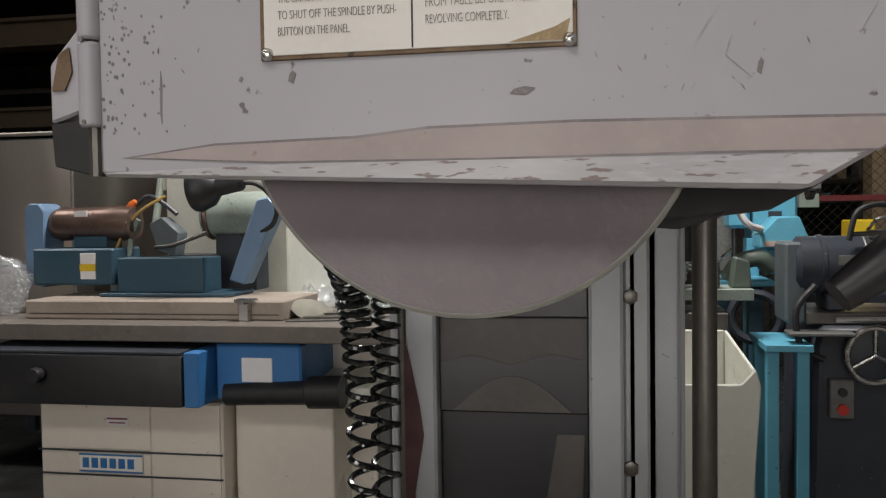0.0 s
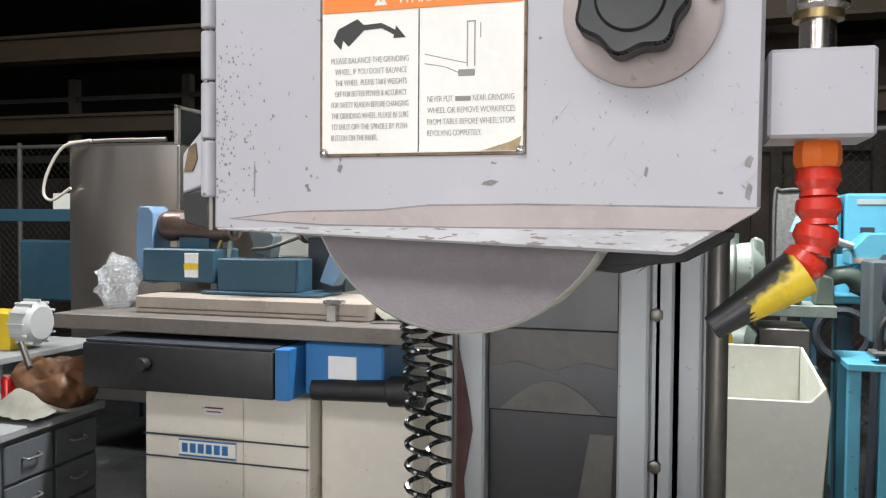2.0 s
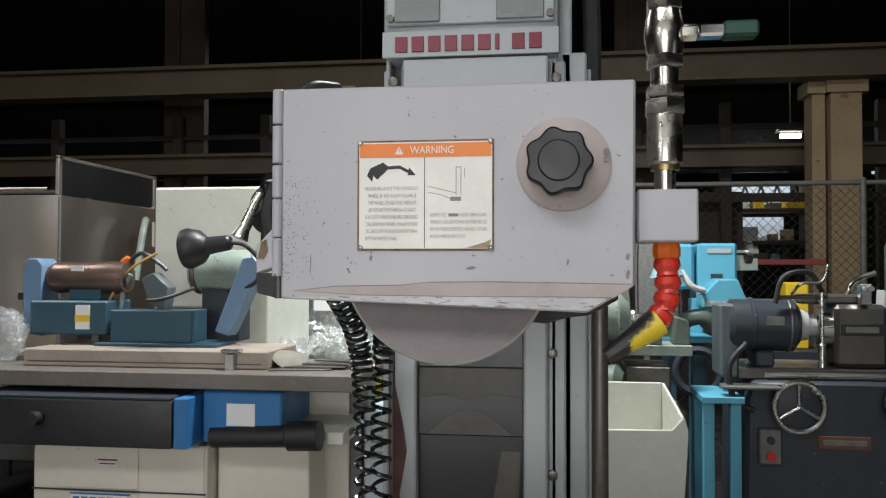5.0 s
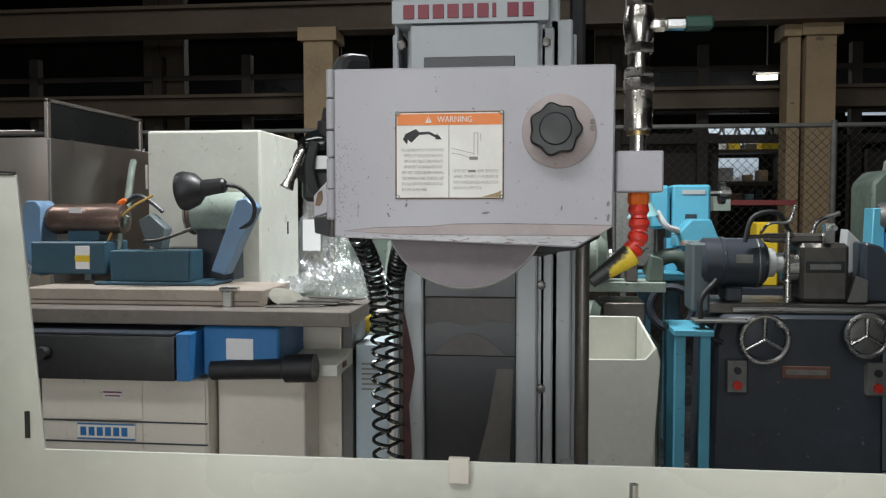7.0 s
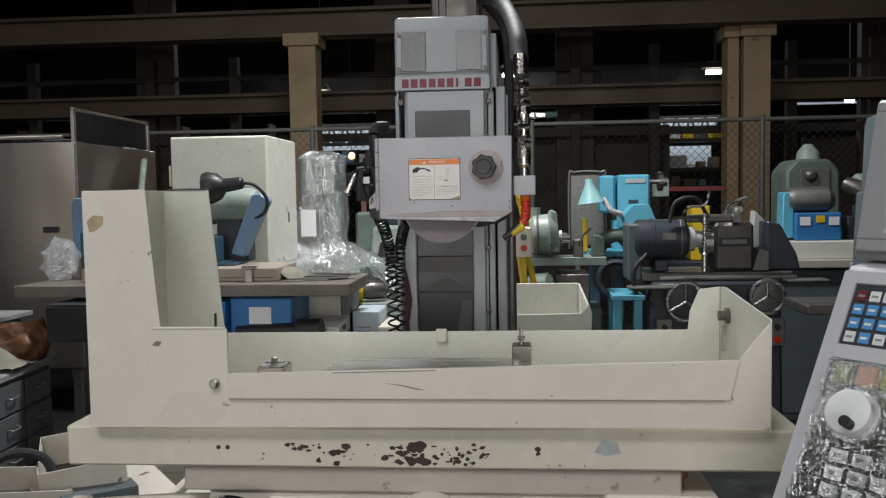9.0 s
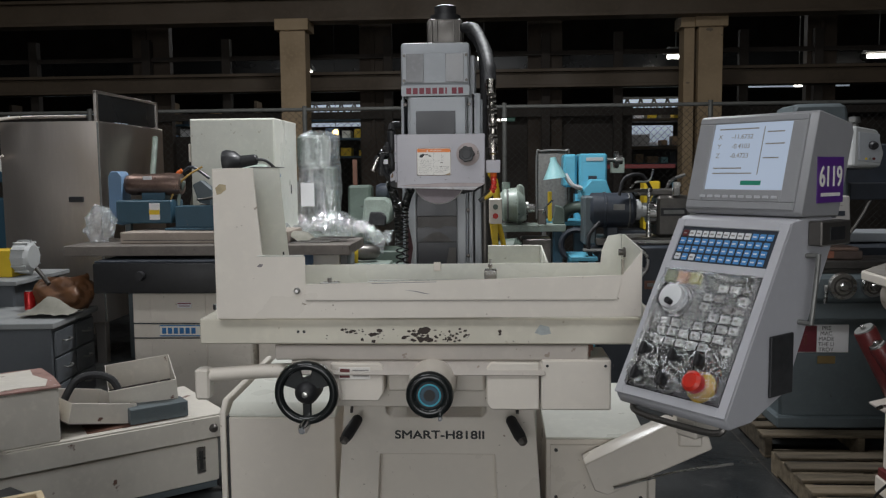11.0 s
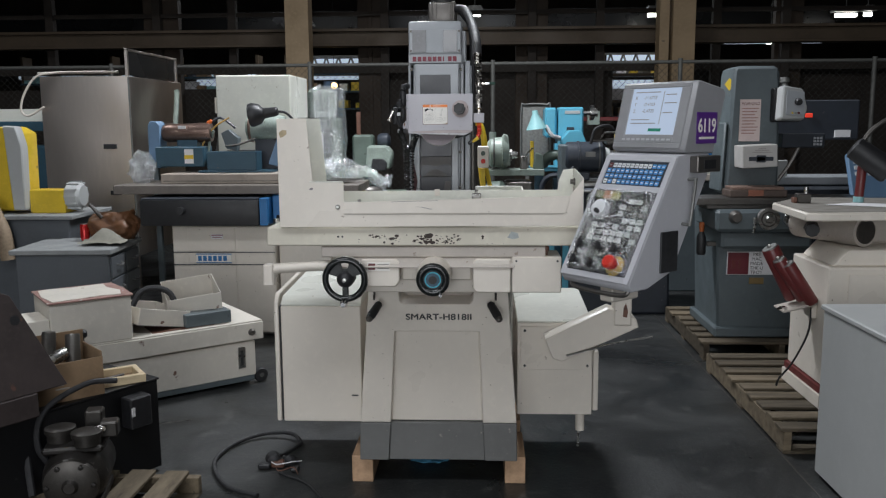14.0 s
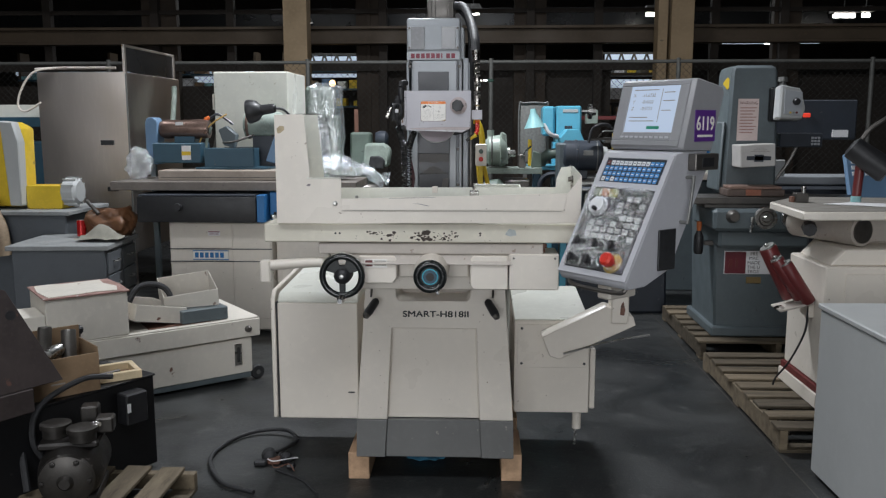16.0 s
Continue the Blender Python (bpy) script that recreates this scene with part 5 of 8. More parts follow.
PAN = pose(0, 0.0, 1.077) @ pose(0, 0, 0, slope, 0, 0)
LEN = math.hypot(0.41, 0.236)


def panel_box(*spans, bevel=0.001):
    """Blocks on the sloped panel: x across, y up the slope, z out of it."""
    return moved(box(*spans, bevel=bevel), PAN)


part("panel_rim", panel_box((0.0, 0.022, 0.0, LEN, 0, 0.006), (W - 0.022, W, 0.0, LEN, 0, 0.006), (0.022, W - 0.022, 0.0, 0.022, 0, 0.006), (0.022, W - 0.022, 0.335, 0.357, 0, 0.006), (0.022, W - 0.022, LEN - 0.02, LEN, 0, 0.006)), PENDGREY, cab)
kp = part("key_panel", panel_box((0.022, W - 0.022, 0.022, 0.335, 0, 0.0025)), FOILBLACK, cab, "black key panel under crinkled film")
kt = part("legend_keys", panel_box((0.022, W - 0.022, 0.357, LEN - 0.02, 0, 0.002)), NAVY, cab)
for r in range(4):
    for c in range(13 if r == 0 else 12):
        x0 = 0.028 + c * (0.0195 if r == 0 else 0.021)
        y0 = 0.362 + (3 - r) * 0.0215
        mat = RED if (r == 0 and c == 0) else (KEYWHITE if r == 0 and c < 10 else KEYBLUE)
        if r == 3 and c in (0, 2):
            mat = KEYWHITE
        kl = part("key", panel_box((x0, x0 + 0.0155, y0, y0 + 0.0165, 0.002, 0.0045)), mat, kt)
        part("legend", panel_box((x0 + 0.003, x0 + 0.0125, y0 + 0.006, y0 + 0.0095, 0.0046, 0.0049), bevel=0), WHITEP if mat is KEYBLUE else INKGREY, kl)
for i, mat in enumerate((material("green_button", (0.20, 0.24, 0.03), 0.35), material("amber_button", (0.55, 0.22, 0.03), 0.35), material("yellow_button", (0.45, 0.40, 0.04), 0.35))):
    part("square_button", panel_box((0.032 + i * 0.036, 0.060 + i * 0.036, 0.298, 0.326, 0.0025, 0.016)), mat, kp)
jw = part("jog_base", moved(lathe((0.082, 0.252, 0.0025), (0.082, 0.252, 0.010), [(0, 0.043), (0.6, 0.043), (1, 0.041)], 36), PAN.copy()), BLACKP, kp, "black graduated ring")
part("jog_wheel", moved(lathe((0.080, 0.254, 0.010), (0.080, 0.254, 0.034), [(0, 0.036), (0.3, 0.036), (0.35, 0.032), (0.9, 0.031), (1, 0.027)], 32), PAN.copy()), KEYWHITE, jw, "white jog dial")
part("jog_grip", moved(lathe((0.090, 0.236, 0.03), (0.090, 0.236, 0.050), [(0, 0.007), (1, 0.008)], 12), PAN.copy()), BLACKP, jw)
rnd = random.Random(3)
for r in range(7):
    for c in range(8):
        x0, y0 = 0.030 + c * 0.0315, 0.140 + r * 0.0245
        if (c < 4 and r > 2) or (c < 1) or (c == 4 and r > 5):
            continue
        if rnd.random() < 0.9:
            key = part("key", panel_box((x0, x0 + 0.022, y0, y0 + 0.017, 0.0025, 0.010)), KEYWHITE if rnd.random() < 0.85 else DARKSTEEL, kp)
            part("key_legend", panel_box((x0 + 0.006, x0 + 0.015, y0 + 0.005, y0 + 0.011, 0.0102, 0.0106), bevel=0), INKGREY, key)
for x0, y0 in ((0.062, 0.112), (0.146, 0.110), (0.218, 0.110), (0.062, 0.050), (0.140, 0.048)):
    kn = part("selector_knob", moved(together(lathe((x0, y0, 0.0025), (x0, y0, 0.030), [(0, 0.020), (0.4, 0.018), (0.5, 0.014), (1, 0.012)], 18), box((x0 - 0.005, x0 + 0.005, y0 - 0.016, y0 + 0.016, 0.030, 0.046))), PAN.copy()), BLACKP, kp)
    part("knob_ring", moved(ring((x0, y0, 0.006), (0, 0, 1), 0.023, 0.003, 24, 6), PAN.copy()), GALV, kn)
es = part("emergency_stop", moved(lathe((0.228, 0.058, 0.0025), (0.228, 0.058, 0.008), [(0, 0.036), (1, 0.035)], 32), PAN.copy()), material("stop_yellow", (0.75, 0.5, 0.03), 0.4), kp, "yellow ring with a red stop button")
part("stop_button", moved(lathe((0.228, 0.058, 0.008), (0.228, 0.058, 0.052), [(0, 0.014), (0.4, 0.014), (0.45, 0.024), (0.85, 0.024), (1, 0.017)], 28), PAN.copy()), REDP, es, "red mushroom button")
film = bmesh.new()
rnd = random.Random(8)
nx, ny = 64, 76


def crinkle(i, j):
    """Height of the film over the panel: slack folds with sharp creases."""
    u, v = i / nx, j / ny
    fold = 0.0175 + 0.009 * noise.noise(Vector((u * 6, v * 11, 2.0)))
    for k, (fu, fv, amp) in enumerate(((7, 12, 0.0065), (15, 10, 0.0040), (24, 34, 0.0022))):
        fold += amp * (1 - abs(noise.noise(Vector((u * fu + 0.6 * v * fv, v * fv - 0.3 * u * fu, 5.0 + k))))) ** 5
    return fold


grid = [[film.verts.new(PAN @ Vector((0.024 + (W - 0.048) * i / nx, 0.024 + 0.308 * j / ny, crinkle(i, j) if 0 < i < nx and 0 < j < ny else 0.005))) for i in range(nx + 1)] for j in range(ny + 1)]
for j in range(ny):
    for i in range(nx):
        film.faces.new((grid[j][i], grid[j][i + 1], grid[j + 1][i + 1], grid[j + 1][i]))
part("plastic_film", film, FILM, kp, "crinkled clear film")
mon_outline = [(0.262, 1.512), (0.272, 1.502), (0.425, 1.498), (0.485, 1.700), (0.475, 1.722), (0.335, 1.748), (0.325, 1.744)]
mo = part("monitor_housing", prism(mon_outline, W + 0.012, "x", -0.006, 0.004), PENDDARK, cp, "grey monitor housing")
mslope = math.degrees(math.atan2(1.744 - 1.512, 0.325 - 0.262))
MON = pose(0, 0.262, 1.512) @ pose(0, 0, 0, mslope, 0, 0)
ML = math.hypot(0.232, 0.063)
part("bezel", moved(box((0.0, 0.297, 0.004, 0.022, 0, 0.008), (0.0, 0.297, ML - 0.02, ML - 0.004, 0, 0.008), (0.0, 0.045, 0.022, ML - 0.02, 0, 0.008), (0.26, 0.297, 0.022, ML - 0.02, 0, 0.008), (0.045, 0.26, 0.022, 0.052, 0, 0.008), bevel=0.002), MON.copy()), PENDDARK, mo)
sc = part("screen", moved(box((0.045, 0.26, 0.052, ML - 0.02, 0, 0.003), bevel=0), MON.copy()), SCREEN, mo, "lit pale blue screen with coordinates")
for i, (axis, val) in enumerate((("X", "-11.6732"), ("Y", "-0.4103"), ("Z", "-0.4723"))):
    lettering(axis, 0.017, MON @ pose(0.066, 0.186 - i * 0.024, 0.0034), INKGREY, sc, "axis_letter", depth=0.0002)
    lettering(val, 0.017, MON @ pose(0.128, 0.186 - i * 0.024, 0.0034), INKGREY, sc, "readout", depth=0.0002)
part("screen_bar", moved(box((0.06, 0.17, 0.205, 0.208, 0.003, 0.0038), (0.185, 0.187, 0.09, 0.21, 0.003, 0.0038), (0.06, 0.17, 0.092, 0.095, 0.003, 0.0038), (0.06, 0.14, 0.105, 0.108, 0.003, 0.0038), (0.195, 0.24, 0.195, 0.198, 0.003, 0.0038), (0.195, 0.245, 0.165, 0.168, 0.003, 0.0038), (0.195, 0.235, 0.13, 0.133, 0.003, 0.0038), bevel=0), MON.copy()), INKGREY, sc)
part("screen_tag", moved(box((0.145, 0.20, 0.064, 0.075, 0.003, 0.004), bevel=0), MON.copy()), material("screen_green", (0.02, 0.25, 0.16), 0.5), sc)
for i in range(10):
    part("soft_key", moved(box((0.04 + i * 0.022, 0.055 + i * 0.022, 0.030, 0.037, 0.008, 0.011), bevel=0.001), MON.copy()), PENDGREY, mo)
SIDE = Matrix(((0, 0, 1, 0), (1, 0, 0, 0), (0, 1, 0, 0), (0, 0, 0, 1)))
tg = part("stock_tag", box((W + 0.0065, W + 0.0085, 0.322, 0.437, 1.533, 1.640), bevel=0.0004), PURPLE, mo, "purple stock tag with white numbers")
lettering("6119", 0.066, Matrix.Translation((W + 0.0092, 0.3795, 1.592)) @ SIDE, WHITEP, tg, "stock_number", width=0.098, depth=0.0006, bold=0.0010)
part("stock_line", box((W + 0.0084, W + 0.0092, 0.337, 0.422, 1.548, 1.556), bevel=0), WHITEP, tg)
sp = part("side_socket", box((W + 0.001, W + 0.035, 0.30, 0.43, 1.435, 1.492), bevel=0.003), DARKSTEEL, cp, "dark cable socket box")
part("socket_mouth", box((W + 0.0352, W + 0.037, 0.335, 0.40, 1.447, 1.478), bevel=0.001), BLACKP, sp)
part("side_handle", tube([(W, 0.298, 1.412), (W + 0.026, 0.298, 1.413), (W + 0.031, 0.297, 1.404), (W + 0.031, 0.276, 1.270), (W + 0.026, 0.274, 1.260), (W, 0.272, 1.260)], 0.0055, 10), GALV, cp, "dull steel grab handle")
part("side_cover", box((W + 0.001, W + 0.008, 0.155, 0.245, 1.10, 1.24), bevel=0.002), BLACKP, cp, "black side cover")
part("bottom_rail", tube([(0.03, 0.03, 1.055), (0.05, 0.02, 1.035), (0.16, 0.02, 1.03), (0.27, 0.02, 1.035), (0.29, 0.03, 1.055)], 0.008, 8), DARKSTEEL, cp)
part("mount_tube", box((0.13, 0.19, 0.06, 0.20, 0.99, 1.075), bevel=0.006), CREAM, cp)

# ---------------------------------------------------------------- left background: tool grinder on its cabinet
kg = thing("tool_grinder", (-1.75, 2.95, 0), "blue and cream tool grinder on a cream cabinet", "tool grinder")
kc = part("cabinet", box((-2.14, -1.36, 2.66, 3.35, 0.03, 0.85), bevel=0.006), CREAM, kg, "cream cabinet with trim lines")
for b in ((-2.02, -1.66, 2.652, 2.66, 0.66, 0.845), (-2.02, -1.66, 2.652, 2.66, 0.12, 0.645), (-1.65, -1.37, 2.652, 2.66, 0.12, 0.845)):
    part("cabinet_panel", box(b), CREAM, kc)
part("trim_line", box((-2.14, -1.36, 2.646, 2.653, 0.650, 0.656), (-2.14, -1.36, 2.646, 2.653, 0.555, 0.561), bevel=0), NAVY, kc)
nb = part("name_plate", box((-1.96, -1.69, 2.642, 2.649, 0.57, 0.645), bevel=0.001), WHITEP, kc, "white plate with blue bars")
part("bar", box((-1.96, -1.69, 2.640, 2.643, 0.637, 0.644), (-1.96, -1.69, 2.640, 2.643, 0.571, 0.578), *[(-1.945 + i * 0.0385, -1.945 + i * 0.0385 + 0.027, 2.640, 2.643, 0.588, 0.627) for i in range(6)], bevel=0), BLUEB, nb)
part("small_label", box((-1.84, -1.75, 2.647, 2.652, 0.755, 0.79), bevel=0), PAPER, kc)
part("label_line", box((-1.838, -1.752, 2.645, 2.648, 0.78, 0.787), (-1.83, -1.76, 2.645, 2.648, 0.765, 0.770), bevel=0), MAROON, kc)
part("side_cabinet", box((-1.35, -0.95, 2.75, 3.4, 0.03, 0.86), bevel=0.006), CREAM, kg)
part("cabinet_foot", box((-2.1, -1.4, 2.72, 3.3, 0, 0.03), (-1.3, -1.0, 2.8, 3.35, 0, 0.03)), PLINTH, kg)
part("coolant_trough", prism([(2.7, 0.862), (3.3, 0.862), (3.3, 0.965), (2.7, 0.915)], 0.66, "x", -1.45, 0.004), CREAM_IN, kg)
part("bed_pedestal", box((-1.10, -0.84, 2.98, 3.32, 0.03, 1.098), bevel=0.006), CREAM, kg, "cream pedestal under the bed")
part("pedestal_edge", box((-0.838, -0.79, 3.0, 3.30, 0.03, 1.095), bevel=0.003), PLINTH, kg)
part("trough_latch", box((-0.79, -0.785, 2.80, 2.86, 0.885, 0.91), bevel=0), RED, kg)
bd = part("black_drawer", box((-2.30, -1.42, 2.46, 2.95, 0.875, 1.065), bevel=0.012, seg=2), BLACKP, kg, "black slide cover with a blue end")
part("drawer_top", box((-2.29, -1.43, 2.47, 2.94, 1.0655, 1.078)), NAVY, bd)
part("blue_end", box((-1.418, -1.36, 2.47, 2.95, 0.876, 1.075)), BLUEB, bd)
part("drawer_knob", lathe((-1.985, 2.46, 0.99), (-1.985, 2.41, 0.99), [(0, 0.022), (0.5, 0.03), (1, 0.026)], 16), BLACKP, bd)
part("blue_saddle", box((-1.355, -1.02, 2.60, 3.0, 0.88, 1.09), bevel=0.008), BLUEB, kg, "bright blue saddle")
part("white_label", box((-1.25, -1.13, 2.594, 2.60, 0.95, 1.04), bevel=0.001), PAPER, kg)
part("dark_shaft", lathe((-1.32, 2.62, 0.90), (-0.86, 2.60, 0.92), [(0, 0.045), (0.7, 0.045), (0.72, 0.06), (1, 0.06)], 18), BLACKP, kg)
part("bed", box((-2.53, -0.70, 2.56, 3.15, 1.100, 1.165), bevel=0.004), BEDSTEEL, kg, "long beige ground bed")
part("upper_table", box((-2.22, -1.12, 2.70, 3.10, 1.166, 1.24), bevel=0.005), material("tan_cast_table", (0.38, 0.32, 0.27), 0.55, grain=0.2, scale=6, spots=0.15, spot_colour=(0.2, 0.17, 0.14), spot_scale=20), kg)
part("table_clamp", box((-1.29, -1.25, 2.665, 2.70, 1.13, 1.235), (-1.31, -1.23, 2.67, 2.72, 1.235, 1.25)), STEEL, kg)
part("bed_rag", lathe((-1.05, 2.85, 1.165), (-1.02, 2.85, 1.22), [(0, 0.12), (0.4, 0.10), (0.8, 0.05), (1, 0.01)], 9), RAG, kg)
vb2 = part("work_vise", box((-1.92, -1.535, 2.88, 3.05, 1.255, 1.40), bevel=0.004), BLUEP, kg, "slate-blue vise block")
part("vise_base", box((-1.98, -1.40, 2.84, 3.08, 1.241, 1.256)), BLUEP, vb2)
hh = part("head_bracket", prism([(-2.40, 1.29), (-2.31, 1.27), (-2.30, 1.60), (-2.33, 1.635), (-2.38, 1.635), (-2.40, 1.60)], 0.14, "y", 2.95, 0.006), BLUEL, kg, "light blue head bracket")
part("head_block", box((-2.33, -1.95, 2.90, 3.12, 1.285, 1.44), bevel=0.008), BLUEP, kg, "blue head block")
part("head_label", box((-2.10, -2.03, 2.894, 2.90, 1.31, 1.42), bevel=0.001), PAPER, kg)
part("head_label_band", box((-2.10, -2.03, 2.890, 2.895, 1.345, 1.375), bevel=0), YELLOW, kg)
part("work_spindle", lathe((-2.30, 3.03, 1.545), (-1.92, 3.03, 1.545), [(0, 0.06), (0.1, 0.075), (0.3, 0.07), (0.55, 0.072), (0.8, 0.078), (1, 0.07)], 24), SPINDLE, kg, "rusty brown spindle")
part("spindle_bore", cyl((-1.919, 3.03, 1.545), (-1.915, 3.03, 1.545), 0.045), DARKSTEEL, kg)
part("spindle_foot", box((-2.18, -2.02, 2.97, 3.09, 1.44, 1.49)), BLUEP, kg)
part("wheel_motor", lathe((-1.70, 3.25, 1.575), (-1.37, 3.25, 1.575), [(0, 0.06), (0.05, 0.10), (0.85, 0.105), (0.95, 0.09), (1, 0.05)], 28), GREENL, kg, "grey-green electric motor")
part("motor_mount", box((-1.62, -1.43, 3.18, 3.32, 1.24, 1.49)), NAVY, kg)
part("motor_side", box((-1.86, -1.50, 3.2, 3.34, 1.24, 1.40)), DARKSTEEL, kg)
part("blue_bracket", prism([(-1.47, 1.30), (-1.40, 1.28), (-1.245, 1.60), (-1.29, 1.645), (-1.34, 1.635)], 0.10, "y", 2.98, 0.006), BLUEL, kg, "tilted light blue bracket")
part("blue_cradle", prism([(-1.80, 1.42), (-1.72, 1.40), (-1.70, 1.50), (-1.78, 1.57), (-1.84, 1.54)], 0.08, "y", 3.0, 0.005), SLATE, kg)
part("clear_pipe", tube([(-1.95, 3.02, 1.40), (-1.93, 3.02, 1.50), (-1.90, 3.02, 1.56)], 0.012, 8), GREENL, kg)
part("tan_hose", tube([(-2.01, 3.0, 1.40), (-1.95, 3.0, 1.52), (-1.87, 3.0, 1.60), (-1.78, 3.04, 1.66)], 0.007, 8), material("tan_rubber", (0.45, 0.28, 0.08), 0.5), kg)
part("blue_hose", tube([(-1.93, 3.05, 1.62), (-1.86, 3.05, 1.66), (-1.79, 3.06, 1.62), (-1.74, 3.06, 1.58)], 0.010, 8), NAVY, kg)
part("orange_tip", lathe((-1.96, 3.04, 1.60), (-1.92, 3.04, 1.64), [(0, 0.015), (0.5, 0.02), (1, 0.012)], 10), ORANGEP, kg)
part("diamond_arm", tube([(-1.80, 2.98, 1.44), (-1.70, 2.95, 1.45), (-1.55, 2.95, 1.50)], 0.009, 8), DARKSTEEL, kg)
part("spindle_label", box((-2.16, -2.10, 2.952, 2.957, 1.575, 1.60), bevel=0), PAPER, kg)
part("motor_band", ring((-1.66, 3.25, 1.575), (1, 0, 0), 0.101, 0.012, 28, 8), SPINDLE, kg, "rusty end bell")
part("base_slot", box((-2.2, -1.14, 2.696, 2.70, 1.185, 1.19), bevel=0), DARKSTEEL, kg)
part("tool_scrap", together(*[moved(box((-0.13, 0.13, -0.03, 0.03, 0, 0.006)), Matrix.Translation((-0.98 + 0.05 * k, 2.72 + 0.05 * k, 1.166 + 0.007 * k)) @ pose(0, 0, 0, 0, 0, 14 - 9 * k)) for k in range(4)]), DARKSTEEL, kg, "flat dark scraps on the bed")
wl = thing("work_lamp", (-1.25, 3.0, 1.6), "black bell-shaped work lamp on a bent neck", "lamp")
part("shade", lathe((-1.575, 2.9, 1.675), (-1.36, 2.9, 1.705), [(0, 0.088), (0.1, 0.092), (0.35, 0.075), (0.5, 0.04), (0.95, 0.034), (1, 0.025)], 28), BLACKP, wl)
part("neck", tube([(-1.36, 2.9, 1.705), (-1.30, 2.92, 1.69), (-1.245, 2.95, 1.62), (-1.26, 2.97, 1.54), (-1.33, 2.99, 1.50), (-1.42, 3.0, 1.49)], 0.010, 8), RUBBER, wl)
bag = bmesh.new()
bmesh.ops.create_icosphere(bag, subdivisions=5, radius=1)
for v in bag.verts:
    n = noise.noise(v.co * 2.3) * 0.30 + abs(noise.noise(v.co * 4)) * 0.40 - abs(noise.noise(v.co * 9)) * 0.22
    v.co = Vector((v.co.x * 0.09, v.co.y * 0.08, v.co.z * 0.12)) * (1 + n)
solid("plastic_bag", moved(bag, Matrix.Translation((-2.42, 2.85, 1.275))), WRAP, "crumpled clear plastic bag on the bed", "plastic bag")

# stainless enclosure
ss = thing("stainless_enclosure", (-3.5, 5.1, 0), "tall brushed stainless steel enclosure with an open flap", "enclosure")
part("body", box((-3.95, -3.10, 4.34, 5.75, 0.35, 2.062), bevel=0.008), STAINLESS, ss)
skin = bmesh.new()
bmesh.ops.create_grid(skin, x_segments=24, y_segments=40, size=0.5)
for v in skin.verts:
    u, h = v.co.x * 2, v.co.y + 0.5
    bow = 0.030 * (1 - u * u) * (0.25 + 0.75 * max(0.0, (h - 0.72) / 0.28) ** 1.5 * (1.6 - max(0.0, (h - 0.72) / 0.28)))
    v.co = Vector((-3.525 + 0.425 * u, 4.336 - bow - 0.004 * math.sin(5 * h + 2 * u), 0.36 + 1.70 * h))
part("front_skin", skin, STAINLESS, ss, "bowed brushed steel front sheet")
part("leg", box((-3.92, -3.84, 4.34, 4.42, 0, 0.35)), STAINLESS, ss)
part("leg", box((-3.2, -3.12, 4.34, 4.42, 0, 0.35)), STAINLESS, ss)
part("leg", box((-3.92, -3.84, 5.63, 5.71, 0, 0.35)), STAINLESS, ss)
part("leg", box((-3.2, -3.12, 5.63, 5.71, 0, 0.35)), STAINLESS, ss)
part("corner_seam", box((-3.112, -3.096, 4.330, 4.338, 0.36, 2.05)), GALV, ss)
part("slot", box((-3.37, -3.25, 4.312, 4.34, 1.385, 1.43), bevel=0), BLACKP, ss)
part("slot", box((-3.33, -3.23, 4.312, 4.34, 0.95, 0.99), bevel=0), BLACKP, ss)
part("flap_frame", together(box((-3.125, -3.10, 4.32, 4.36, 2.06, 2.31), (-3.125, -3.10, 5.6, 5.64, 2.06, 2.31), (-3.125, -3.10, 4.32, 5.64, 2.29, 2.315))), STAINLESS, ss)
part("flap_glass", box((-3.115, -3.110, 4.36, 5.6, 2.07, 2.29), bevel=0), GLASSDARK, ss)
part("top_rail", tube([(-3.97, 4.35, 2.09), (-3.7, 4.35, 2.10), (-3.2, 4.35, 2.10)], 0.014, 8), STAINLESS, ss)
part("white_hose", tube([(-3.9, 4.28, 1.78), (-4.05, 4.28, 1.70), (-4.12, 4.28, 1.75), (-4.08, 4.28, 1.90), (-3.95, 4.28, 2.06), (-3.75, 4.3, 2.10)], 0.010, 8), CREAM, ss)
part("side_drain", tube([(-2.96, 5.2, 1.95), (-2.93, 5.1, 1.85), (-2.93, 5.0, 1.5)], 0.026, 10), GREENL, ss)
bk = thing("cluttered_bench", (-2.7, 4.9, 0), "steel bench with blue and dark parts", "bench")
part("bench_top", box((-3.05, -2.15, 4.5, 5.2, 1.22, 1.26)), SLATE, bk)
for x0 in (-3.0, -2.2):
    part("bench_leg", box((x0, x0 + 0.05, 4.55, 4.6, 0, 1.22)), SLATE, bk)
part("bench_bin", box((-2.95, -2.6, 4.6, 4.9, 0.75, 1.05), bevel=0.01), NAVY, bk)
part("bench_shelf", box((-3.02, -2.15, 4.5, 5.1, 0.7, 0.74)), SLATE, bk)
bh = thing("blue_rack", (-4.5, 5.4, 0), "blue rack with dark bins", "rack")
part("rack_top", box((-5.6, -4.05, 5.2, 5.8, 1.55, 1.65)), BLUEP, bh)
part("rack_bin", box((-5.2, -4.2, 5.2, 5.6, 0.9, 1.4), bevel=0.02), BLUEP, bh)
part("rack_leg", box((-4.15, -4.08, 5.25, 5.3, 0, 1.55)), NAVY, bh)
part("rack_leg", box((-5.55, -5.48, 5.25, 5.3, 0, 1.55)), NAVY, bh)
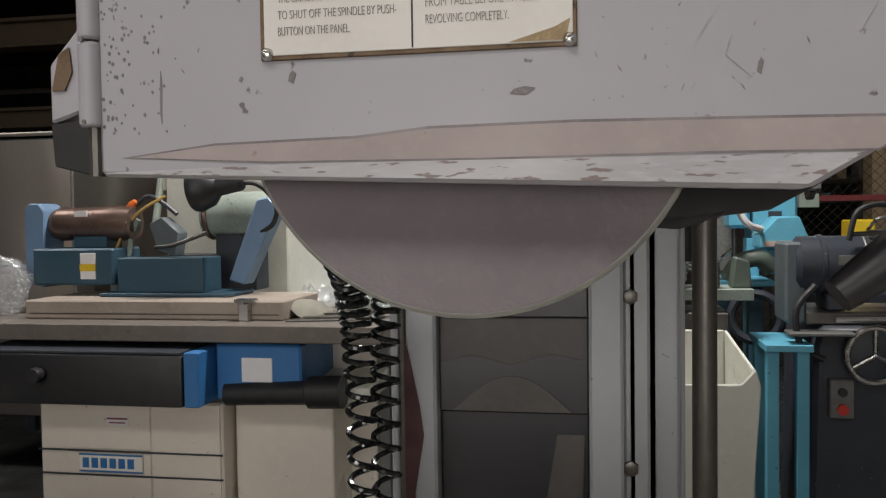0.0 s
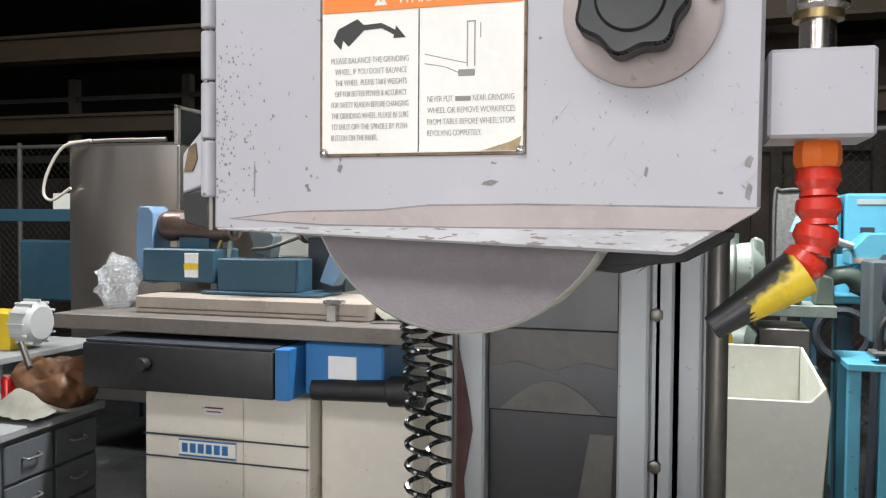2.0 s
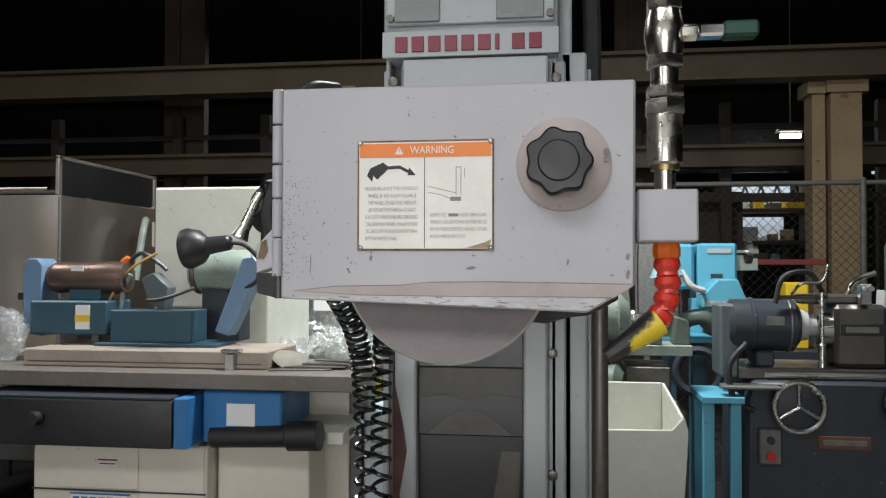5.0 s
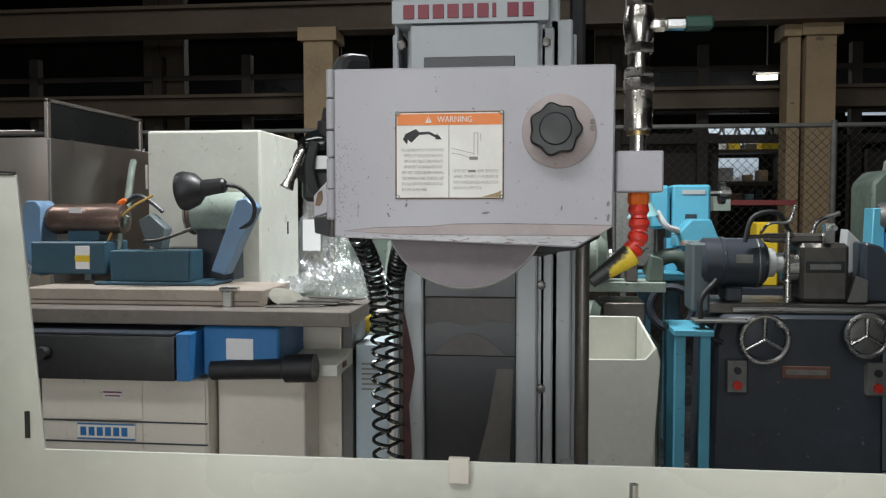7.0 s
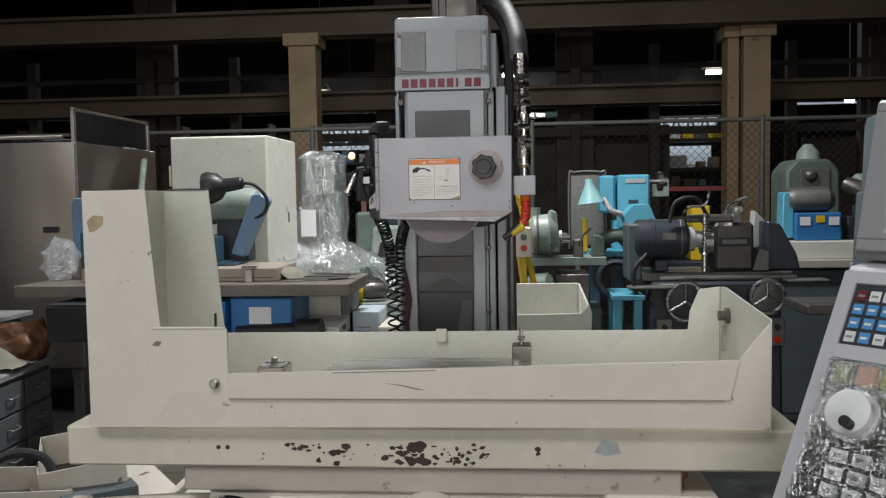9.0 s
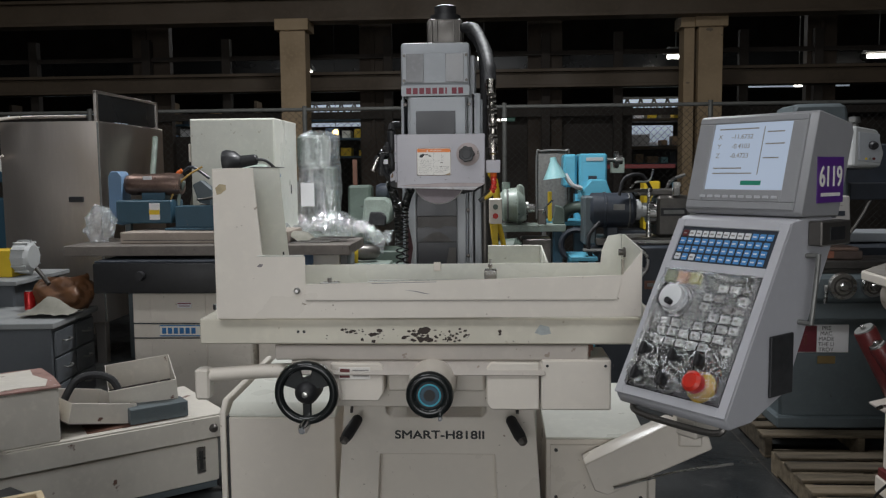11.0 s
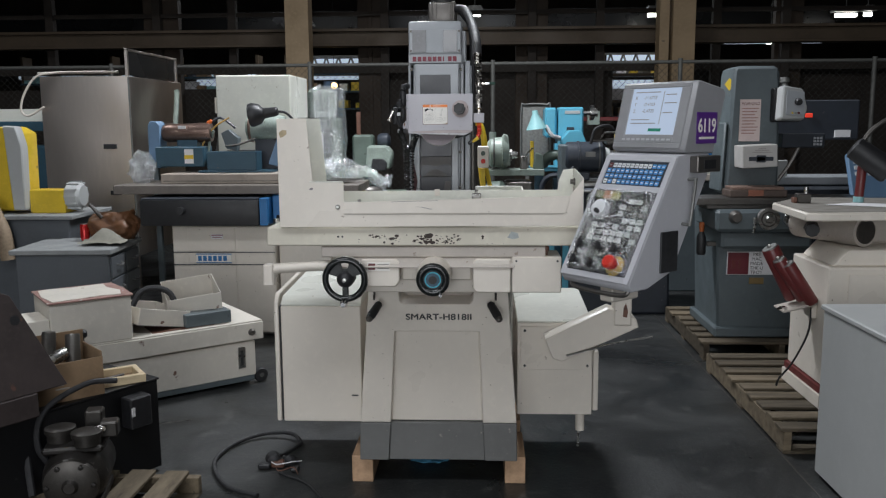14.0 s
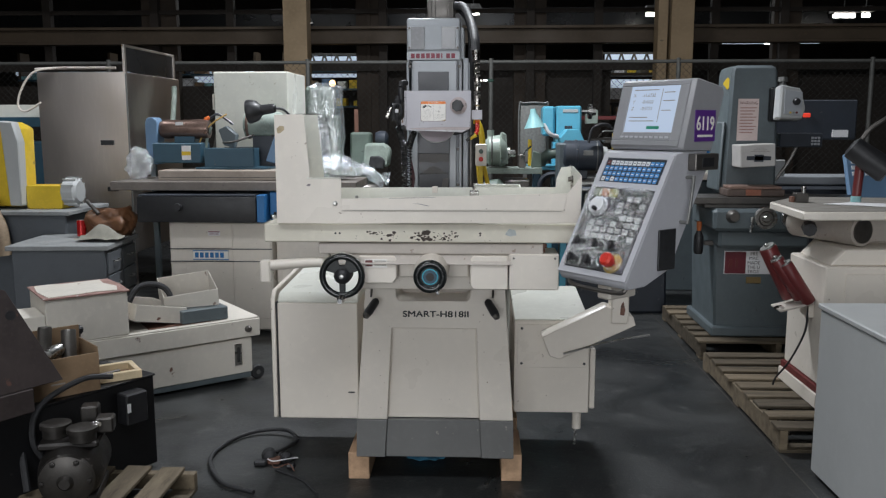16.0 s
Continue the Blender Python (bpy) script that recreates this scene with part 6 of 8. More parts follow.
part("rack_box", box((-4.9, -4.3, 5.25, 5.6, 1.65, 1.78)), CREAM_IN, bh)

# tall cream electrical cabinet
tc = thing("electrical_cabinet", (-1.69, 3.8, 0), "tall cream electrical cabinet with a hinged door", "cabinet")
part("body", box((-2.005, -1.383, 3.46, 4.15, 0, 2.01), bevel=0.006), CREAM_IN, tc)
part("door", box((-1.998, -1.39, 3.452, 3.46, 0.03, 2.0), bevel=0.002), CREAM_IN, tc)
part("hinge", box((-2.02, -2.005, 3.455, 3.48, 1.70, 1.83)), CREAM, tc)
part("hinge", box((-2.02, -2.005, 3.455, 3.48, 0.4, 0.53)), CREAM, tc)
part("vent_slot", box((-1.3835, -1.379, 3.92, 3.94, 1.45, 1.52), bevel=0), INK, tc)
part("wall_conduit", tube([(-2.03, 3.6, 1.5), (-2.06, 3.6, 1.3), (-2.05, 3.6, 0.9)], 0.02, 8), GALV, tc)

# wrapped machine and the things beside it
wm = thing("wrapped_machine", (-1.24, 4.5, 0), "small machine wrapped in clear plastic on a pale bench", "machine")
part("machine_head", box((-1.44, -1.20, 4.40, 4.62, 1.64, 1.93), bevel=0.03), GREENL, wm)
part("machine_post", box((-1.23, -1.13, 4.45, 4.60, 0.98, 1.66), bevel=0.02), GREENL, wm)
part("machine_foot", box((-1.42, -1.0, 4.35, 4.75, 0.981, 1.10), bevel=0.02), GREENL, wm)
part("bench", box((-1.6, -0.85, 4.2, 4.9, 0.0, 0.98), bevel=0.01), CREAM_IN, wm)
wrap = bmesh.new()
bmesh.ops.create_grid(wrap, x_segments=110, y_segments=90, size=0.5)
for v in wrap.verts:
    a = (v.co.x + 0.5) * 2 * math.pi
    h = v.co.y + 0.5
    ca, sa = math.cos(a), math.sin(a)
    z = 0.90 + 1.06 * h
    low, mid = min(1, max(0, (z - 1.16) / 0.12)), min(1, max(0, (z - 1.46) / 0.10))
    mx = -1.17 - 0.13 * low + 0.035 * mid
    half = (0.31 - 0.11 * low - 0.045 * mid) * (1 - 0.9 * max(0, h - 0.965) * 20)
    q = (abs(ca) ** 5 + abs(sa) ** 5) ** -0.2
    q *= 1 + 0.12 * noise.noise(Vector((ca * 2.4, sa * 2.4, h * 4))) + 0.10 * abs(noise.noise(Vector((ca * 5, sa * 5 + h * 7, h * 4)))) - 0.07 * abs(noise.noise(Vector((ca * 13, sa * 13 - h * 16, h * 9))))
    v.co = Vector((mx + half * q * ca, 4.51 + (0.6 * half + 0.05) * q * sa, z + 0.02 * noise.noise(Vector((ca * 4, sa * 4, 7)))))
part("plastic_wrap", wrap, WRAP, wm, "crumpled clear stretch wrap")
sheet = bmesh.new()
bmesh.ops.create_grid(sheet, x_segments=90, y_segments=60, size=0.5)
for v in sheet.verts:
    x, y = v.co.x, v.co.y
    v.co = Vector((-1.10 + x * 0.95, 3.95 + y * 0.7, 1.19 + 0.12 * noise.noise(Vector((x * 5, y * 5, 9))) + 0.07 * abs(noise.noise(Vector((x * 12, y * 9, 4)))) + 0.03 * abs(noise.noise(Vector((x * 31, y * 26, 1)))) - 0.22 * abs(x)))
part("plastic_sheet", sheet, WRAP, wm, "loose clear plastic sheet")
part("paper_note", box((-1.36, -1.25, 4.165, 4.17, 1.34, 1.53), bevel=0), PAPER, wm, "white paper note")
ctr = thing("green_bench_machine", (-0.75, 4.7, 0), "old green bench machine with a round motor", "machine")
part("frame", box((-1.05, -0.85, 4.6, 4.8, 0.9, 1.5), bevel=0.02), GREEN, ctr)
part("motor", lathe((-0.80, 4.62, 1.44), (-0.68, 4.62, 1.44), [(0, 0.06), (0.3, 0.075), (0.8, 0.075), (1, 0.04)], 20), NAVY, ctr)
part("stand", box((-1.05, -0.55, 4.4, 4.9, 0, 0.95), bevel=0.01), GREEN, ctr)
part("pale_hood", prism([(-0.90, 1.18), (-0.66, 1.18), (-0.64, 1.34), (-0.70, 1.40), (-0.88, 1.40)], 0.2, "y", 4.4, 0.02), GREENL, ctr)
part("dark_mouth", prism([(-0.85, 1.16), (-0.70, 1.16), (-0.69, 1.24), (-0.73, 1.28), (-0.83, 1.28)], 0.02, "y", 4.385, 0.01), RUBBER, ctr)
part("orange_plate", box((-1.02, -0.98, 4.7, 4.72, 1.45, 1.72)), REDBROWN, ctr)
bgm = thing("bench_grinder", (-0.72, 3.6, 0.9), "small bench grinder with a yellow wheel guard", "bench grinder")
part("yellow_wheel", lathe((-0.86, 3.42, 1.03), (-0.80, 3.44, 1.03), [(0, 0.075), (0.2, 0.085), (1, 0.085)], 20), YELLOW, bgm)
part("body", lathe((-0.80, 3.44, 1.03), (-0.64, 3.5, 1.03), [(0, 0.05), (0.3, 0.06), (0.8, 0.055), (1, 0.03)], 18), DARKSTEEL, bgm)
part("foot", box((-0.85, -0.55, 3.36, 3.56, 0.9, 0.96)), GREENL, bgm)
pt = thing("pale_work_table", (-0.7, 3.65, 0), "pale green work table", "table")
part("top", box((-1.05, -0.2, 3.35, 3.95, 0.86, 0.9)), GREENL, pt)
for x0, y0 in ((-1.0, 3.4), (-0.27, 3.4), (-1.0, 3.87), (-0.27, 3.87)):
    part("leg", box((x0, x0 + 0.05, y0, y0 + 0.05, 0, 0.86)), GREENL, pt)

vc = thing("slotted_case", (-0.70, 3.2, 0), "pale blue-grey equipment case with vent slots", "case")
part("body", box((-0.78, -0.62, 3.02, 3.30, 0.0, 0.96), bevel=0.008), BLUEPALE, vc)
for k in range(6):
    part("vent_slot", box((-0.75, -0.67, 3.016, 3.021, 0.86 - 0.024 * k, 0.869 - 0.024 * k), bevel=0), INKGREY, vc)
lbx = thing("low_cream_box", (-0.4, 3.1, 0), "low cream sheet metal box", "box")
part("body", box((-0.605, -0.26, 2.92, 3.28, 0.0, 0.86), bevel=0.008), CREAM, lbx)
part("lid", box((-0.612, -0.253, 2.913, 3.287, 0.861, 0.885), bevel=0.004), CREAM, lbx)

# ---------------------------------------------------------------- left: drawer cabinet, yellow machine
dc = thing("drawer_cabinet", pose(-2.40, 2.12, 0, 0, 0, 4), "grey steel drawer cabinet with a dusty top", "cabinet")
part("carcass", box((-0.64, 0.0, 0.0, 0.60, 0.04, 0.72), bevel=0.005), CABGREY, dc)
part("worktop", box((-0.67, 0.03, -0.03, 0.63, 0.721, 0.755), bevel=0.004), TOPGREY, dc, "dusty grey top")
part("plinth", box((-0.61, -0.03, 0.03, 0.57, 0, 0.04)), PLINTH, dc)
for c, (y0, y1) in enumerate(((0.02, 0.29), (0.31, 0.58))):
    for r in range(4):
        z0 = 0.06 + r * 0.162
        d = part("drawer", box((0.002, 0.016, y0, y1, z0, z0 + 0.148), bevel=0.003), CABGREY, dc)
        part("handle", tube([(0.016, y0 + 0.09, z0 + 0.085), (0.04, y0 + 0.10, z0 + 0.08), (0.04, y1 - 0.10, z0 + 0.08), (0.016, y1 - 0.09, z0 + 0.085)], 0.006, 6), GALV, d)
can = thing("drink_can", (-2.76, 2.55, 0.757), "red drink can on the grey cabinet", "can")
part("body", lathe((-2.76, 2.55, 0.757), (-2.76, 2.55, 0.88), [(0, 0.024), (0.06, 0.033), (0.9, 0.033), (1, 0.027)], 20), REDCAN, can)
part("lid", cyl((-2.76, 2.55, 0.8795), (-2.76, 2.55, 0.8815), 0.026), STEEL, can)
lb = bmesh.new()
bmesh.ops.create_icosphere(lb, subdivisions=5, radius=1)
for v in lb.verts:
    n = 0.26 * noise.noise(v.co * 1.7) + 0.12 * abs(noise.noise(v.co * 2.9)) - 0.02 * noise.noise(v.co * 9) - (0.5 * max(0, v.co.z) ** 3 if v.co.x * v.co.x + v.co.y * v.co.y < 0.3 else 0)
    v.co = Vector((v.co.x * 0.19, v.co.y * 0.14, max(v.co.z, -0.75) * 0.13)) * (1 + n)
solid("leather_bag", moved(lb, Matrix.Translation((-2.55, 2.62, 0.856))), BROWNBAG, "crumpled brown leather bag on the cabinet", "bag")
solid("hammer_handle", cyl((-2.60, 2.50, 0.93), (-2.72, 2.58, 1.02), 0.014), DARKSTEEL, "dark tool handle in the bag", "tool handle")
rg = bmesh.new()
bmesh.ops.create_grid(rg, x_segments=14, y_segments=10, size=0.5)
for v in rg.verts:
    x, y = v.co.x, v.co.y
    v.co = Vector((-2.52 + x * 0.32, 2.36 + y * 0.22, 0.762 + 0.10 * math.exp(-10 * (x * x + y * y)) + 0.012 * (1 + noise.noise(Vector((x * 9, y * 9, 2))))))
solid("shop_rag", rg, RAG, "grey shop rag on the cabinet", "rag")

ym = thing("yellow_saw", (-3.45, 2.95, 0), "yellow and grey bench machine with a ribbed motor", "machine")
part("stand", box((-4.2, -2.95, 2.7, 3.3, 0, 0.90), bevel=0.01), CABGREY, ym)
part("bench_plate", box((-4.2, -2.90, 2.65, 3.35, 0.901, 0.93)), TOPGREY, ym)
part("yellow_frame", prism([(-3.75, 0.95), (-3.37, 0.95), (-3.36, 1.55), (-3.45, 1.60), (-3.75, 1.60)], 0.25, "y", 2.85, 0.01), YELLOW, ym)
part("grey_cover", prism([(-3.42, 0.96), (-3.33, 0.96), (-3.32, 1.45), (-3.36, 1.60), (-3.46, 1.61)], 0.10, "y", 2.78, 0.008), CABWHITE, ym)
part("yellow_base", box((-3.33, -3.05, 2.86, 3.05, 0.93, 1.11)), YELLOW, ym)
part("motor", lathe((-3.06, 2.95, 1.06), (-2.94, 2.95, 1.06), [(0, 0.09), (0.1, 0.105), (0.8, 0.105), (1, 0.08)], 24), CABWHITE, ym)
for k in range(12):
    a = 2 * math.pi * k / 12
    part("fin", moved(box((-0.05, 0.05, -0.004, 0.004, 0.103, 0.116), bevel=0), Matrix.Translation((-3.0, 2.95, 1.06)) @ pose(0, 0, 0, math.degrees(a), 0, 0)), CABWHITE, ym)
part("dust_hose", tube([(-3.56, 2.7, 1.05), (-3.50, 2.65, 0.95), (-3.42, 2.62, 0.80), (-3.40, 2.62, 0.6)], 0.055, 12), material("tan_dust_hose", (0.32, 0.24, 0.16), 0.7, grain=0.25, scale=40), ym, "tan ribbed dust hose")
part("dark_head", lathe((-3.75, 2.8, 1.70), (-3.52, 2.75, 1.62), [(0, 0.05), (0.5, 0.06), (1, 0.02)], 14), DARKSTEEL, ym)

# ---------------------------------------------------------------- left: coolant tank
ct = thing("coolant_tank", pose(-1.22, 1.50, 0, 0, 0, 38.5), "cream coolant tank with loose trays and a filter box on top", "coolant tank")
part("tank_body", box((-1.45, 0.0, 0.0, 0.62, 0.055, 0.275), bevel=0.004), TANKCREAM, ct)
part("skirt", box((-1.44, -0.01, 0.005, 0.61, 0.02, 0.056)), SLATE, ct)
part("upper_pan", box((-1.45, 0.05, -0.02, 0.64, 0.285, 0.395), bevel=0.004), TANKCREAM, ct)
part("pan_deck", box((-1.44, 0.045, -0.015, 0.635, 0.395, 0.405)), TANKCREAM, ct, "cream deck with rust and peeling paint")
part("rust_deck", prism([(-0.62, 0.02), (-0.25, 0.02), (-0.22, 0.3), (-0.6, 0.34)], 0.003, "z", 0.4055), REDBROWN, ct)
part("filter_box", box((-1.17, -0.74, -0.015, 0.40, 0.4055, 0.655), bevel=0.005), TANKCREAM, ct)
part("filter_lid", prism([(-1.18, -0.03), (-0.73, -0.03), (-0.72, 0.2), (-0.735, 0.41), (-1.18, 0.41)], 0.01, "z", 0.656, 0.002), LIDPINK, ct, "lid with peeling primer edge")
part("lid_sheet", prism([(-1.15, -0.015), (-1.00, 0.0), (-0.90, 0.02), (-0.79, 0.0), (-0.76, 0.12), (-0.80, 0.25), (-0.79, 0.38), (-0.98, 0.36), (-1.08, 0.39), (-1.15, 0.37), (-1.17, 0.18)], 0.003, "z", 0.6665), TANKCREAM, ct)
part("side_box", box((-1.38, -1.172, -0.015, 0.25, 0.4055, 0.575), bevel=0.004), TANKCREAM, ct)
part("pump_lever", cyl((-1.02, -0.09, 0.33), (-1.025, -0.09, 0.47), 0.006), DARKSTEEL, ct)
part("lever_ball", lathe((-1.025, -0.09, 0.465), (-1.025, -0.09, 0.515), [(0, 0.008), (0.25, 0.022), (0.7, 0.024), (1, 0.01)], 14), BLACKP, ct)
part("sight_glass", box((-0.115, -0.07, -0.008, 0.0, 0.11, 0.245), bevel=0.008), STEEL, ct, "oil sight glass")
part("sight_slot", box((-0.102, -0.083, -0.0095, -0.007, 0.13, 0.225), bevel=0), INK, ct)
part("pan_bolt", lathe((-0.03, -0.02, 0.335), (-0.03, -0.045, 0.335), [(0, 0.022), (0.6, 0.02), (1, 0.012)], 12), DARKSTEEL, ct)
for y0 in (0.015, 0.58):
    cw = part("caster", lathe((0.035, y0 - 0.02, 0.045), (0.035, y0 + 0.02, 0.045), [(0, 0.040), (0.2, 0.045), (0.8, 0.045), (1, 0.040)], 20), RUBBER, ct)
    part("caster_hub", cyl((0.035, y0 - 0.024, 0.045), (0.035, y0 + 0.024, 0.045), 0.014, seg=12), GALV, cw)
part("black_hose", tube([(-0.72, 0.2, 0.46), (-0.6, 0.25, 0.62), (-0.45, 0.22, 0.60), (-0.40, 0.18, 0.42)], 0.018, 8), RUBBER, ct)


def open_tray(name, m, sx, sy, sz, mat, label):
    t = 0.004
    th = thing(name, m, label, "tray", "loose trays on the tank")
    part("tray_floor", box((0, sx, 0, sy, 0, t)), SLUDGE, th, "floor of dried dark sludge")
    part("tray_side", box((0, sx, 0, t, t, sz)), mat, th)
    part("tray_side", box((0, sx, sy - t, sy, t, sz)), mat, th)
    part("tray_side", box((0, t, t, sy - t, t, sz)), mat, th)
    part("tray_side", box((sx - t, sx, t, sy - t, t, sz)), mat, th)
    return th


TANK = pose(-1.22, 1.50, 0, 0, 0, 38.5)
open_tray("sheet_tray", TANK @ pose(-0.70, 0.02, 0.465, 0, 12, 10), 0.32, 0.42, 0.10, TANKCREAM, "tilted cream sheet metal tray")
open_tray("chip_tray", TANK @ pose(-0.47, 0.17, 0.420, 12, -5, -12), 0.32, 0.32, 0.145, TANKCREAM, "cream chip tray with dried dark sludge")
solid("grey_tray", moved(box((-0.42, -0.14, 0.02, 0.14, 0.4085, 0.485), bevel=0.003), TANK), SLATE, "grey channel under the chip tray", "tray")

# ---------------------------------------------------------------- near left: black cabinet, pump, carton
PLATERUST = material("dark_scaled_steel", (0.055, 0.042, 0.040), 0.65, 0.2, grain=0.35, scale=6, spots=0.25, spot_colour=(0.12, 0.06, 0.045), spot_scale=14)
NB = pose(-1.313, 0.15, 0, 0, 0, 58)
bc = thing("black_cabinet", NB, "low black steel cabinet with a scuffed top", "cabinet")
part("body", box((-1.5, 0.0, 0.0, 0.38, 0.02, 0.44), bevel=0.004), BLACKCAB, bc)
part("top_sheet", box((-1.51, 0.006, -0.006, 0.386, 0.4405, 0.450), bevel=0.002), BLACKCAB, bc)
part("foot", box((-1.45, -1.35, 0.05, 0.33, 0, 0.02), (-0.15, -0.05, 0.05, 0.33, 0, 0.02)), BLACKP, bc)
part("relay_box", box((-0.20, -0.09, -0.075, 0.0, 0.27, 0.41), bevel=0.006), BLACKP, bc)
part("relay_label", box((-0.197, -0.18, -0.078, -0.075, 0.33, 0.37), bevel=0), PAPER, bc)
cbx = thing("cardboard_box", NB @ pose(-0.56, 0.06, 0.4505, 0, 0, -14) @ Matrix.Scale(1.12, 4), "open cardboard box of pipe pieces", "box")
for nm, b in (("flap", (0, 0.26, 0, 0.005, 0, 0.15)), ("flap", (0, 0.26, 0.21, 0.215, 0, 0.22)), ("flap", (0, 0.005, 0.005, 0.21, 0, 0.18)), ("flap", (0.255, 0.26, 0.005, 0.21, 0, 0.17)), ("bottom", (0, 0.26, 0.005, 0.21, 0.0, 0.004))):
    part(nm, box(b, bevel=0.001), CARDBOARD, cbx)
part("print", box((0.08, 0.13, -0.002, 0.0, 0.05, 0.055), (0.07, 0.11, -0.002, 0.0, 0.065, 0.08), bevel=0), INKGREY, cbx)
pp = [((0.02, 0.06, 0.12), (0.16, 0.12, 0.16), 0.024, STEEL), ((0.10, 0.15, 0.05), (0.12, 0.17, 0.24), 0.026, DARKSTEEL), ((0.18, 0.10, 0.04), (0.20, 0.15, 0.22), 0.028, DARKSTEEL), ((0.04, 0.15, 0.05), (0.20, 0.16, 0.08), 0.03, REDBROWN)]
for a, b, r, m in pp:
    o = solid("pipe_piece", moved(together(lathe(a, b, [(0, r * 0.9), (0.04, r), (0.96, r), (1, r * 0.9)], 16)), NB @ pose(-0.56, 0.06, 0.4505, 0, 0, -14) @ Matrix.Scale(1.12, 4)), m, "dark steel pipe offcut in the carton", "pipe", "pipe offcuts")
sp2 = thing("steel_plate", NB @ pose(-0.50, -0.050, 0.5515, -14, 0, 0), "rusty steel plate with a hole leaning on the carton", "steel plate")
part("plate", prism([(-0.62, 0.0), (0.03, 0.0), (-0.13, 0.40), (-0.22, 0.45), (-0.55, 0.47)], 0.012, "y", 0, 0.002), PLATERUST, sp2)
part("bolt_hole", cyl((-0.13, -0.0012, 0.30), (-0.13, 0.004, 0.30), 0.020, seg=18), BLACKP, sp2)
solid("timber_block", moved(box((-1.05, -0.60, -0.055, -0.008, 0.451, 0.549), bevel=0.004), NB), PLATERUST, "dark timber block under the steel plate", "wood block")
solid("rust_box", moved(box((-0.33, -0.16, 0.20, 0.36, 0.4505, 0.53), bevel=0.004), NB), REDBROWN, "rusty steel box on the black cabinet", "box")
wt = thing("wood_tray", NB @ pose(-0.30, 0.08, 0.4505, 0, 0, -22) @ Matrix.Scale(1.25, 4), "small shallow wooden frame tray", "tray")
for b in ((0, 0.20, 0, 0.02, 0, 0.03), (0, 0.20, 0.13, 0.15, 0, 0.03), (0, 0.02, 0.02, 0.13, 0, 0.03), (0.18, 0.20, 0.02, 0.13, 0, 0.03)):
    part("rail", box(b, bevel=0.002), material("pale_pine", (0.62, 0.50, 0.32), 0.7, grain=0.2, scale=20) if b[0] == 0 and b[3] == 0.02 else bpy.data.materials["pale_pine"], wt)
part("tray_bottom", box((0.02, 0.18, 0.02, 0.13, 0, 0.004)), CARDBOARD, wt)
part("tray_tool", cyl((0.05, 0.06, 0.012), (0.14, 0.09, 0.012), 0.007), DARKSTEEL, wt)

PU = pose(-1.44, -0.40, 0.105, 0, 0, 14) @ Matrix.Scale(1.15, 4)
pu = thing("oil_pump", PU, "grimy round oil pump with two lids and a hose", "pump")
part("housing", lathe((0, 0.16, 0.11), (0, -0.10, 0.10), [(0, 0.08), (0.1, 0.105), (0.75, 0.108), (0.9, 0.10), (1, 0.085)], 28), PUMPIRON, pu)
part("end_cover", lathe((0, -0.10, 0.10), (0, -0.125, 0.10), [(0, 0.092), (0.6, 0.088), (1, 0.06)], 28), PUMPLID, pu)
part("cover_boss", lathe((0, -0.125, 0.10), (0, -0.14, 0.10), [(0, 0.028), (1, 0.018)], 14), PUMPLID, pu)
for a in range(0, 360, 60):
    part("bolt", hexbar((0.075 * math.cos(radians(a)), -0.11, 0.10 + 0.075 * math.sin(radians(a))), (0.075 * math.cos(radians(a)), -0.128, 0.10 + 0.075 * math.sin(radians(a))), 0.009), PUMPIRON, pu)
part("flange", box((-0.10, 0.10, -0.06, 0.12, 0.19, 0.215), bevel=0.01), PUMPIRON, pu)
for x0, y0 in ((-0.055, 0.03), (0.045, -0.03)):
    part("round_lid", lathe((x0, y0, 0.215), (x0, y0, 0.262), [(0, 0.045), (0.6, 0.045), (0.62, 0.052), (0.95, 0.052), (1, 0.046)], 24), PUMPLID, pu)
part("valve_block", box((0.02, 0.08, 0.06, 0.12, 0.215, 0.30), bevel=0.006), PUMPLID, pu)
part("valve_block", box((0.08, 0.14, 0.0, 0.06, 0.22, 0.275), bevel=0.006), PUMPLID, pu)
part("valve_screw", lathe((0.07, 0.0, 0.25), (0.10, -0.02, 0.262), [(0, 0.014), (0.7, 0.014), (1, 0.008)], 12), STEEL, pu)
part("oil_hose", tube([(-0.08, 0.10, 0.05), (-0.14, 0.06, 0.18), (-0.12, 0.10, 0.30), (0.0, 0.2, 0.36), (0.10, 0.26, 0.35)], 0.011, 8), RUBBER, pu)
part("oil_hose", tube([(-0.16, 0.02, 0.02), (-0.2, 0.1, 0.25), (-0.24, 0.16, 0.38)], 0.013, 8), RUBBER, pu)
part("foot", box((-0.09, 0.09, -0.08, 0.14, 0.0, 0.03)), PUMPIRON, pu)


def pallet(name, m, length, width, boards, label, h=0.12):
    """A wooden pallet: boards across three stringers, laid along local x."""
    p = thing(name, m, label, "pallet", "wooden pallets")
    for y0 in (0.0, width / 2 - 0.02, width - 0.04):
        part("stringer", box((0, length, y0, y0 + 0.04, 0.016, h - 0.018), bevel=0.003), WOODP, p)
    step = length / boards
    for i in range(boards):
        w = step * random.Random(i * 7 + boards).uniform(0.55, 0.74)
        sk = random.Random(i * 13 + 5).uniform(-0.012, 0.012)
        part("board", box((i * step, i * step + w, -0.01 + sk, width + 0.01 + sk, h - 0.018, h), bevel=0.003), WOODP, p)
    for x0 in (0.0, length / 2 - 0.05, length - 0.1):
        part("bottom_board", box((x0, x0 + 0.1, 0, width, 0, 0.016), bevel=0.002), WOODP, p)
    return p


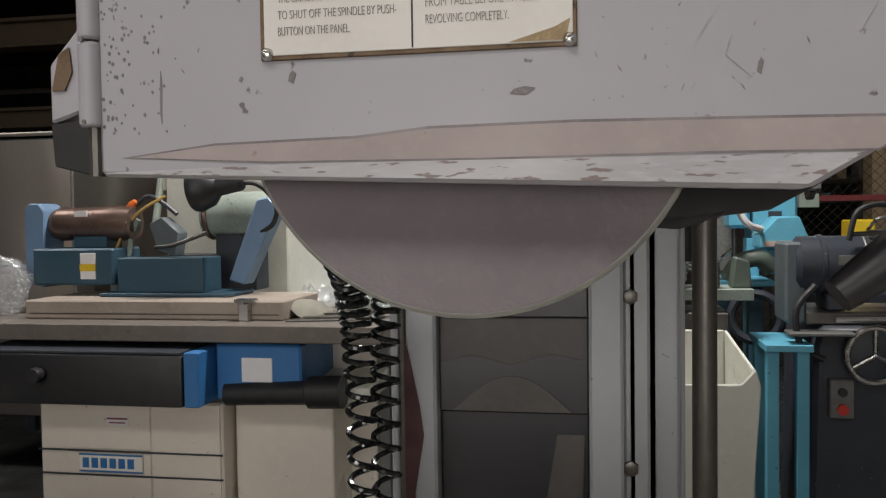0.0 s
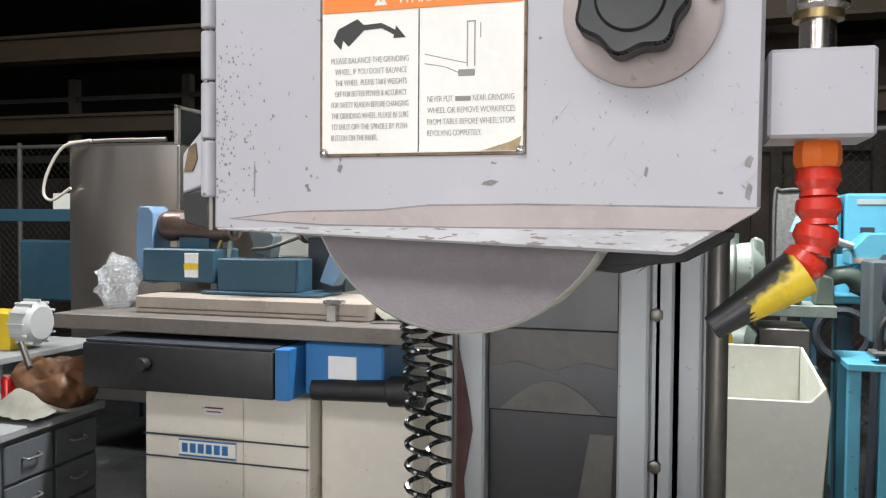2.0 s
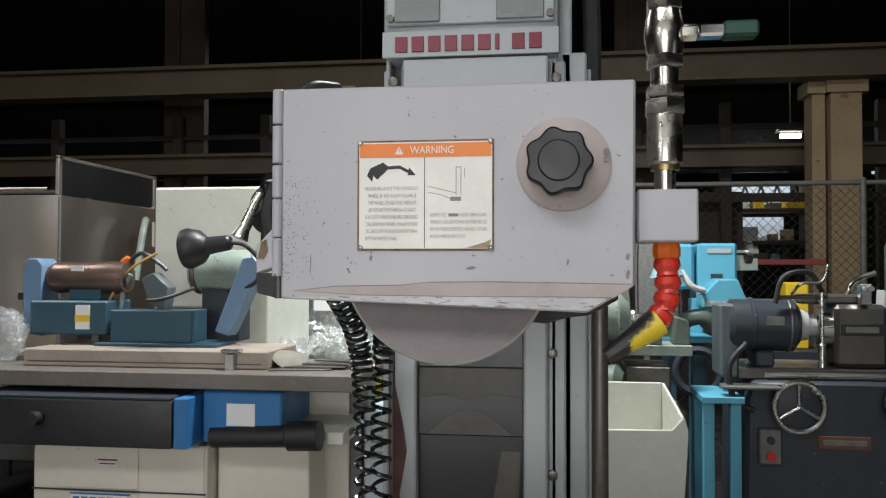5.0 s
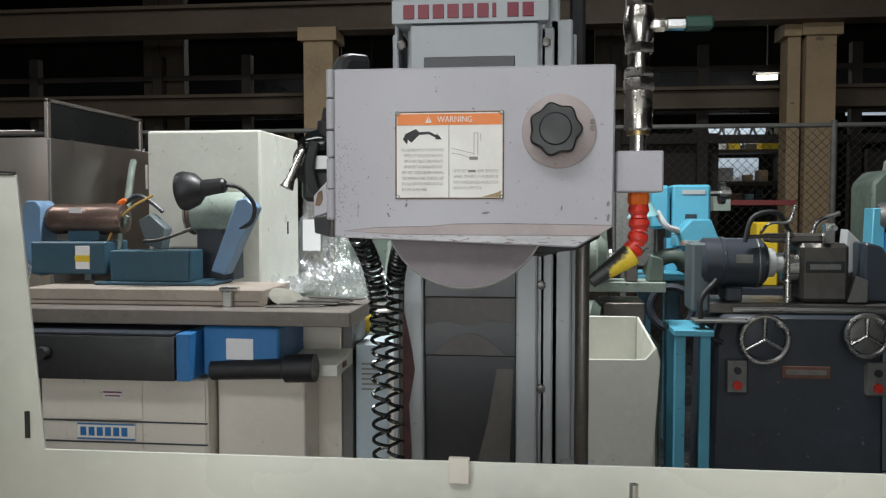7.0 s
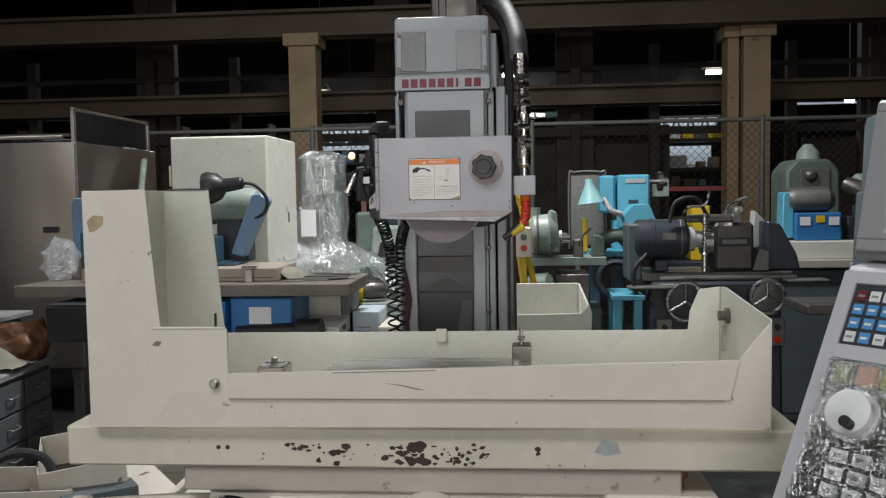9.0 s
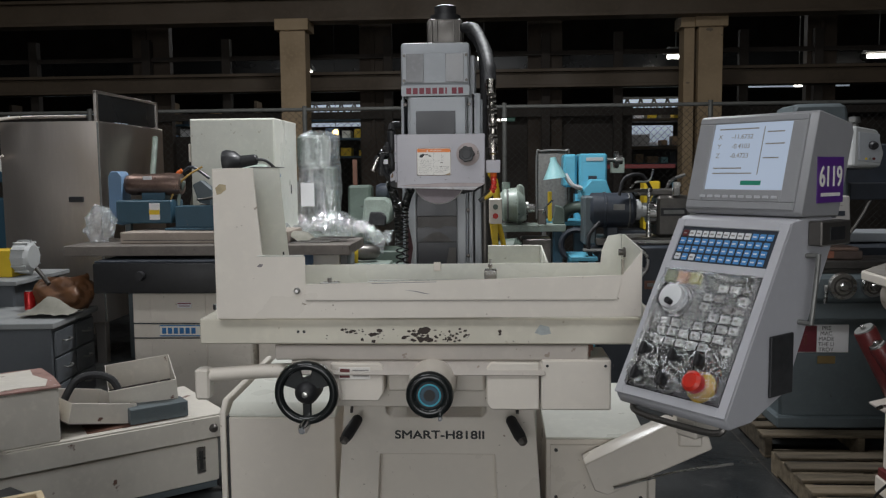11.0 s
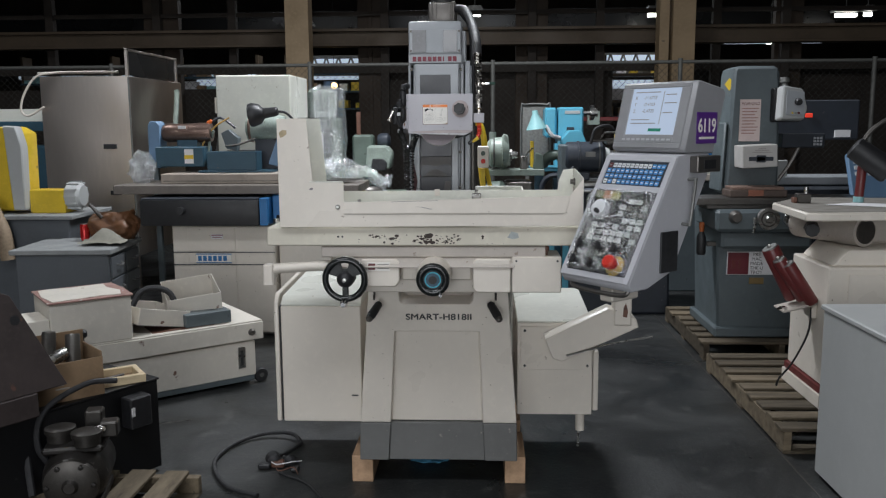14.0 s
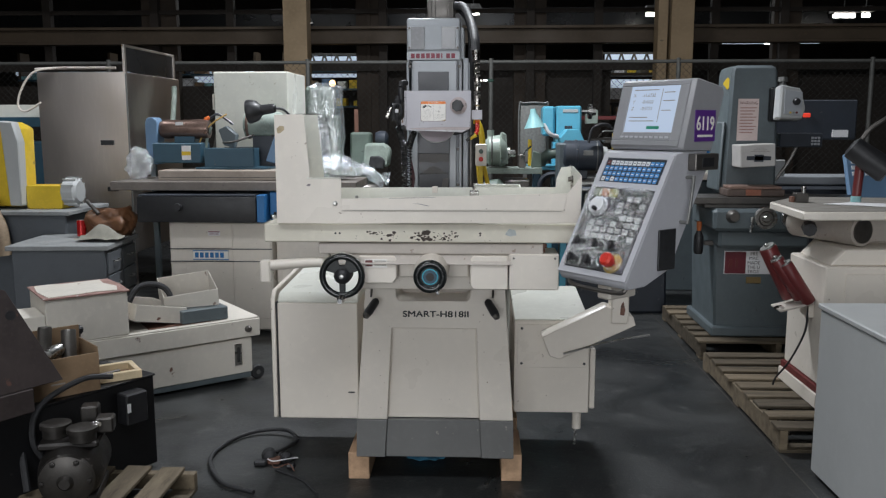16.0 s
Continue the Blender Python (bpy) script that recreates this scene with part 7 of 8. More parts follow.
pallet("pallet", pose(-1.82, -0.80, 0, 0, 0, 0), 0.78, 0.70, 5, "worn wooden pallet under the oil pump", 0.105)

# cord and plug on the floor
co = thing("power_cord", (-0.85, 0.3, 0), "black power cord with an opened plug on the floor", "cord")
part("cord", tube([(-0.78, -0.15, 0.015), (-0.95, -0.05, 0.015), (-1.08, 0.20, 0.015), (-1.06, 0.42, 0.015), (-0.95, 0.56, 0.02), (-0.80, 0.56, 0.03), (-0.72, 0.45, 0.02), (-0.76, 0.32, 0.02), (-0.80, 0.24, 0.03)], 0.0105, 10), RUBBER, co)
part("plug_cap", lathe((-0.82, 0.26, 0.03), (-0.78, 0.18, 0.03), [(0, 0.02), (0.3, 0.035), (0.8, 0.03), (1, 0.012)], 14), RUBBER, co)
part("plug_cap", lathe((-0.73, 0.22, 0.028), (-0.70, 0.18, 0.028), [(0, 0.02), (0.5, 0.03), (1, 0.015)], 14), RUBBER, co)
part("plug_core", box((-0.80, -0.74, 0.17, 0.21, 0.004, 0.035), bevel=0.006), REDBROWN, co)
part("clamp_ring", ring((-0.72, 0.24, 0.022), (0.3, 0.2, 1), 0.034, 0.009, 20, 8), RUBBER, co)
part("clamp_ear", box((-0.86, -0.80, 0.15, 0.185, 0.003, 0.03), bevel=0.007), BLACKP, co)
part("clamp_ear", box((-0.70, -0.66, 0.12, 0.16, 0.003, 0.026), bevel=0.007), BLACKP, co)
part("bare_wire", tube([(-0.78, 0.16, 0.03), (-0.74, 0.08, 0.03), (-0.68, 0.10, 0.04), (-0.65, 0.07, 0.02)], 0.0028, 5), REDBROWN, co)
part("bare_wire", tube([(-0.80, 0.18, 0.03), (-0.76, 0.13, 0.04), (-0.70, 0.16, 0.04), (-0.66, 0.2, 0.03)], 0.003, 5), PAPER, co)
part("thin_lead", tube([(-0.74, 0.10, 0.01), (-0.60, 0.0, 0.008), (-0.50, -0.15, 0.008)], 0.006, 6), RUBBER, co)
rb = bmesh.new()
bmesh.ops.create_icosphere(rb, subdivisions=3, radius=1)
for v in rb.verts:
    v.co = Vector((v.co.x * 0.09, v.co.y * 0.05, max(v.co.z, -0.4) * 0.022)) * (1 + 0.5 * noise.noise(v.co * 3))
solid("blue_rag", moved(rb, Matrix.Translation((-0.06, 0.30, 0.010))), RAGBLUE, "crumpled blue rag on the floor under the base", "rag")

# ---------------------------------------------------------------- right: pallets, second grinder
pallet("pallet", pose(1.66, 0.42, 0, 0, 0, 0) @ pose(0, 0, 0, 0, 0, 90) @ pose(0, -0.95, 0), 1.42, 0.95, 9, "long weathered wooden pallet on the floor", 0.13)
pallet("pallet", pose(1.70, 2.06, 0, 0, 0, 0) @ pose(0, 0, 0, 0, 0, 90) @ pose(0, -1.05, 0), 1.20, 1.05, 7, "wooden pallet that carries the grey grinder", 0.13)

g2 = thing("grey_surface_grinder", (2.1, 2.7, 0.13), "old slate-grey manual surface grinder on a pallet", "surface grinder")
part("base", prism([(1.83, 0.131), (2.46, 0.131), (2.42, 0.86), (1.80, 0.88)], 0.62, "y", 2.22, 0.015), SLATE, g2)
part("base_flange", box((1.80, 2.50, 2.18, 2.88, 0.131, 0.20), bevel=0.01), SLATE, g2)
cs = part("sign", box((1.875, 2.20, 2.212, 2.220, 0.565, 0.725), bevel=0.002), PAPER, g2, "sign with a red block and printed words")
part("sign_block", box((1.88, 2.02, 2.206, 2.212, 0.57, 0.72), bevel=0), material("sign_maroon", (0.13, 0.015, 0.025), 0.5), cs)
part("sign_mark", box((1.905, 1.93, 2.203, 2.206, 0.61, 0.67), (1.95, 1.965, 2.203, 2.206, 0.61, 0.67), bevel=0), RED, cs)
for i, text in enumerate(("PRE", "MAC", "MADE", "THE U", "TROY")):
    lettering(text, 0.032, front(2.075, 2.2115, 0.705 - i * 0.031), INK, cs, "sign_word", depth=0.0005)
part("brass_plate", box((2.03, 2.13, 2.212, 2.219, 0.50, 0.545), bevel=0.002), material("dull_brass_plate", (0.28, 0.2, 0.09), 0.4, 0.6), g2)
part("apron", box((1.74, 2.42, 2.02, 2.6, 0.885, 1.03), bevel=0.02), SLATE, g2)
part("apron_lower", box((1.80, 2.40, 2.1, 2.6, 0.76, 0.885), bevel=0.02), SLATE, g2)
for hx, r in ((2.065, 0.075), (2.225, 0.06)):
    hwx = part("feed_wheel", lathe((hx, 2.02, 0.975), (hx, 1.975, 0.975), [(0, r * 0.5), (0.4, r * 0.6), (0.42, r), (1, r * 0.93)], 28), STEEL, g2, "bright feed wheel")
    part("wheel_ring", ring((hx, 1.976, 0.975), (0, 1, 0), r * 0.62, 0.006, 28, 6), DARKSTEEL, hwx)
    part("wheel_hub", lathe((hx, 1.975, 0.975), (hx, 1.955, 0.975), [(0, r * 0.4), (1, r * 0.25)], 16), STEEL, hwx)
part("oil_reservoir", lathe((1.705, 2.25, 0.70), (1.705, 2.25, 0.86), [(0, 0.026), (0.1, 0.032), (0.75, 0.032), (0.9, 0.022), (1, 0.015)], 18), BLACKP, g2, "dark oil reservoir")
part("reservoir_cap", lathe((1.705, 2.25, 0.86), (1.705, 2.25, 0.925), [(0, 0.014), (0.4, 0.018), (0.9, 0.018), (1, 0.012)], 14), CAPORANGE, g2, "orange cap")
part("reservoir_bracket", box((1.74, 1.83, 2.235, 2.265, 0.76, 0.79)), DARKSTEEL, g2)
part("clutch_knob", lathe((1.86, 2.02, 0.985), (1.86, 1.97, 0.985), [(0, 0.045), (0.5, 0.04), (1, 0.03)], 16), DARKSTEEL, g2)
part("stop_lever", tube([(1.98, 2.0, 0.98), (1.975, 1.98, 0.93), (1.965, 1.97, 0.885)], 0.010, 8), STEEL, g2)
part("long_table", box((1.45, 2.75, 2.10, 2.42, 1.055, 1.10), bevel=0.006), DARKSTEEL, g2)
part("table_ways", box((1.70, 2.45, 2.12, 2.5, 1.03, 1.055)), DARKSTEEL, g2)
part("chuck", box((1.86, 2.24, 2.16, 2.36, 1.101, 1.150), bevel=0.006), material("rusty_chuck_side", (0.13, 0.095, 0.08), 0.6, 0.3, grain=0.35, scale=16), g2)
part("chuck_top", box((1.88, 2.22, 2.17, 2.35, 1.151, 1.170)), material("worn_chuck", (0.3, 0.2, 0.16), 0.5, 0.4, grain=0.3, scale=20), g2)
part("orange_tag", box((1.98, 2.08, 2.154, 2.159, 1.11, 1.15), bevel=0), material("orange_tag", (0.34, 0.13, 0.08), 0.6, grain=0.2, scale=30), g2)
part("column", prism([(1.885, 1.10), (2.255, 1.10), (2.235, 1.80), (2.225, 1.95), (2.205, 1.98), (1.935, 1.98), (1.915, 1.95)], 0.32, "y", 2.38, 0.02), SLATE, g2)
part("side_cover", prism([(1.855, 1.12), (1.88, 1.12), (1.895, 1.60), (1.875, 1.60)], 0.28, "y", 2.4, 0.01), SLATE, g2)
pw = part("warning_sheet", box((1.965, 2.105, 2.371, 2.379, 1.47, 1.755), bevel=0), material("faded_pink_sheet", (0.66, 0.54, 0.51), 0.6, grain=0.08), g2, "faded pink warning sheet")
lettering("WARNING", 0.03, front(2.035, 2.3705, 1.725), RED, pw, "warning_word", width=0.12, depth=0.0005)
part("print_line", box(*[(1.98, 2.09 - 0.012 * (i % 3), 2.3695, 2.3712, 1.69 - i * 0.021, 1.697 - i * 0.021) for i in range(9)], bevel=0), material("faint_red_print", (0.36, 0.2, 0.18), 0.6), pw)
wg = part("wheel_guard", moved(box((-0.115, 0.115, -0.1, 0.1, -0.075, 0.075), bevel=0.005), Matrix.Translation((2.055, 2.28, 1.375)) @ pose(0, 0, 0, 0, -3, 0)), material("pale_wheel_guard", (0.5, 0.48, 0.46), 0.5, grain=0.12, scale=8), g2, "pale wheel guard with a dark badge")
part("badge", box((1.98, 2.14, 2.172, 2.181, 1.345, 1.372), (2.03, 2.09, 2.172, 2.181, 1.335, 1.382), bevel=0.001), NAVY, wg)
part("guard_line", box(*[(2.0 + 0.02 * i, 2.13 - 0.02 * i, 2.176, 2.181, 1.40 + 0.012 * i, 1.403 + 0.012 * i) for i in range(3)], bevel=0), INKGREY, wg)
part("yellow_sign", moved(box((-0.03, 0.03, -0.002, 0.002, -0.03, 0.03), bevel=0), Matrix.Translation((1.905, 2.44, 1.86)) @ pose(0, 0, 0, 0, 45, -60)), YELLOW, g2)
cx = part("control_box", moved(prism([(-0.10, -0.11), (0.075, -0.10), (0.10, -0.02), (0.06, 0.11), (-0.09, 0.12)], 0.08, "y", 0, 0.01), Matrix.Translation((2.29, 2.25, 1.72)) @ pose(0, 0, 0, -10, 6, 14)), CABWHITE, g2, "tilted pale control box")
part("box_knob", lathe((2.305, 2.235, 1.735), (2.305, 2.205, 1.73), [(0, 0.025), (0.5, 0.024), (1, 0.018)], 16), BLACKP, cx)
part("box_face", moved(box((-0.07, 0.065, -0.008, 0.0, -0.08, 0.085), bevel=0.004), Matrix.Translation((2.29, 2.25, 1.72)) @ pose(0, 0, 0, -10, 6, 14)), GREYP2, cx)
for i, mm in enumerate((YELLOW, GREENL, RED)):
    part("box_light", cyl((2.265 + i * 0.022, 2.235, 1.66), (2.265 + i * 0.022, 2.222, 1.66), 0.007, seg=10), mm, cx)
part("box_back", box((2.17, 2.36, 2.33, 2.40, 1.60, 1.83), bevel=0.01), BLACKP, g2)
part("box_neck", lathe((2.25, 2.36, 1.83), (2.25, 2.36, 1.90), [(0, 0.03), (0.5, 0.02), (0.55, 0.035), (1, 0.03)], 12), GALV, g2)
dr = part("readout_box", box((2.32, 2.62, 2.55, 2.62, 1.42, 1.52), bevel=0.006), NAVY, g2, "dark digital readout")
part("readout_keys", box(*[(2.54 + 0.022 * (i % 3), 2.555 + 0.022 * (i % 3), 2.544, 2.55, 1.435 + 0.022 * (i // 3), 1.45 + 0.022 * (i // 3)) for i in range(9)], bevel=0), GREYP2, dr)
part("readout_arm", tube([(2.46, 2.6, 1.42), (2.40, 2.6, 1.30), (2.32, 2.6, 1.18)], 0.012, 6), DARKSTEEL, g2)

# far-right machines
fr = thing("grey_machine_bed", (2.9, 3.4, 0), "long grey machine bed with red-lit controls behind it", "machine")
part("bed", box((2.2, 4.2, 3.3, 3.6, 1.10, 1.17), bevel=0.01), GREYP2, fr)
part("bed_base", box((2.4, 4.1, 3.2, 3.8, 0, 1.09), bevel=0.02), NAVY, fr)
part("dark_cabinet", box((2.55, 3.35, 3.7, 3.9, 1.45, 1.78), bevel=0.01), NAVY, fr)
part("red_light", box((2.90, 2.96, 3.685, 3.70, 1.635, 1.67), bevel=0.004), glow("red_indicator", (0.9, 0.06, 0.03), 0.45), fr)
part("paper_label", box((3.15, 3.28, 3.69, 3.70, 1.47, 1.53), bevel=0), PAPER, fr)
part("steel_plate", box((2.35, 2.62, 3.25, 3.3, 1.17, 1.30), bevel=0.006), CABWHITE, fr)
kb2 = thing("blue_keypad_panel", (3.1, 3.0, 0), "blue control keypad panel on a stand", "control panel")
part("panel", moved(box((-0.16, 0.16, -0.02, 0.02, -0.17, 0.17), bevel=0.01), Matrix.Translation((3.05, 2.8, 1.20)) @ pose(0, 0, 0, -18, 0, 10)), BLUEL, kb2)
part("keys", moved(box(*[(-0.12 + 0.05 * (i % 5), -0.085 + 0.05 * (i % 5), -0.026, -0.02, 0.0 + 0.045 * (i // 5), 0.03 + 0.045 * (i // 5)) for i in range(15)], bevel=0.002), Matrix.Translation((3.05, 2.8, 1.20)) @ pose(0, 0, 0, -18, 0, 10)), KEYWHITE, kb2)
part("stand", box((3.0, 3.1, 2.85, 2.95, 0, 1.05)), NAVY, kb2)

# ---------------------------------------------------------------- right: pedestal tool table and pale cabinet
pd = thing("pedestal_grinder_stand", (2.35, 1.35, 0), "cream pedestal stand with a tilting work table", "pedestal")
part("pedestal", box((1.952, 2.60, 0.72, 1.22, 0.245, 0.87), bevel=0.008), CREAM, pd)
part("red_stripe", box((1.938, 2.614, 0.706, 1.234, 0.205, 0.245), bevel=0.004), RED, pd)
part("pedestal_foot", box((1.93, 2.62, 0.70, 1.24, 0.131, 0.205)), CREAM, pd)
part("shoulder", prism([(1.985, 0.871), (2.58, 0.871), (2.53, 0.955), (2.06, 0.955)], 0.42, "y", 0.76, 0.006), CREAM, pd)
part("door_plate", box((2.05, 2.52, 0.711, 0.719, 0.40, 0.835), bevel=0.003), CREAM, pd)
part("door_knob", hexbar((2.265, 0.711, 0.80), (2.265, 0.69, 0.80), 0.018), BLACKP, pd)
part("table_top", prism([(1.80, 1.16), (1.78, 0.62), (1.86, 0.60), (2.62, 0.66), (2.62, 1.42), (2.05, 1.48)], 0.04, "z", 1.120, 0.006), CREAM, pd)
part("table_sheet", prism([(1.815, 1.15), (1.80, 0.64), (2.60, 0.68), (2.60, 1.41), (2.05, 1.46)], 0.003, "z", 1.1605), material("worn_grey_table", (0.27, 0.25, 0.22), 0.6, grain=0.2, scale=10), pd)
part("tilt_tube", lathe((2.0, 1.28, 1.037), (2.18, 0.86, 1.037), [(0, 0.08), (1, 0.08)], 24), BEIGE, pd)
part("tube_mouth", cyl((2.1795, 0.861, 1.037), (2.184, 0.852, 1.037), 0.064, seg=24), DARKSTEEL, pd)
part("tilt_bracket", box((2.10, 2.45, 0.98, 1.16, 0.955, 1.12), bevel=0.015), BEIGE, pd)
part("clamp_knob", lathe((1.98, 1.06, 1.04), (1.95, 0.96, 1.03), [(0, 0.02), (0.3, 0.04), (1, 0.036)], 8), BLACKP, pd)
part("post", cyl((2.262, 1.15, 1.163), (2.272, 1.15, 1.36), 0.024), RED, pd, "dark red lamp post")
part("post_foot", cyl((2.262, 1.15, 1.163), (2.262, 1.15, 1.195), 0.027), TEAL, pd)
dl = thing("table_lamp", (2.3, 1.15, 1.2), "black cylindrical lamp on a shiny flexible neck", "lamp")
part("shade", lathe((2.20, 1.12, 1.47), (2.37, 1.05, 1.335), [(0, 0.04), (0.05, 0.062), (0.95, 0.070), (1, 0.066)], 26), BLACKP, dl)
part("shade_mouth", cyl((2.3705, 1.0495, 1.3345), (2.374, 1.048, 1.332), 0.060, seg=26), DARKSTEEL, dl)
part("flex_neck", tube([(2.245, 1.1, 1.50), (2.29, 1.1, 1.56), (2.36, 1.1, 1.61), (2.46, 1.12, 1.66), (2.58, 1.2, 1.6), (2.60, 1.3, 1.2)], 0.012, 10), DARKSTEEL, dl)
solid("paper_sheet", prism([(2.02, 0.98), (2.50, 0.72), (2.60, 0.90), (2.2, 1.08)], 0.002, "z", 1.166), PAPER, "white sheet of paper on the tilting table", "paper")
cc = thing("wood_clamp_block", (1.95, 1.12, 1.165), "small dark clamp block with a bolt", "clamp")
part("block", box((1.915, 1.985, 1.09, 1.15, 1.164, 1.215), bevel=0.004), DARKSTEEL, cc)
part("bolt", lathe((1.965, 1.12, 1.215), (1.965, 1.12, 1.25), [(0, 0.010), (0.5, 0.010), (0.55, 0.014), (1, 0.012)], 12), STEEL, cc)
part("rust_block", box((1.895, 1.914, 1.10, 1.14, 1.164, 1.195), bevel=0.003), REDBROWN, cc)
rl = thing("roller_rest", (1.9, 0.9, 0.6), "rest with three dark red rollers", "roller rest")
for cx, cy, cz, r in ((1.723, 0.93, 0.94, 0.046), (1.752, 0.87, 0.886, 0.036), (1.792, 0.85, 0.866, 0.034)):
    ro = part("roller", lathe((cx, cy, cz), (cx + 0.137, cy, cz - 0.205 - (0.06 if r > 0.04 else 0)), [(0, r - 0.003), (0.02, r), (0.98, r), (1, r - 0.003)], 22), RED, rl)
    cap = part("roller_cap", lathe((cx, cy, cz), (cx - 0.004, cy, cz + 0.006), [(0, r * 0.92), (1, r * 0.86)], 20), GALV, ro)
    part("roller_nut", hexbar((cx - 0.004, cy, cz + 0.006), (cx - 0.012, cy, cz + 0.018), 0.011), STEEL, ro)
part("bracket", moved(box((-0.10, 0.075, -0.07, 0.08, -0.012, 0.0), bevel=0.003), Matrix.Translation((1.87, 0.9, 0.645)) @ pose(0, 0, 0, 0, -14, 0)), BEIGE, rl)
part("arm", box((1.925, 1.951, 0.84, 0.97, 0.58, 0.66)), CREAM, rl)
part("rest_cord", tube([(1.93, 0.86, 0.64), (1.91, 0.84, 0.50), (1.87, 0.92, 0.32), (1.84, 1.02, 0.20), (1.84, 1.06, 0.145)], 0.006, 6), RUBBER, rl)
part("latch", tube([(1.80, 0.86, 0.63), (1.77, 0.84, 0.64), (1.745, 0.84, 0.63)], 0.008, 6), CHROME, rl)
wcx = thing("pale_cabinet", pose(1.715, 0.175, 0, 0, 0, 1), "pale grey steel cabinet with a flat lid", "cabinet")
part("body", box((0.0, 1.1, -1.3, 0.0, 0.02, 0.775), bevel=0.005), CABWHITE, wcx)
part("lid", box((-0.01, 1.11, -1.31, 0.01, 0.776, 0.80), bevel=0.005), CABWHITE, wcx)
part("foot", box((0.05, 1.05, -1.25, -0.05, 0, 0.02)), PLINTH, wcx)
part("lid_bolt", cyl((0.35, -0.12, 0.80), (0.35, -0.12, 0.815), 0.02, seg=14), DARKSTEEL, wcx)

# ---------------------------------------------------------------- middle background
cb = thing("cream_bin", (0.33, 2.4, 0), "cream sheet metal bin with a sloped rim", "bin")
part("front", prism([(0.12, 0.5), (0.48, 0.5), (0.515, 1.05), (0.50, 1.10), (0.46, 1.055), (0.12, 1.05)], 0.01, "y", 2.2, 0.003), CREAM_IN, cb)
part("side", prism([(2.21, 0.5), (2.75, 0.5), (2.75, 1.14), (2.21, 1.10)], 0.01, "x", 0.49, 0.003), CREAM_IN, cb)
part("back", box((0.0, 0.49, 2.75, 2.76, 0.5, 1.14)), CREAM_IN, cb)
part("left_side", box((0.0, 0.01, 2.21, 2.75, 0.5, 1.10)), CREAM_IN, cb)
part("floor_pan", box((0.0, 0.49, 2.21, 2.75, 0.45, 0.5)), CREAM_IN, cb)
for lx0, ly0 in ((0.05, 2.25), (0.4, 2.25), (0.05, 2.65), (0.4, 2.65)):
    part("leg", box((lx0, lx0 + 0.05, ly0, ly0 + 0.05, 0, 0.45)), CREAM_IN, cb)
sw = thing("switch_box", (0.21, 3.0, 0), "pale switch box with green and red buttons on a yellow post", "switch box")
part("case", box((0.165, 0.252, 2.98, 3.06, 1.262, 1.43), bevel=0.006), CREAM, sw)
part("button", cyl((0.208, 2.98, 1.375), (0.208, 2.965, 1.375), 0.018, seg=14), GREEN, sw, "green button")
part("button", cyl((0.208, 2.98, 1.315), (0.208, 2.96, 1.315), 0.018, seg=14), REDP, sw, "red button")
part("post", box((0.19, 0.225, 3.06, 3.10, 0, 1.26)), YELLOW, sw)
yh = thing("yellow_guard", (0.24, 3.1, 0), "curved yellow machine guard", "guard")
part("hoop", tube([(0.14, 3.15, 1.62), (0.19, 3.15, 1.58), (0.215, 3.15, 1.48), (0.22, 3.15, 1.40)], 0.024, 12), YELLOW, yh)
part("leg", tube([(0.19, 3.15, 1.26), (0.21, 3.15, 1.1), (0.25, 3.15, 0.9), (0.27, 3.15, 0.0)], 0.022, 12), YELLOW, yh)
part("leg", tube([(0.23, 3.17, 1.26), (0.265, 3.17, 1.1), (0.29, 3.17, 0.92), (0.31, 3.17, 0.0)], 0.018, 12), YELLOW, yh)
gl = thing("green_lathe", (0.35, 3.7, 0), "pale green bench lathe with a large gear head", "lathe")
part("head", lathe((0.24, 3.6, 1.36), (0.42, 3.6, 1.36), [(0, 0.08), (0.2, 0.12), (0.7, 0.13), (0.75, 0.15), (1, 0.12)], 24), GREENL, gl, "pale green motor head")
part("band", ring((0.30, 3.6, 1.36), (1, 0, 0), 0.122, 0.008, 28, 6), GALV, gl)
part("spindle_nose", lathe((0.42, 3.6, 1.34), (0.50, 3.6, 1.34), [(0, 0.05), (0.4, 0.055), (0.45, 0.035), (1, 0.03)], 18), STEEL, gl)
part("tool_post", box((0.52, 0.58, 3.52, 3.60, 1.22, 1.33), bevel=0.006), DARKSTEEL, gl)
part("hand_lever", tube([(0.55, 3.5, 1.30), (0.58, 3.46, 1.36), (0.62, 3.44, 1.40)], 0.007, 6), STEEL, gl)
part("tailstock", prism([(0.63, 1.22), (0.72, 1.22), (0.71, 1.34), (0.65, 1.36)], 0.10, "y", 3.55, 0.008), GREEN, gl)
part("rib", prism([(0.36, 1.25), (0.44, 1.25), (0.42, 1.50), (0.38, 1.52)], 0.10, "y", 3.5, 0.01), GREENL, gl)
part("knob", cyl((0.29, 3.6, 1.47), (0.29, 3.6, 1.53), 0.03, seg=12), GREENL, gl)
part("bed", box((0.2, 0.72, 3.5, 3.75, 1.17, 1.22)), GREENL, gl)
part("motor", lathe((0.22, 3.55, 1.02), (0.40, 3.5, 1.02), [(0, 0.06), (0.2, 0.10), (0.8, 0.11), (1, 0.07)], 20), GREEN, gl)
part("dark_case", box((0.40, 0.62, 3.5, 3.8, 0.5, 1.12), bevel=0.01), DARKSTEEL, gl)
part("stand", box((0.05, 0.7, 3.55, 3.9, 0, 0.9), bevel=0.01), GREEN, gl)
part("outlet_box", box((0.19, 0.28, 3.44, 3.5, 0.90, 1.02), bevel=0.006), GREENL, gl)
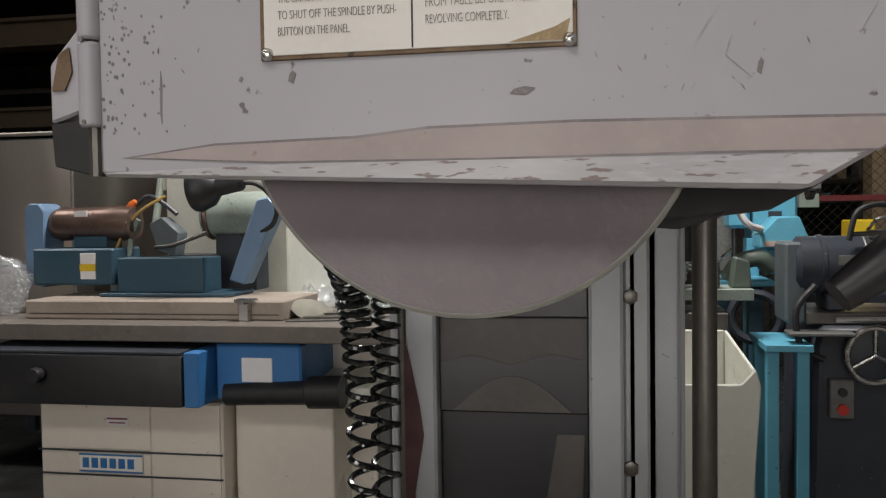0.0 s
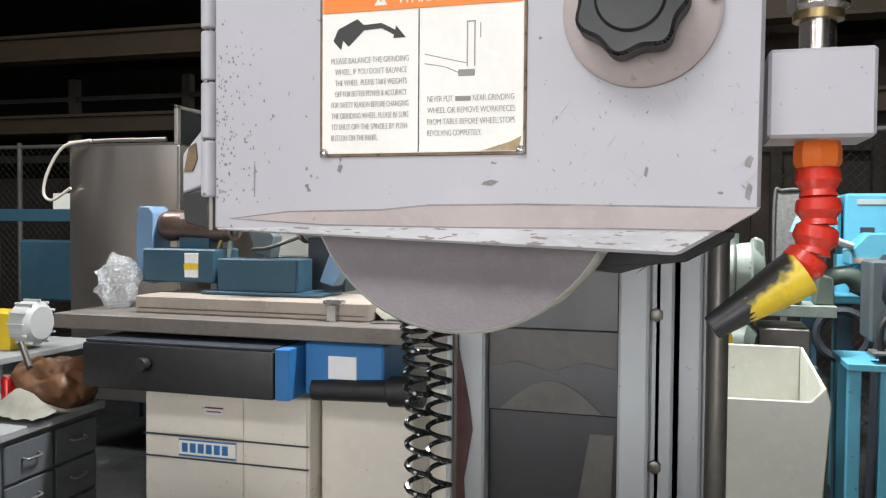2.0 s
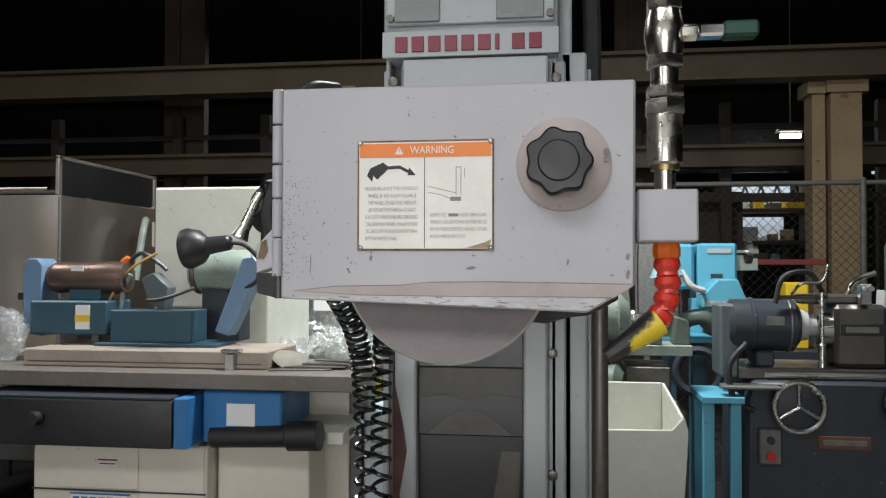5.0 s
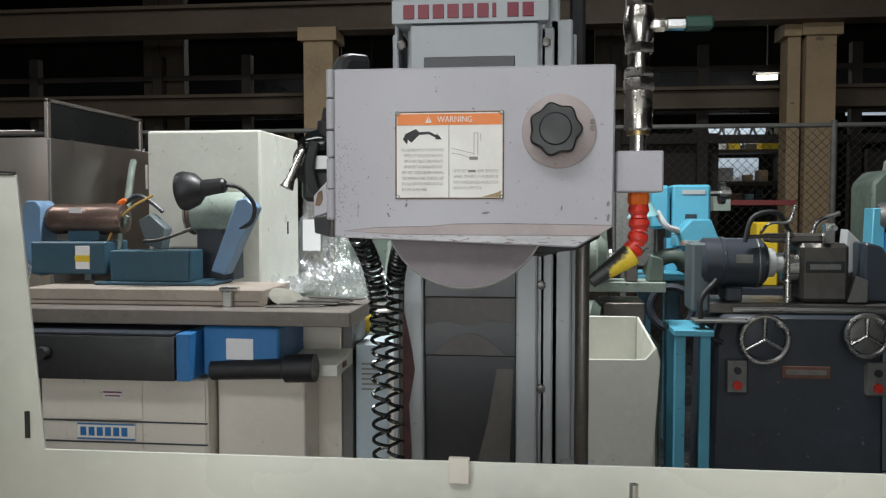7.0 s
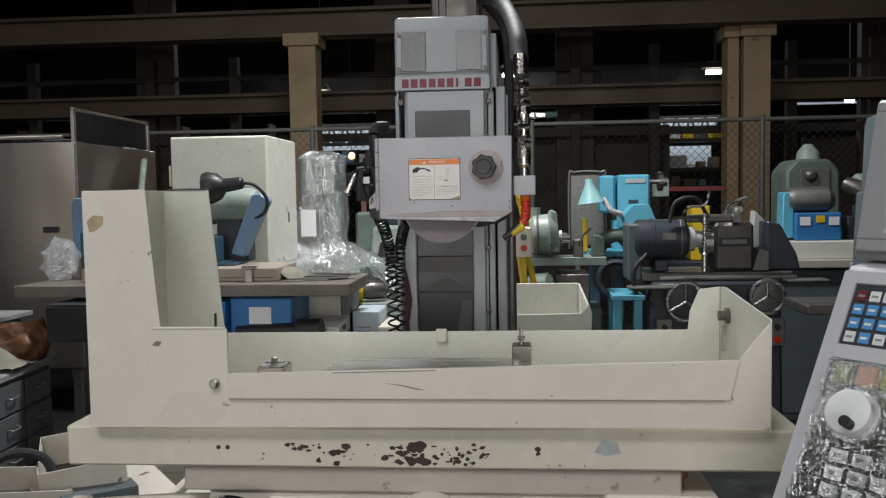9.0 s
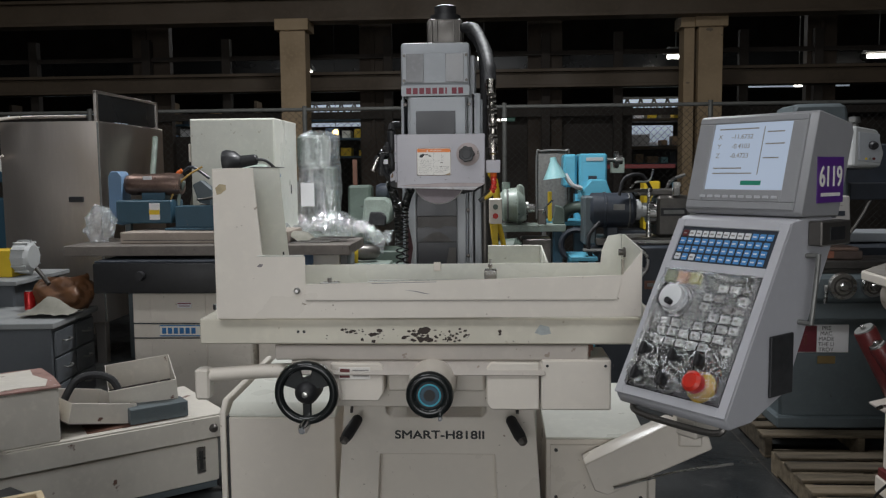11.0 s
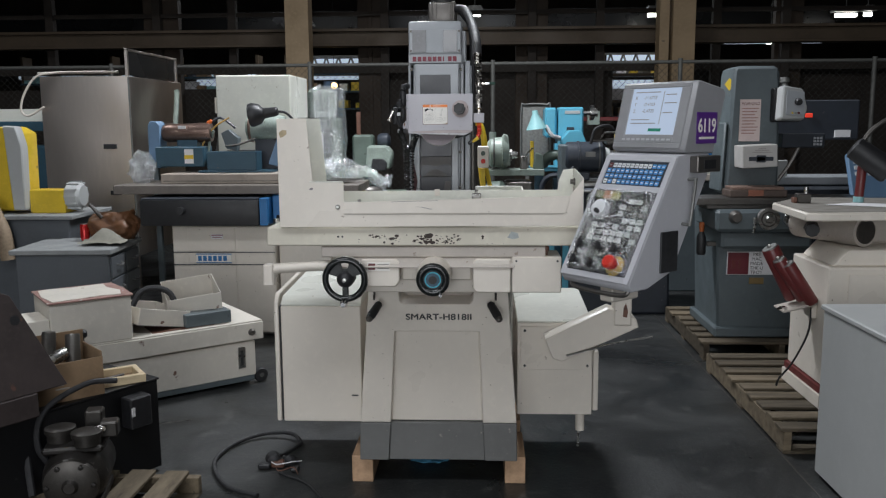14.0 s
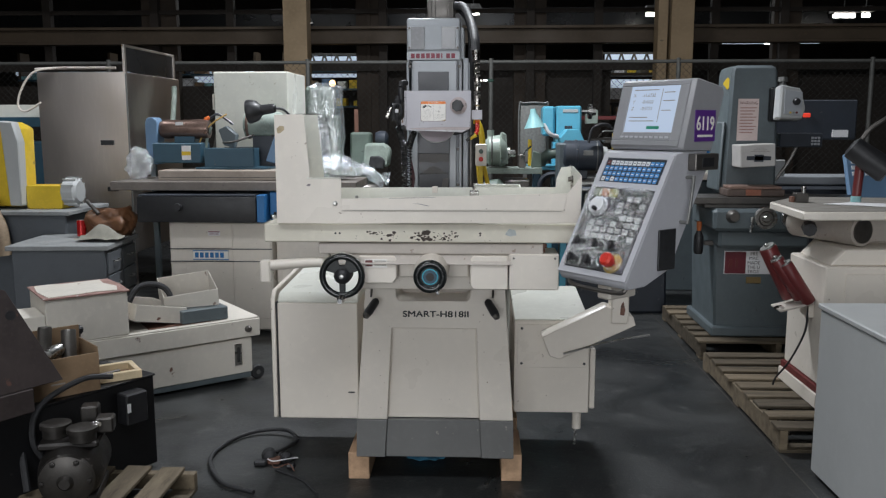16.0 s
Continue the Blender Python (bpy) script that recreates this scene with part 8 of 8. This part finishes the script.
part("white_card", moved(box((-0.05, 0.05, 0, 0.004, -0.04, 0.04), bevel=0), Matrix.Translation((0.40, 3.43, 1.0)) @ pose(0, 0, 0, 0, 20, 0)), PAPER, gl)
sb = thing("sky_blue_machine", (1.0, 5.0, 0), "sky-blue vertical machine with a worktable", "machine")
part("head", box((0.96, 1.205, 4.9, 5.25, 1.36, 1.755), bevel=0.015), SKYBLUE, sb)
part("head_window", box((1.04, 1.115, 4.893, 4.90, 1.44, 1.56), bevel=0.01), NAVY, sb)
part("head_badge", box((1.02, 1.17, 4.893, 4.90, 1.69, 1.72), bevel=0.002), CABWHITE, sb)
part("side_case", box((0.826, 0.945, 4.92, 5.2, 1.46, 1.752), bevel=0.02), SKYBLUE, sb)
part("table_head", prism([(0.95, 1.35), (1.25, 1.35), (1.20, 1.43), (1.16, 1.53), (1.04, 1.53), (0.95, 1.43)], 0.25, "y", 4.65, 0.01), SKYBLUE, sb)
part("cover_label", box((0.97, 1.19, 4.642, 4.65, 1.362, 1.392), bevel=0), material("faded_label", (0.55, 0.42, 0.36), 0.6, grain=0.15, scale=30), sb)
part("knuckle", box((1.0, 1.2, 4.72, 4.88, 1.20, 1.35), bevel=0.01), SKYBLUE, sb)
part("spindle_wheel", lathe((1.21, 5.05, 1.70), (1.36, 5.05, 1.70), [(0, 0.02), (0.5, 0.02), (0.52, 0.075), (0.75, 0.075), (0.77, 0.04), (1, 0.04)], 20), STEEL, sb, "bright belt wheel")
part("table", box((0.68, 1.02, 4.6, 5.1, 1.14, 1.175), bevel=0.006), SKYBLUE, sb)
part("post", box((0.93, 1.0, 4.95, 5.1, 0.0, 1.40)), SKYBLUE, sb)
part("leg", box((0.72, 0.80, 4.7, 4.8, 0, 1.14)), BLUEP, sb)
part("leg", box((0.9, 0.98, 4.7, 4.8, 0, 1.14)), BLUEP, sb)
part("guard", tube([(0.78, 4.65, 1.18), (0.83, 4.6, 1.27), (0.93, 4.58, 1.30), (1.0, 4.6, 1.24)], 0.05, 12), GREEN, sb)
part("yellow_plate", box((0.67, 0.70, 4.6, 4.7, 1.18, 1.43)), YELLOW, sb)
part("flywheel", ring((0.90, 4.5, 0.98), (0.2, 1, 0), 0.13, 0.025, 24, 8), NAVY, sb)
tl = thing("teal_lamp", (0.75, 4.5, 1.4), "pale teal cone lamp on a white arm", "lamp")
part("shade", lathe((0.72, 4.5, 1.545), (0.70, 4.5, 1.72), [(0, 0.10), (0.5, 0.055), (0.8, 0.03), (1, 0.025)], 22), TEAL, tl)
part("arm", tube([(0.80, 4.5, 1.58), (0.86, 4.5, 1.49), (0.94, 4.55, 1.46)], 0.02, 8), PAPER, tl)
part("stem", tube([(0.94, 4.55, 1.46), (0.96, 4.7, 1.44), (0.96, 4.9, 1.42)], 0.012, 8), TEAL, tl)
wb = thing("woven_panel", (0.7, 5.3, 0), "grey mesh panel on a frame", "panel")
part("panel", box((0.62, 0.90, 5.3, 5.34, 1.18, 1.78), bevel=0.04, seg=3), material("grey_mesh_panel", (0.20, 0.195, 0.18), 0.6, grain=0.35, scale=40), wb)
part("frame", tube([(0.61, 5.29, 1.16), (0.61, 5.29, 1.74), (0.66, 5.29, 1.79), (0.86, 5.29, 1.79), (0.91, 5.29, 1.74), (0.91, 5.29, 1.16)], 0.010, 8), GALV, wb)
part("leg", box((0.66, 0.70, 5.31, 5.33, 0, 1.18)), GALV, wb)
part("leg", box((0.82, 0.86, 5.31, 5.33, 0, 1.18)), GALV, wb)
ml = thing("cylindrical_grinder", (1.35, 3.7, 0), "dark blue-grey cylindrical grinder with two handwheels", "grinder")
part("tray", box((0.80, 1.06, 3.36, 3.47, 1.0, 1.015), bevel=0.004), GALV, ml)
part("tray", box((1.74, 1.98, 3.40, 3.52, 1.03, 1.045), bevel=0.004), GALV, ml)
part("end_housing", box((0.815, 0.905, 3.52, 3.75, 1.035, 1.375), bevel=0.012), SLATE, ml, "worn grey end housing")
part("clamp_post", lathe((1.275, 3.5, 1.09), (1.275, 3.5, 1.43), [(0, 0.02), (0.3, 0.018), (0.32, 0.011), (0.8, 0.011), (0.82, 0.017), (1, 0.015)], 14), STEEL, ml)
part("clamp_handle", cyl((1.07, 3.49, 1.405), (1.30, 3.5, 1.415), 0.010, seg=10), DARKSTEEL, ml)
part("bent_lever", tube([(1.14, 3.5, 1.42), (1.18, 3.48, 1.47), (1.27, 3.48, 1.48), (1.30, 3.48, 1.56)], 0.007, 8), STEEL, ml)
part("belt_case", prism([(1.62, 1.20), (1.80, 1.26), (1.72, 1.36), (1.64, 1.44)], 0.1, "y", 3.75, 0.006), CABWHITE, ml)
part("bed", prism([(0.90, 0.0), (1.74, 0.0), (1.72, 0.95), (1.66, 1.03), (0.95, 1.03), (0.92, 0.95)], 0.6, "y", 3.45, 0.02), NAVY, ml)
part("way_bed", box((0.90, 1.80, 3.5, 3.9, 1.031, 1.085), bevel=0.006), DARKSTEEL, ml)
mm2 = part("motor", lathe((0.86, 3.6, 1.275), (1.19, 3.6, 1.275), [(0, 0.10), (0.06, 0.122), (0.3, 0.122), (0.31, 0.128), (0.36, 0.128), (0.37, 0.122), (0.92, 0.122), (1, 0.09)], 32), NAVY, ml, "dark round motor")
part("motor_plate", box((1.02, 1.10, 3.466, 3.474, 1.28, 1.32), bevel=0.001), GALV, mm2)
part("motor_band", ring((1.14, 3.6, 1.275), (1, 0, 0), 0.122, 0.006, 32, 6), GALV, mm2)
part("motor_lug", box((0.98, 1.06, 3.5, 3.7, 1.09, 1.16), bevel=0.008), NAVY, mm2)
part("motor_end", lathe((1.19, 3.6, 1.275), (1.27, 3.6, 1.275), [(0, 0.075), (0.5, 0.07), (0.55, 0.05), (1, 0.05)], 20), CABWHITE, ml)
part("chuck", lathe((1.27, 3.6, 1.25), (1.335, 3.6, 1.25), [(0, 0.06), (0.3, 0.085), (1, 0.085)], 24), STEEL, ml)
part("feed_screw", cyl((1.0, 3.44, 1.06), (1.80, 3.44, 1.06), 0.012, seg=10), STEEL, ml)
part("coolant_hose", tube([(1.30, 3.55, 1.42), (1.22, 3.5, 1.52), (1.10, 3.48, 1.50), (1.06, 3.48, 1.38)], 0.012, 8), RUBBER, ml)
part("coolant_hose", tube([(0.92, 3.44, 1.20), (0.84, 3.42, 1.10), (0.86, 3.42, 0.95), (0.95, 3.42, 0.90)], 0.014, 8), RUBBER, ml)
part("way_cover", prism([(1.56, 1.09), (1.66, 1.09), (1.66, 1.20), (1.60, 1.22)], 0.2, "y", 3.5, 0.005), GALV, ml)
part("dresser", together(box((1.44, 1.49, 3.47, 3.52, 1.375, 1.47), bevel=0.004), cyl((1.465, 3.47, 1.45), (1.465, 3.40, 1.45), 0.012, seg=10)), STEEL, ml)
part("headstock", box((1.335, 1.57, 3.5, 3.75, 1.09, 1.375), bevel=0.02), DARKSTEEL, ml)
part("maker_plate", box((1.36, 1.545, 3.492, 3.50, 1.235, 1.29), bevel=0.004), BLACKP, ml)
part("maker_bar", box((1.38, 1.525, 3.488, 3.493, 1.25, 1.275), bevel=0), GALV, ml)
part("top_slide", box((1.20, 1.50, 3.55, 3.7, 1.375, 1.42), bevel=0.01), DARKSTEEL, ml)
part("top_lever", tube([(1.42, 3.6, 1.42), (1.45, 3.6, 1.48), (1.55, 3.6, 1.52)], 0.012, 8), STEEL, ml)
part("tailstock", prism([(1.66, 1.09), (1.86, 1.09), (1.84, 1.18), (1.74, 1.36), (1.66, 1.38)], 0.18, "y", 3.55, 0.01), NAVY, ml)
for hx, hz, r in ((1.14, 0.925, 0.125), (1.615, 0.95, 0.11)):
    hwl = part("handwheel", ring((hx, 3.38, hz), (0, 1, 0), r - 0.015, 0.013, 36, 10), STEEL, ml, "bright worn handwheel rim")
    part("wheel_disc", lathe((hx, 3.385, hz), (hx, 3.44, hz), [(0, r * 0.25), (0.2, r * 0.85), (0.5, r * 0.85), (1, r * 0.3)], 24), NAVY if r > 0.12 else GALV, hwl)
    for a in (90, 210, 330):
        part("spoke", cyl((hx, 3.38, hz), (hx + (r - 0.016) * math.cos(radians(a)), 3.38, hz + (r - 0.016) * math.sin(radians(a))), 0.010, seg=8), STEEL, hwl)
    part("wheel_handle", lathe((hx + r * 0.5, 3.38, hz + r * 0.6), (hx + r * 0.5, 3.31, hz + r * 0.6), [(0, 0.012), (0.5, 0.016), (1, 0.01)], 10), STEEL, hwl)
for bx in (1.02, 1.68):
    bb = part("button_box", box((bx - 0.05, bx + 0.05, 3.41, 3.45, 0.66, 0.82), bevel=0.006), GALV, ml)
    part("stop_button", cyl((bx, 3.41, 0.70), (bx, 3.39, 0.70), 0.022, seg=14), REDP, bb)
    part("start_button", cyl((bx, 3.41, 0.77), (bx, 3.395, 0.77), 0.018, seg=14), BLACKP, bb)
part("front_badge", box((1.24, 1.47, 3.443, 3.45, 0.73, 0.79), bevel=0.003), REDBROWN, ml)
part("badge_bar", box((1.26, 1.45, 3.438, 3.444, 0.75, 0.772), bevel=0), GALV, ml)
ml.scale = (1, 1, 1.035)
ml.location.x += 0.035
bs = thing("blue_stand", (0.9, 3.6, 0), "pale blue steel stand", "stand")
part("top", box((0.74, 0.93, 3.35, 3.75, 0.97, 1.0)), SKYBLUE, bs)
for b in ((0.75, 0.80, 3.38, 3.43, 0, 0.97), (0.87, 0.92, 3.38, 3.43, 0, 0.97), (0.75, 0.80, 3.67, 3.72, 0, 0.97)):
    part("leg", box(b), SKYBLUE, bs)
rm = thing("blue_grinder", (2.3, 4.8, 0), "blue tool grinder with a green column behind it", "grinder")
part("motor", lathe((2.14, 4.6, 1.545), (2.46, 4.6, 1.545), [(0, 0.07), (0.1, 0.09), (0.85, 0.095), (1, 0.06)], 24), GALV, rm)
part("bracket", prism([(2.09, 1.27), (2.17, 1.27), (2.17, 1.60), (2.10, 1.60)], 0.15, "y", 4.55, 0.006), SKYBLUE, rm)
part("block", box((2.17, 2.49, 4.5, 4.75, 1.25, 1.45), bevel=0.01), BLUEB, rm)
part("label", box((2.2, 2.27, 4.494, 4.5, 1.36, 1.42), bevel=0), PAPER, rm)
part("label", box((2.40, 2.47, 4.494, 4.5, 1.36, 1.42), bevel=0), PAPER, rm)
part("label_yellow", box((2.31, 2.37, 4.494, 4.5, 1.38, 1.43), bevel=0), YELLOW, rm)
part("table", box((1.8, 3.0, 4.4, 4.9, 1.06, 1.12), bevel=0.006), BEIGE, rm)
part("upper_table", box((2.1, 2.9, 4.45, 4.8, 1.121, 1.25), bevel=0.006), CREAM_IN, rm)
part("cabinet", box((1.9, 2.9, 4.45, 5.0, 0, 1.05), bevel=0.01), SLATE, rm)
part("green_column", prism([(2.24, 1.2), (2.66, 1.2), (2.64, 1.76), (2.56, 1.85), (2.32, 1.85), (2.24, 1.76)], 0.4, "y", 4.95, 0.02), GREEN, rm)
part("column_cap", lathe((2.45, 5.1, 1.85), (2.45, 5.1, 1.97), [(0, 0.09), (0.5, 0.08), (0.8, 0.05), (1, 0.03)], 18), GREENL, rm)
part("door_panel", box((2.34, 2.56, 4.935, 4.95, 1.58, 1.78), bevel=0.006), GALV, rm)
part("door_dial", lathe((2.42, 4.935, 1.72), (2.42, 4.90, 1.72), [(0, 0.05), (0.5, 0.045), (1, 0.02)], 18), DARKSTEEL, rm)
part("swivel", lathe((2.58, 4.7, 1.66), (2.70, 4.6, 1.58), [(0, 0.05), (0.5, 0.07), (1, 0.05)], 16), DARKSTEEL, rm)
part("wheel_spindle", lathe((2.62, 4.7, 1.64), (3.0, 4.7, 1.62), [(0, 0.05), (0.1, 0.09), (0.8, 0.10), (1, 0.06)], 24), GREENL, rm, "pale green spindle housing")
part("work_arm", together(box((2.55, 2.68, 4.55, 4.70, 1.25, 1.42), bevel=0.01), box((2.60, 2.86, 4.50, 4.62, 1.40, 1.50), bevel=0.01)), NAVY, rm)
part("clamp_lever", tube([(2.60, 4.5, 1.50), (2.66, 4.46, 1.60), (2.75, 4.46, 1.66)], 0.012, 8), DARKSTEEL, rm)
part("dial", lathe((2.74, 4.5, 1.45), (2.74, 4.44, 1.45), [(0, 0.05), (0.5, 0.055), (1, 0.04)], 18), STEEL, rm)
yc = thing("yellow_press", (1.45, 5.4, 0), "small yellow press in the shade", "press")
part("frame", box((1.60, 1.75, 5.3, 5.5, 1.05, 1.50), bevel=0.01), YELLOW, yc)
part("base", box((1.3, 1.85, 5.2, 5.6, 0, 1.05), bevel=0.01), NAVY, yc)
part("pale_case", box((1.30, 1.42, 5.3, 5.4, 1.58, 1.72)), GREENL, yc)
part("red_bar", box((1.1, 1.95, 5.6, 5.64, 1.62, 1.66)), RED, yc)
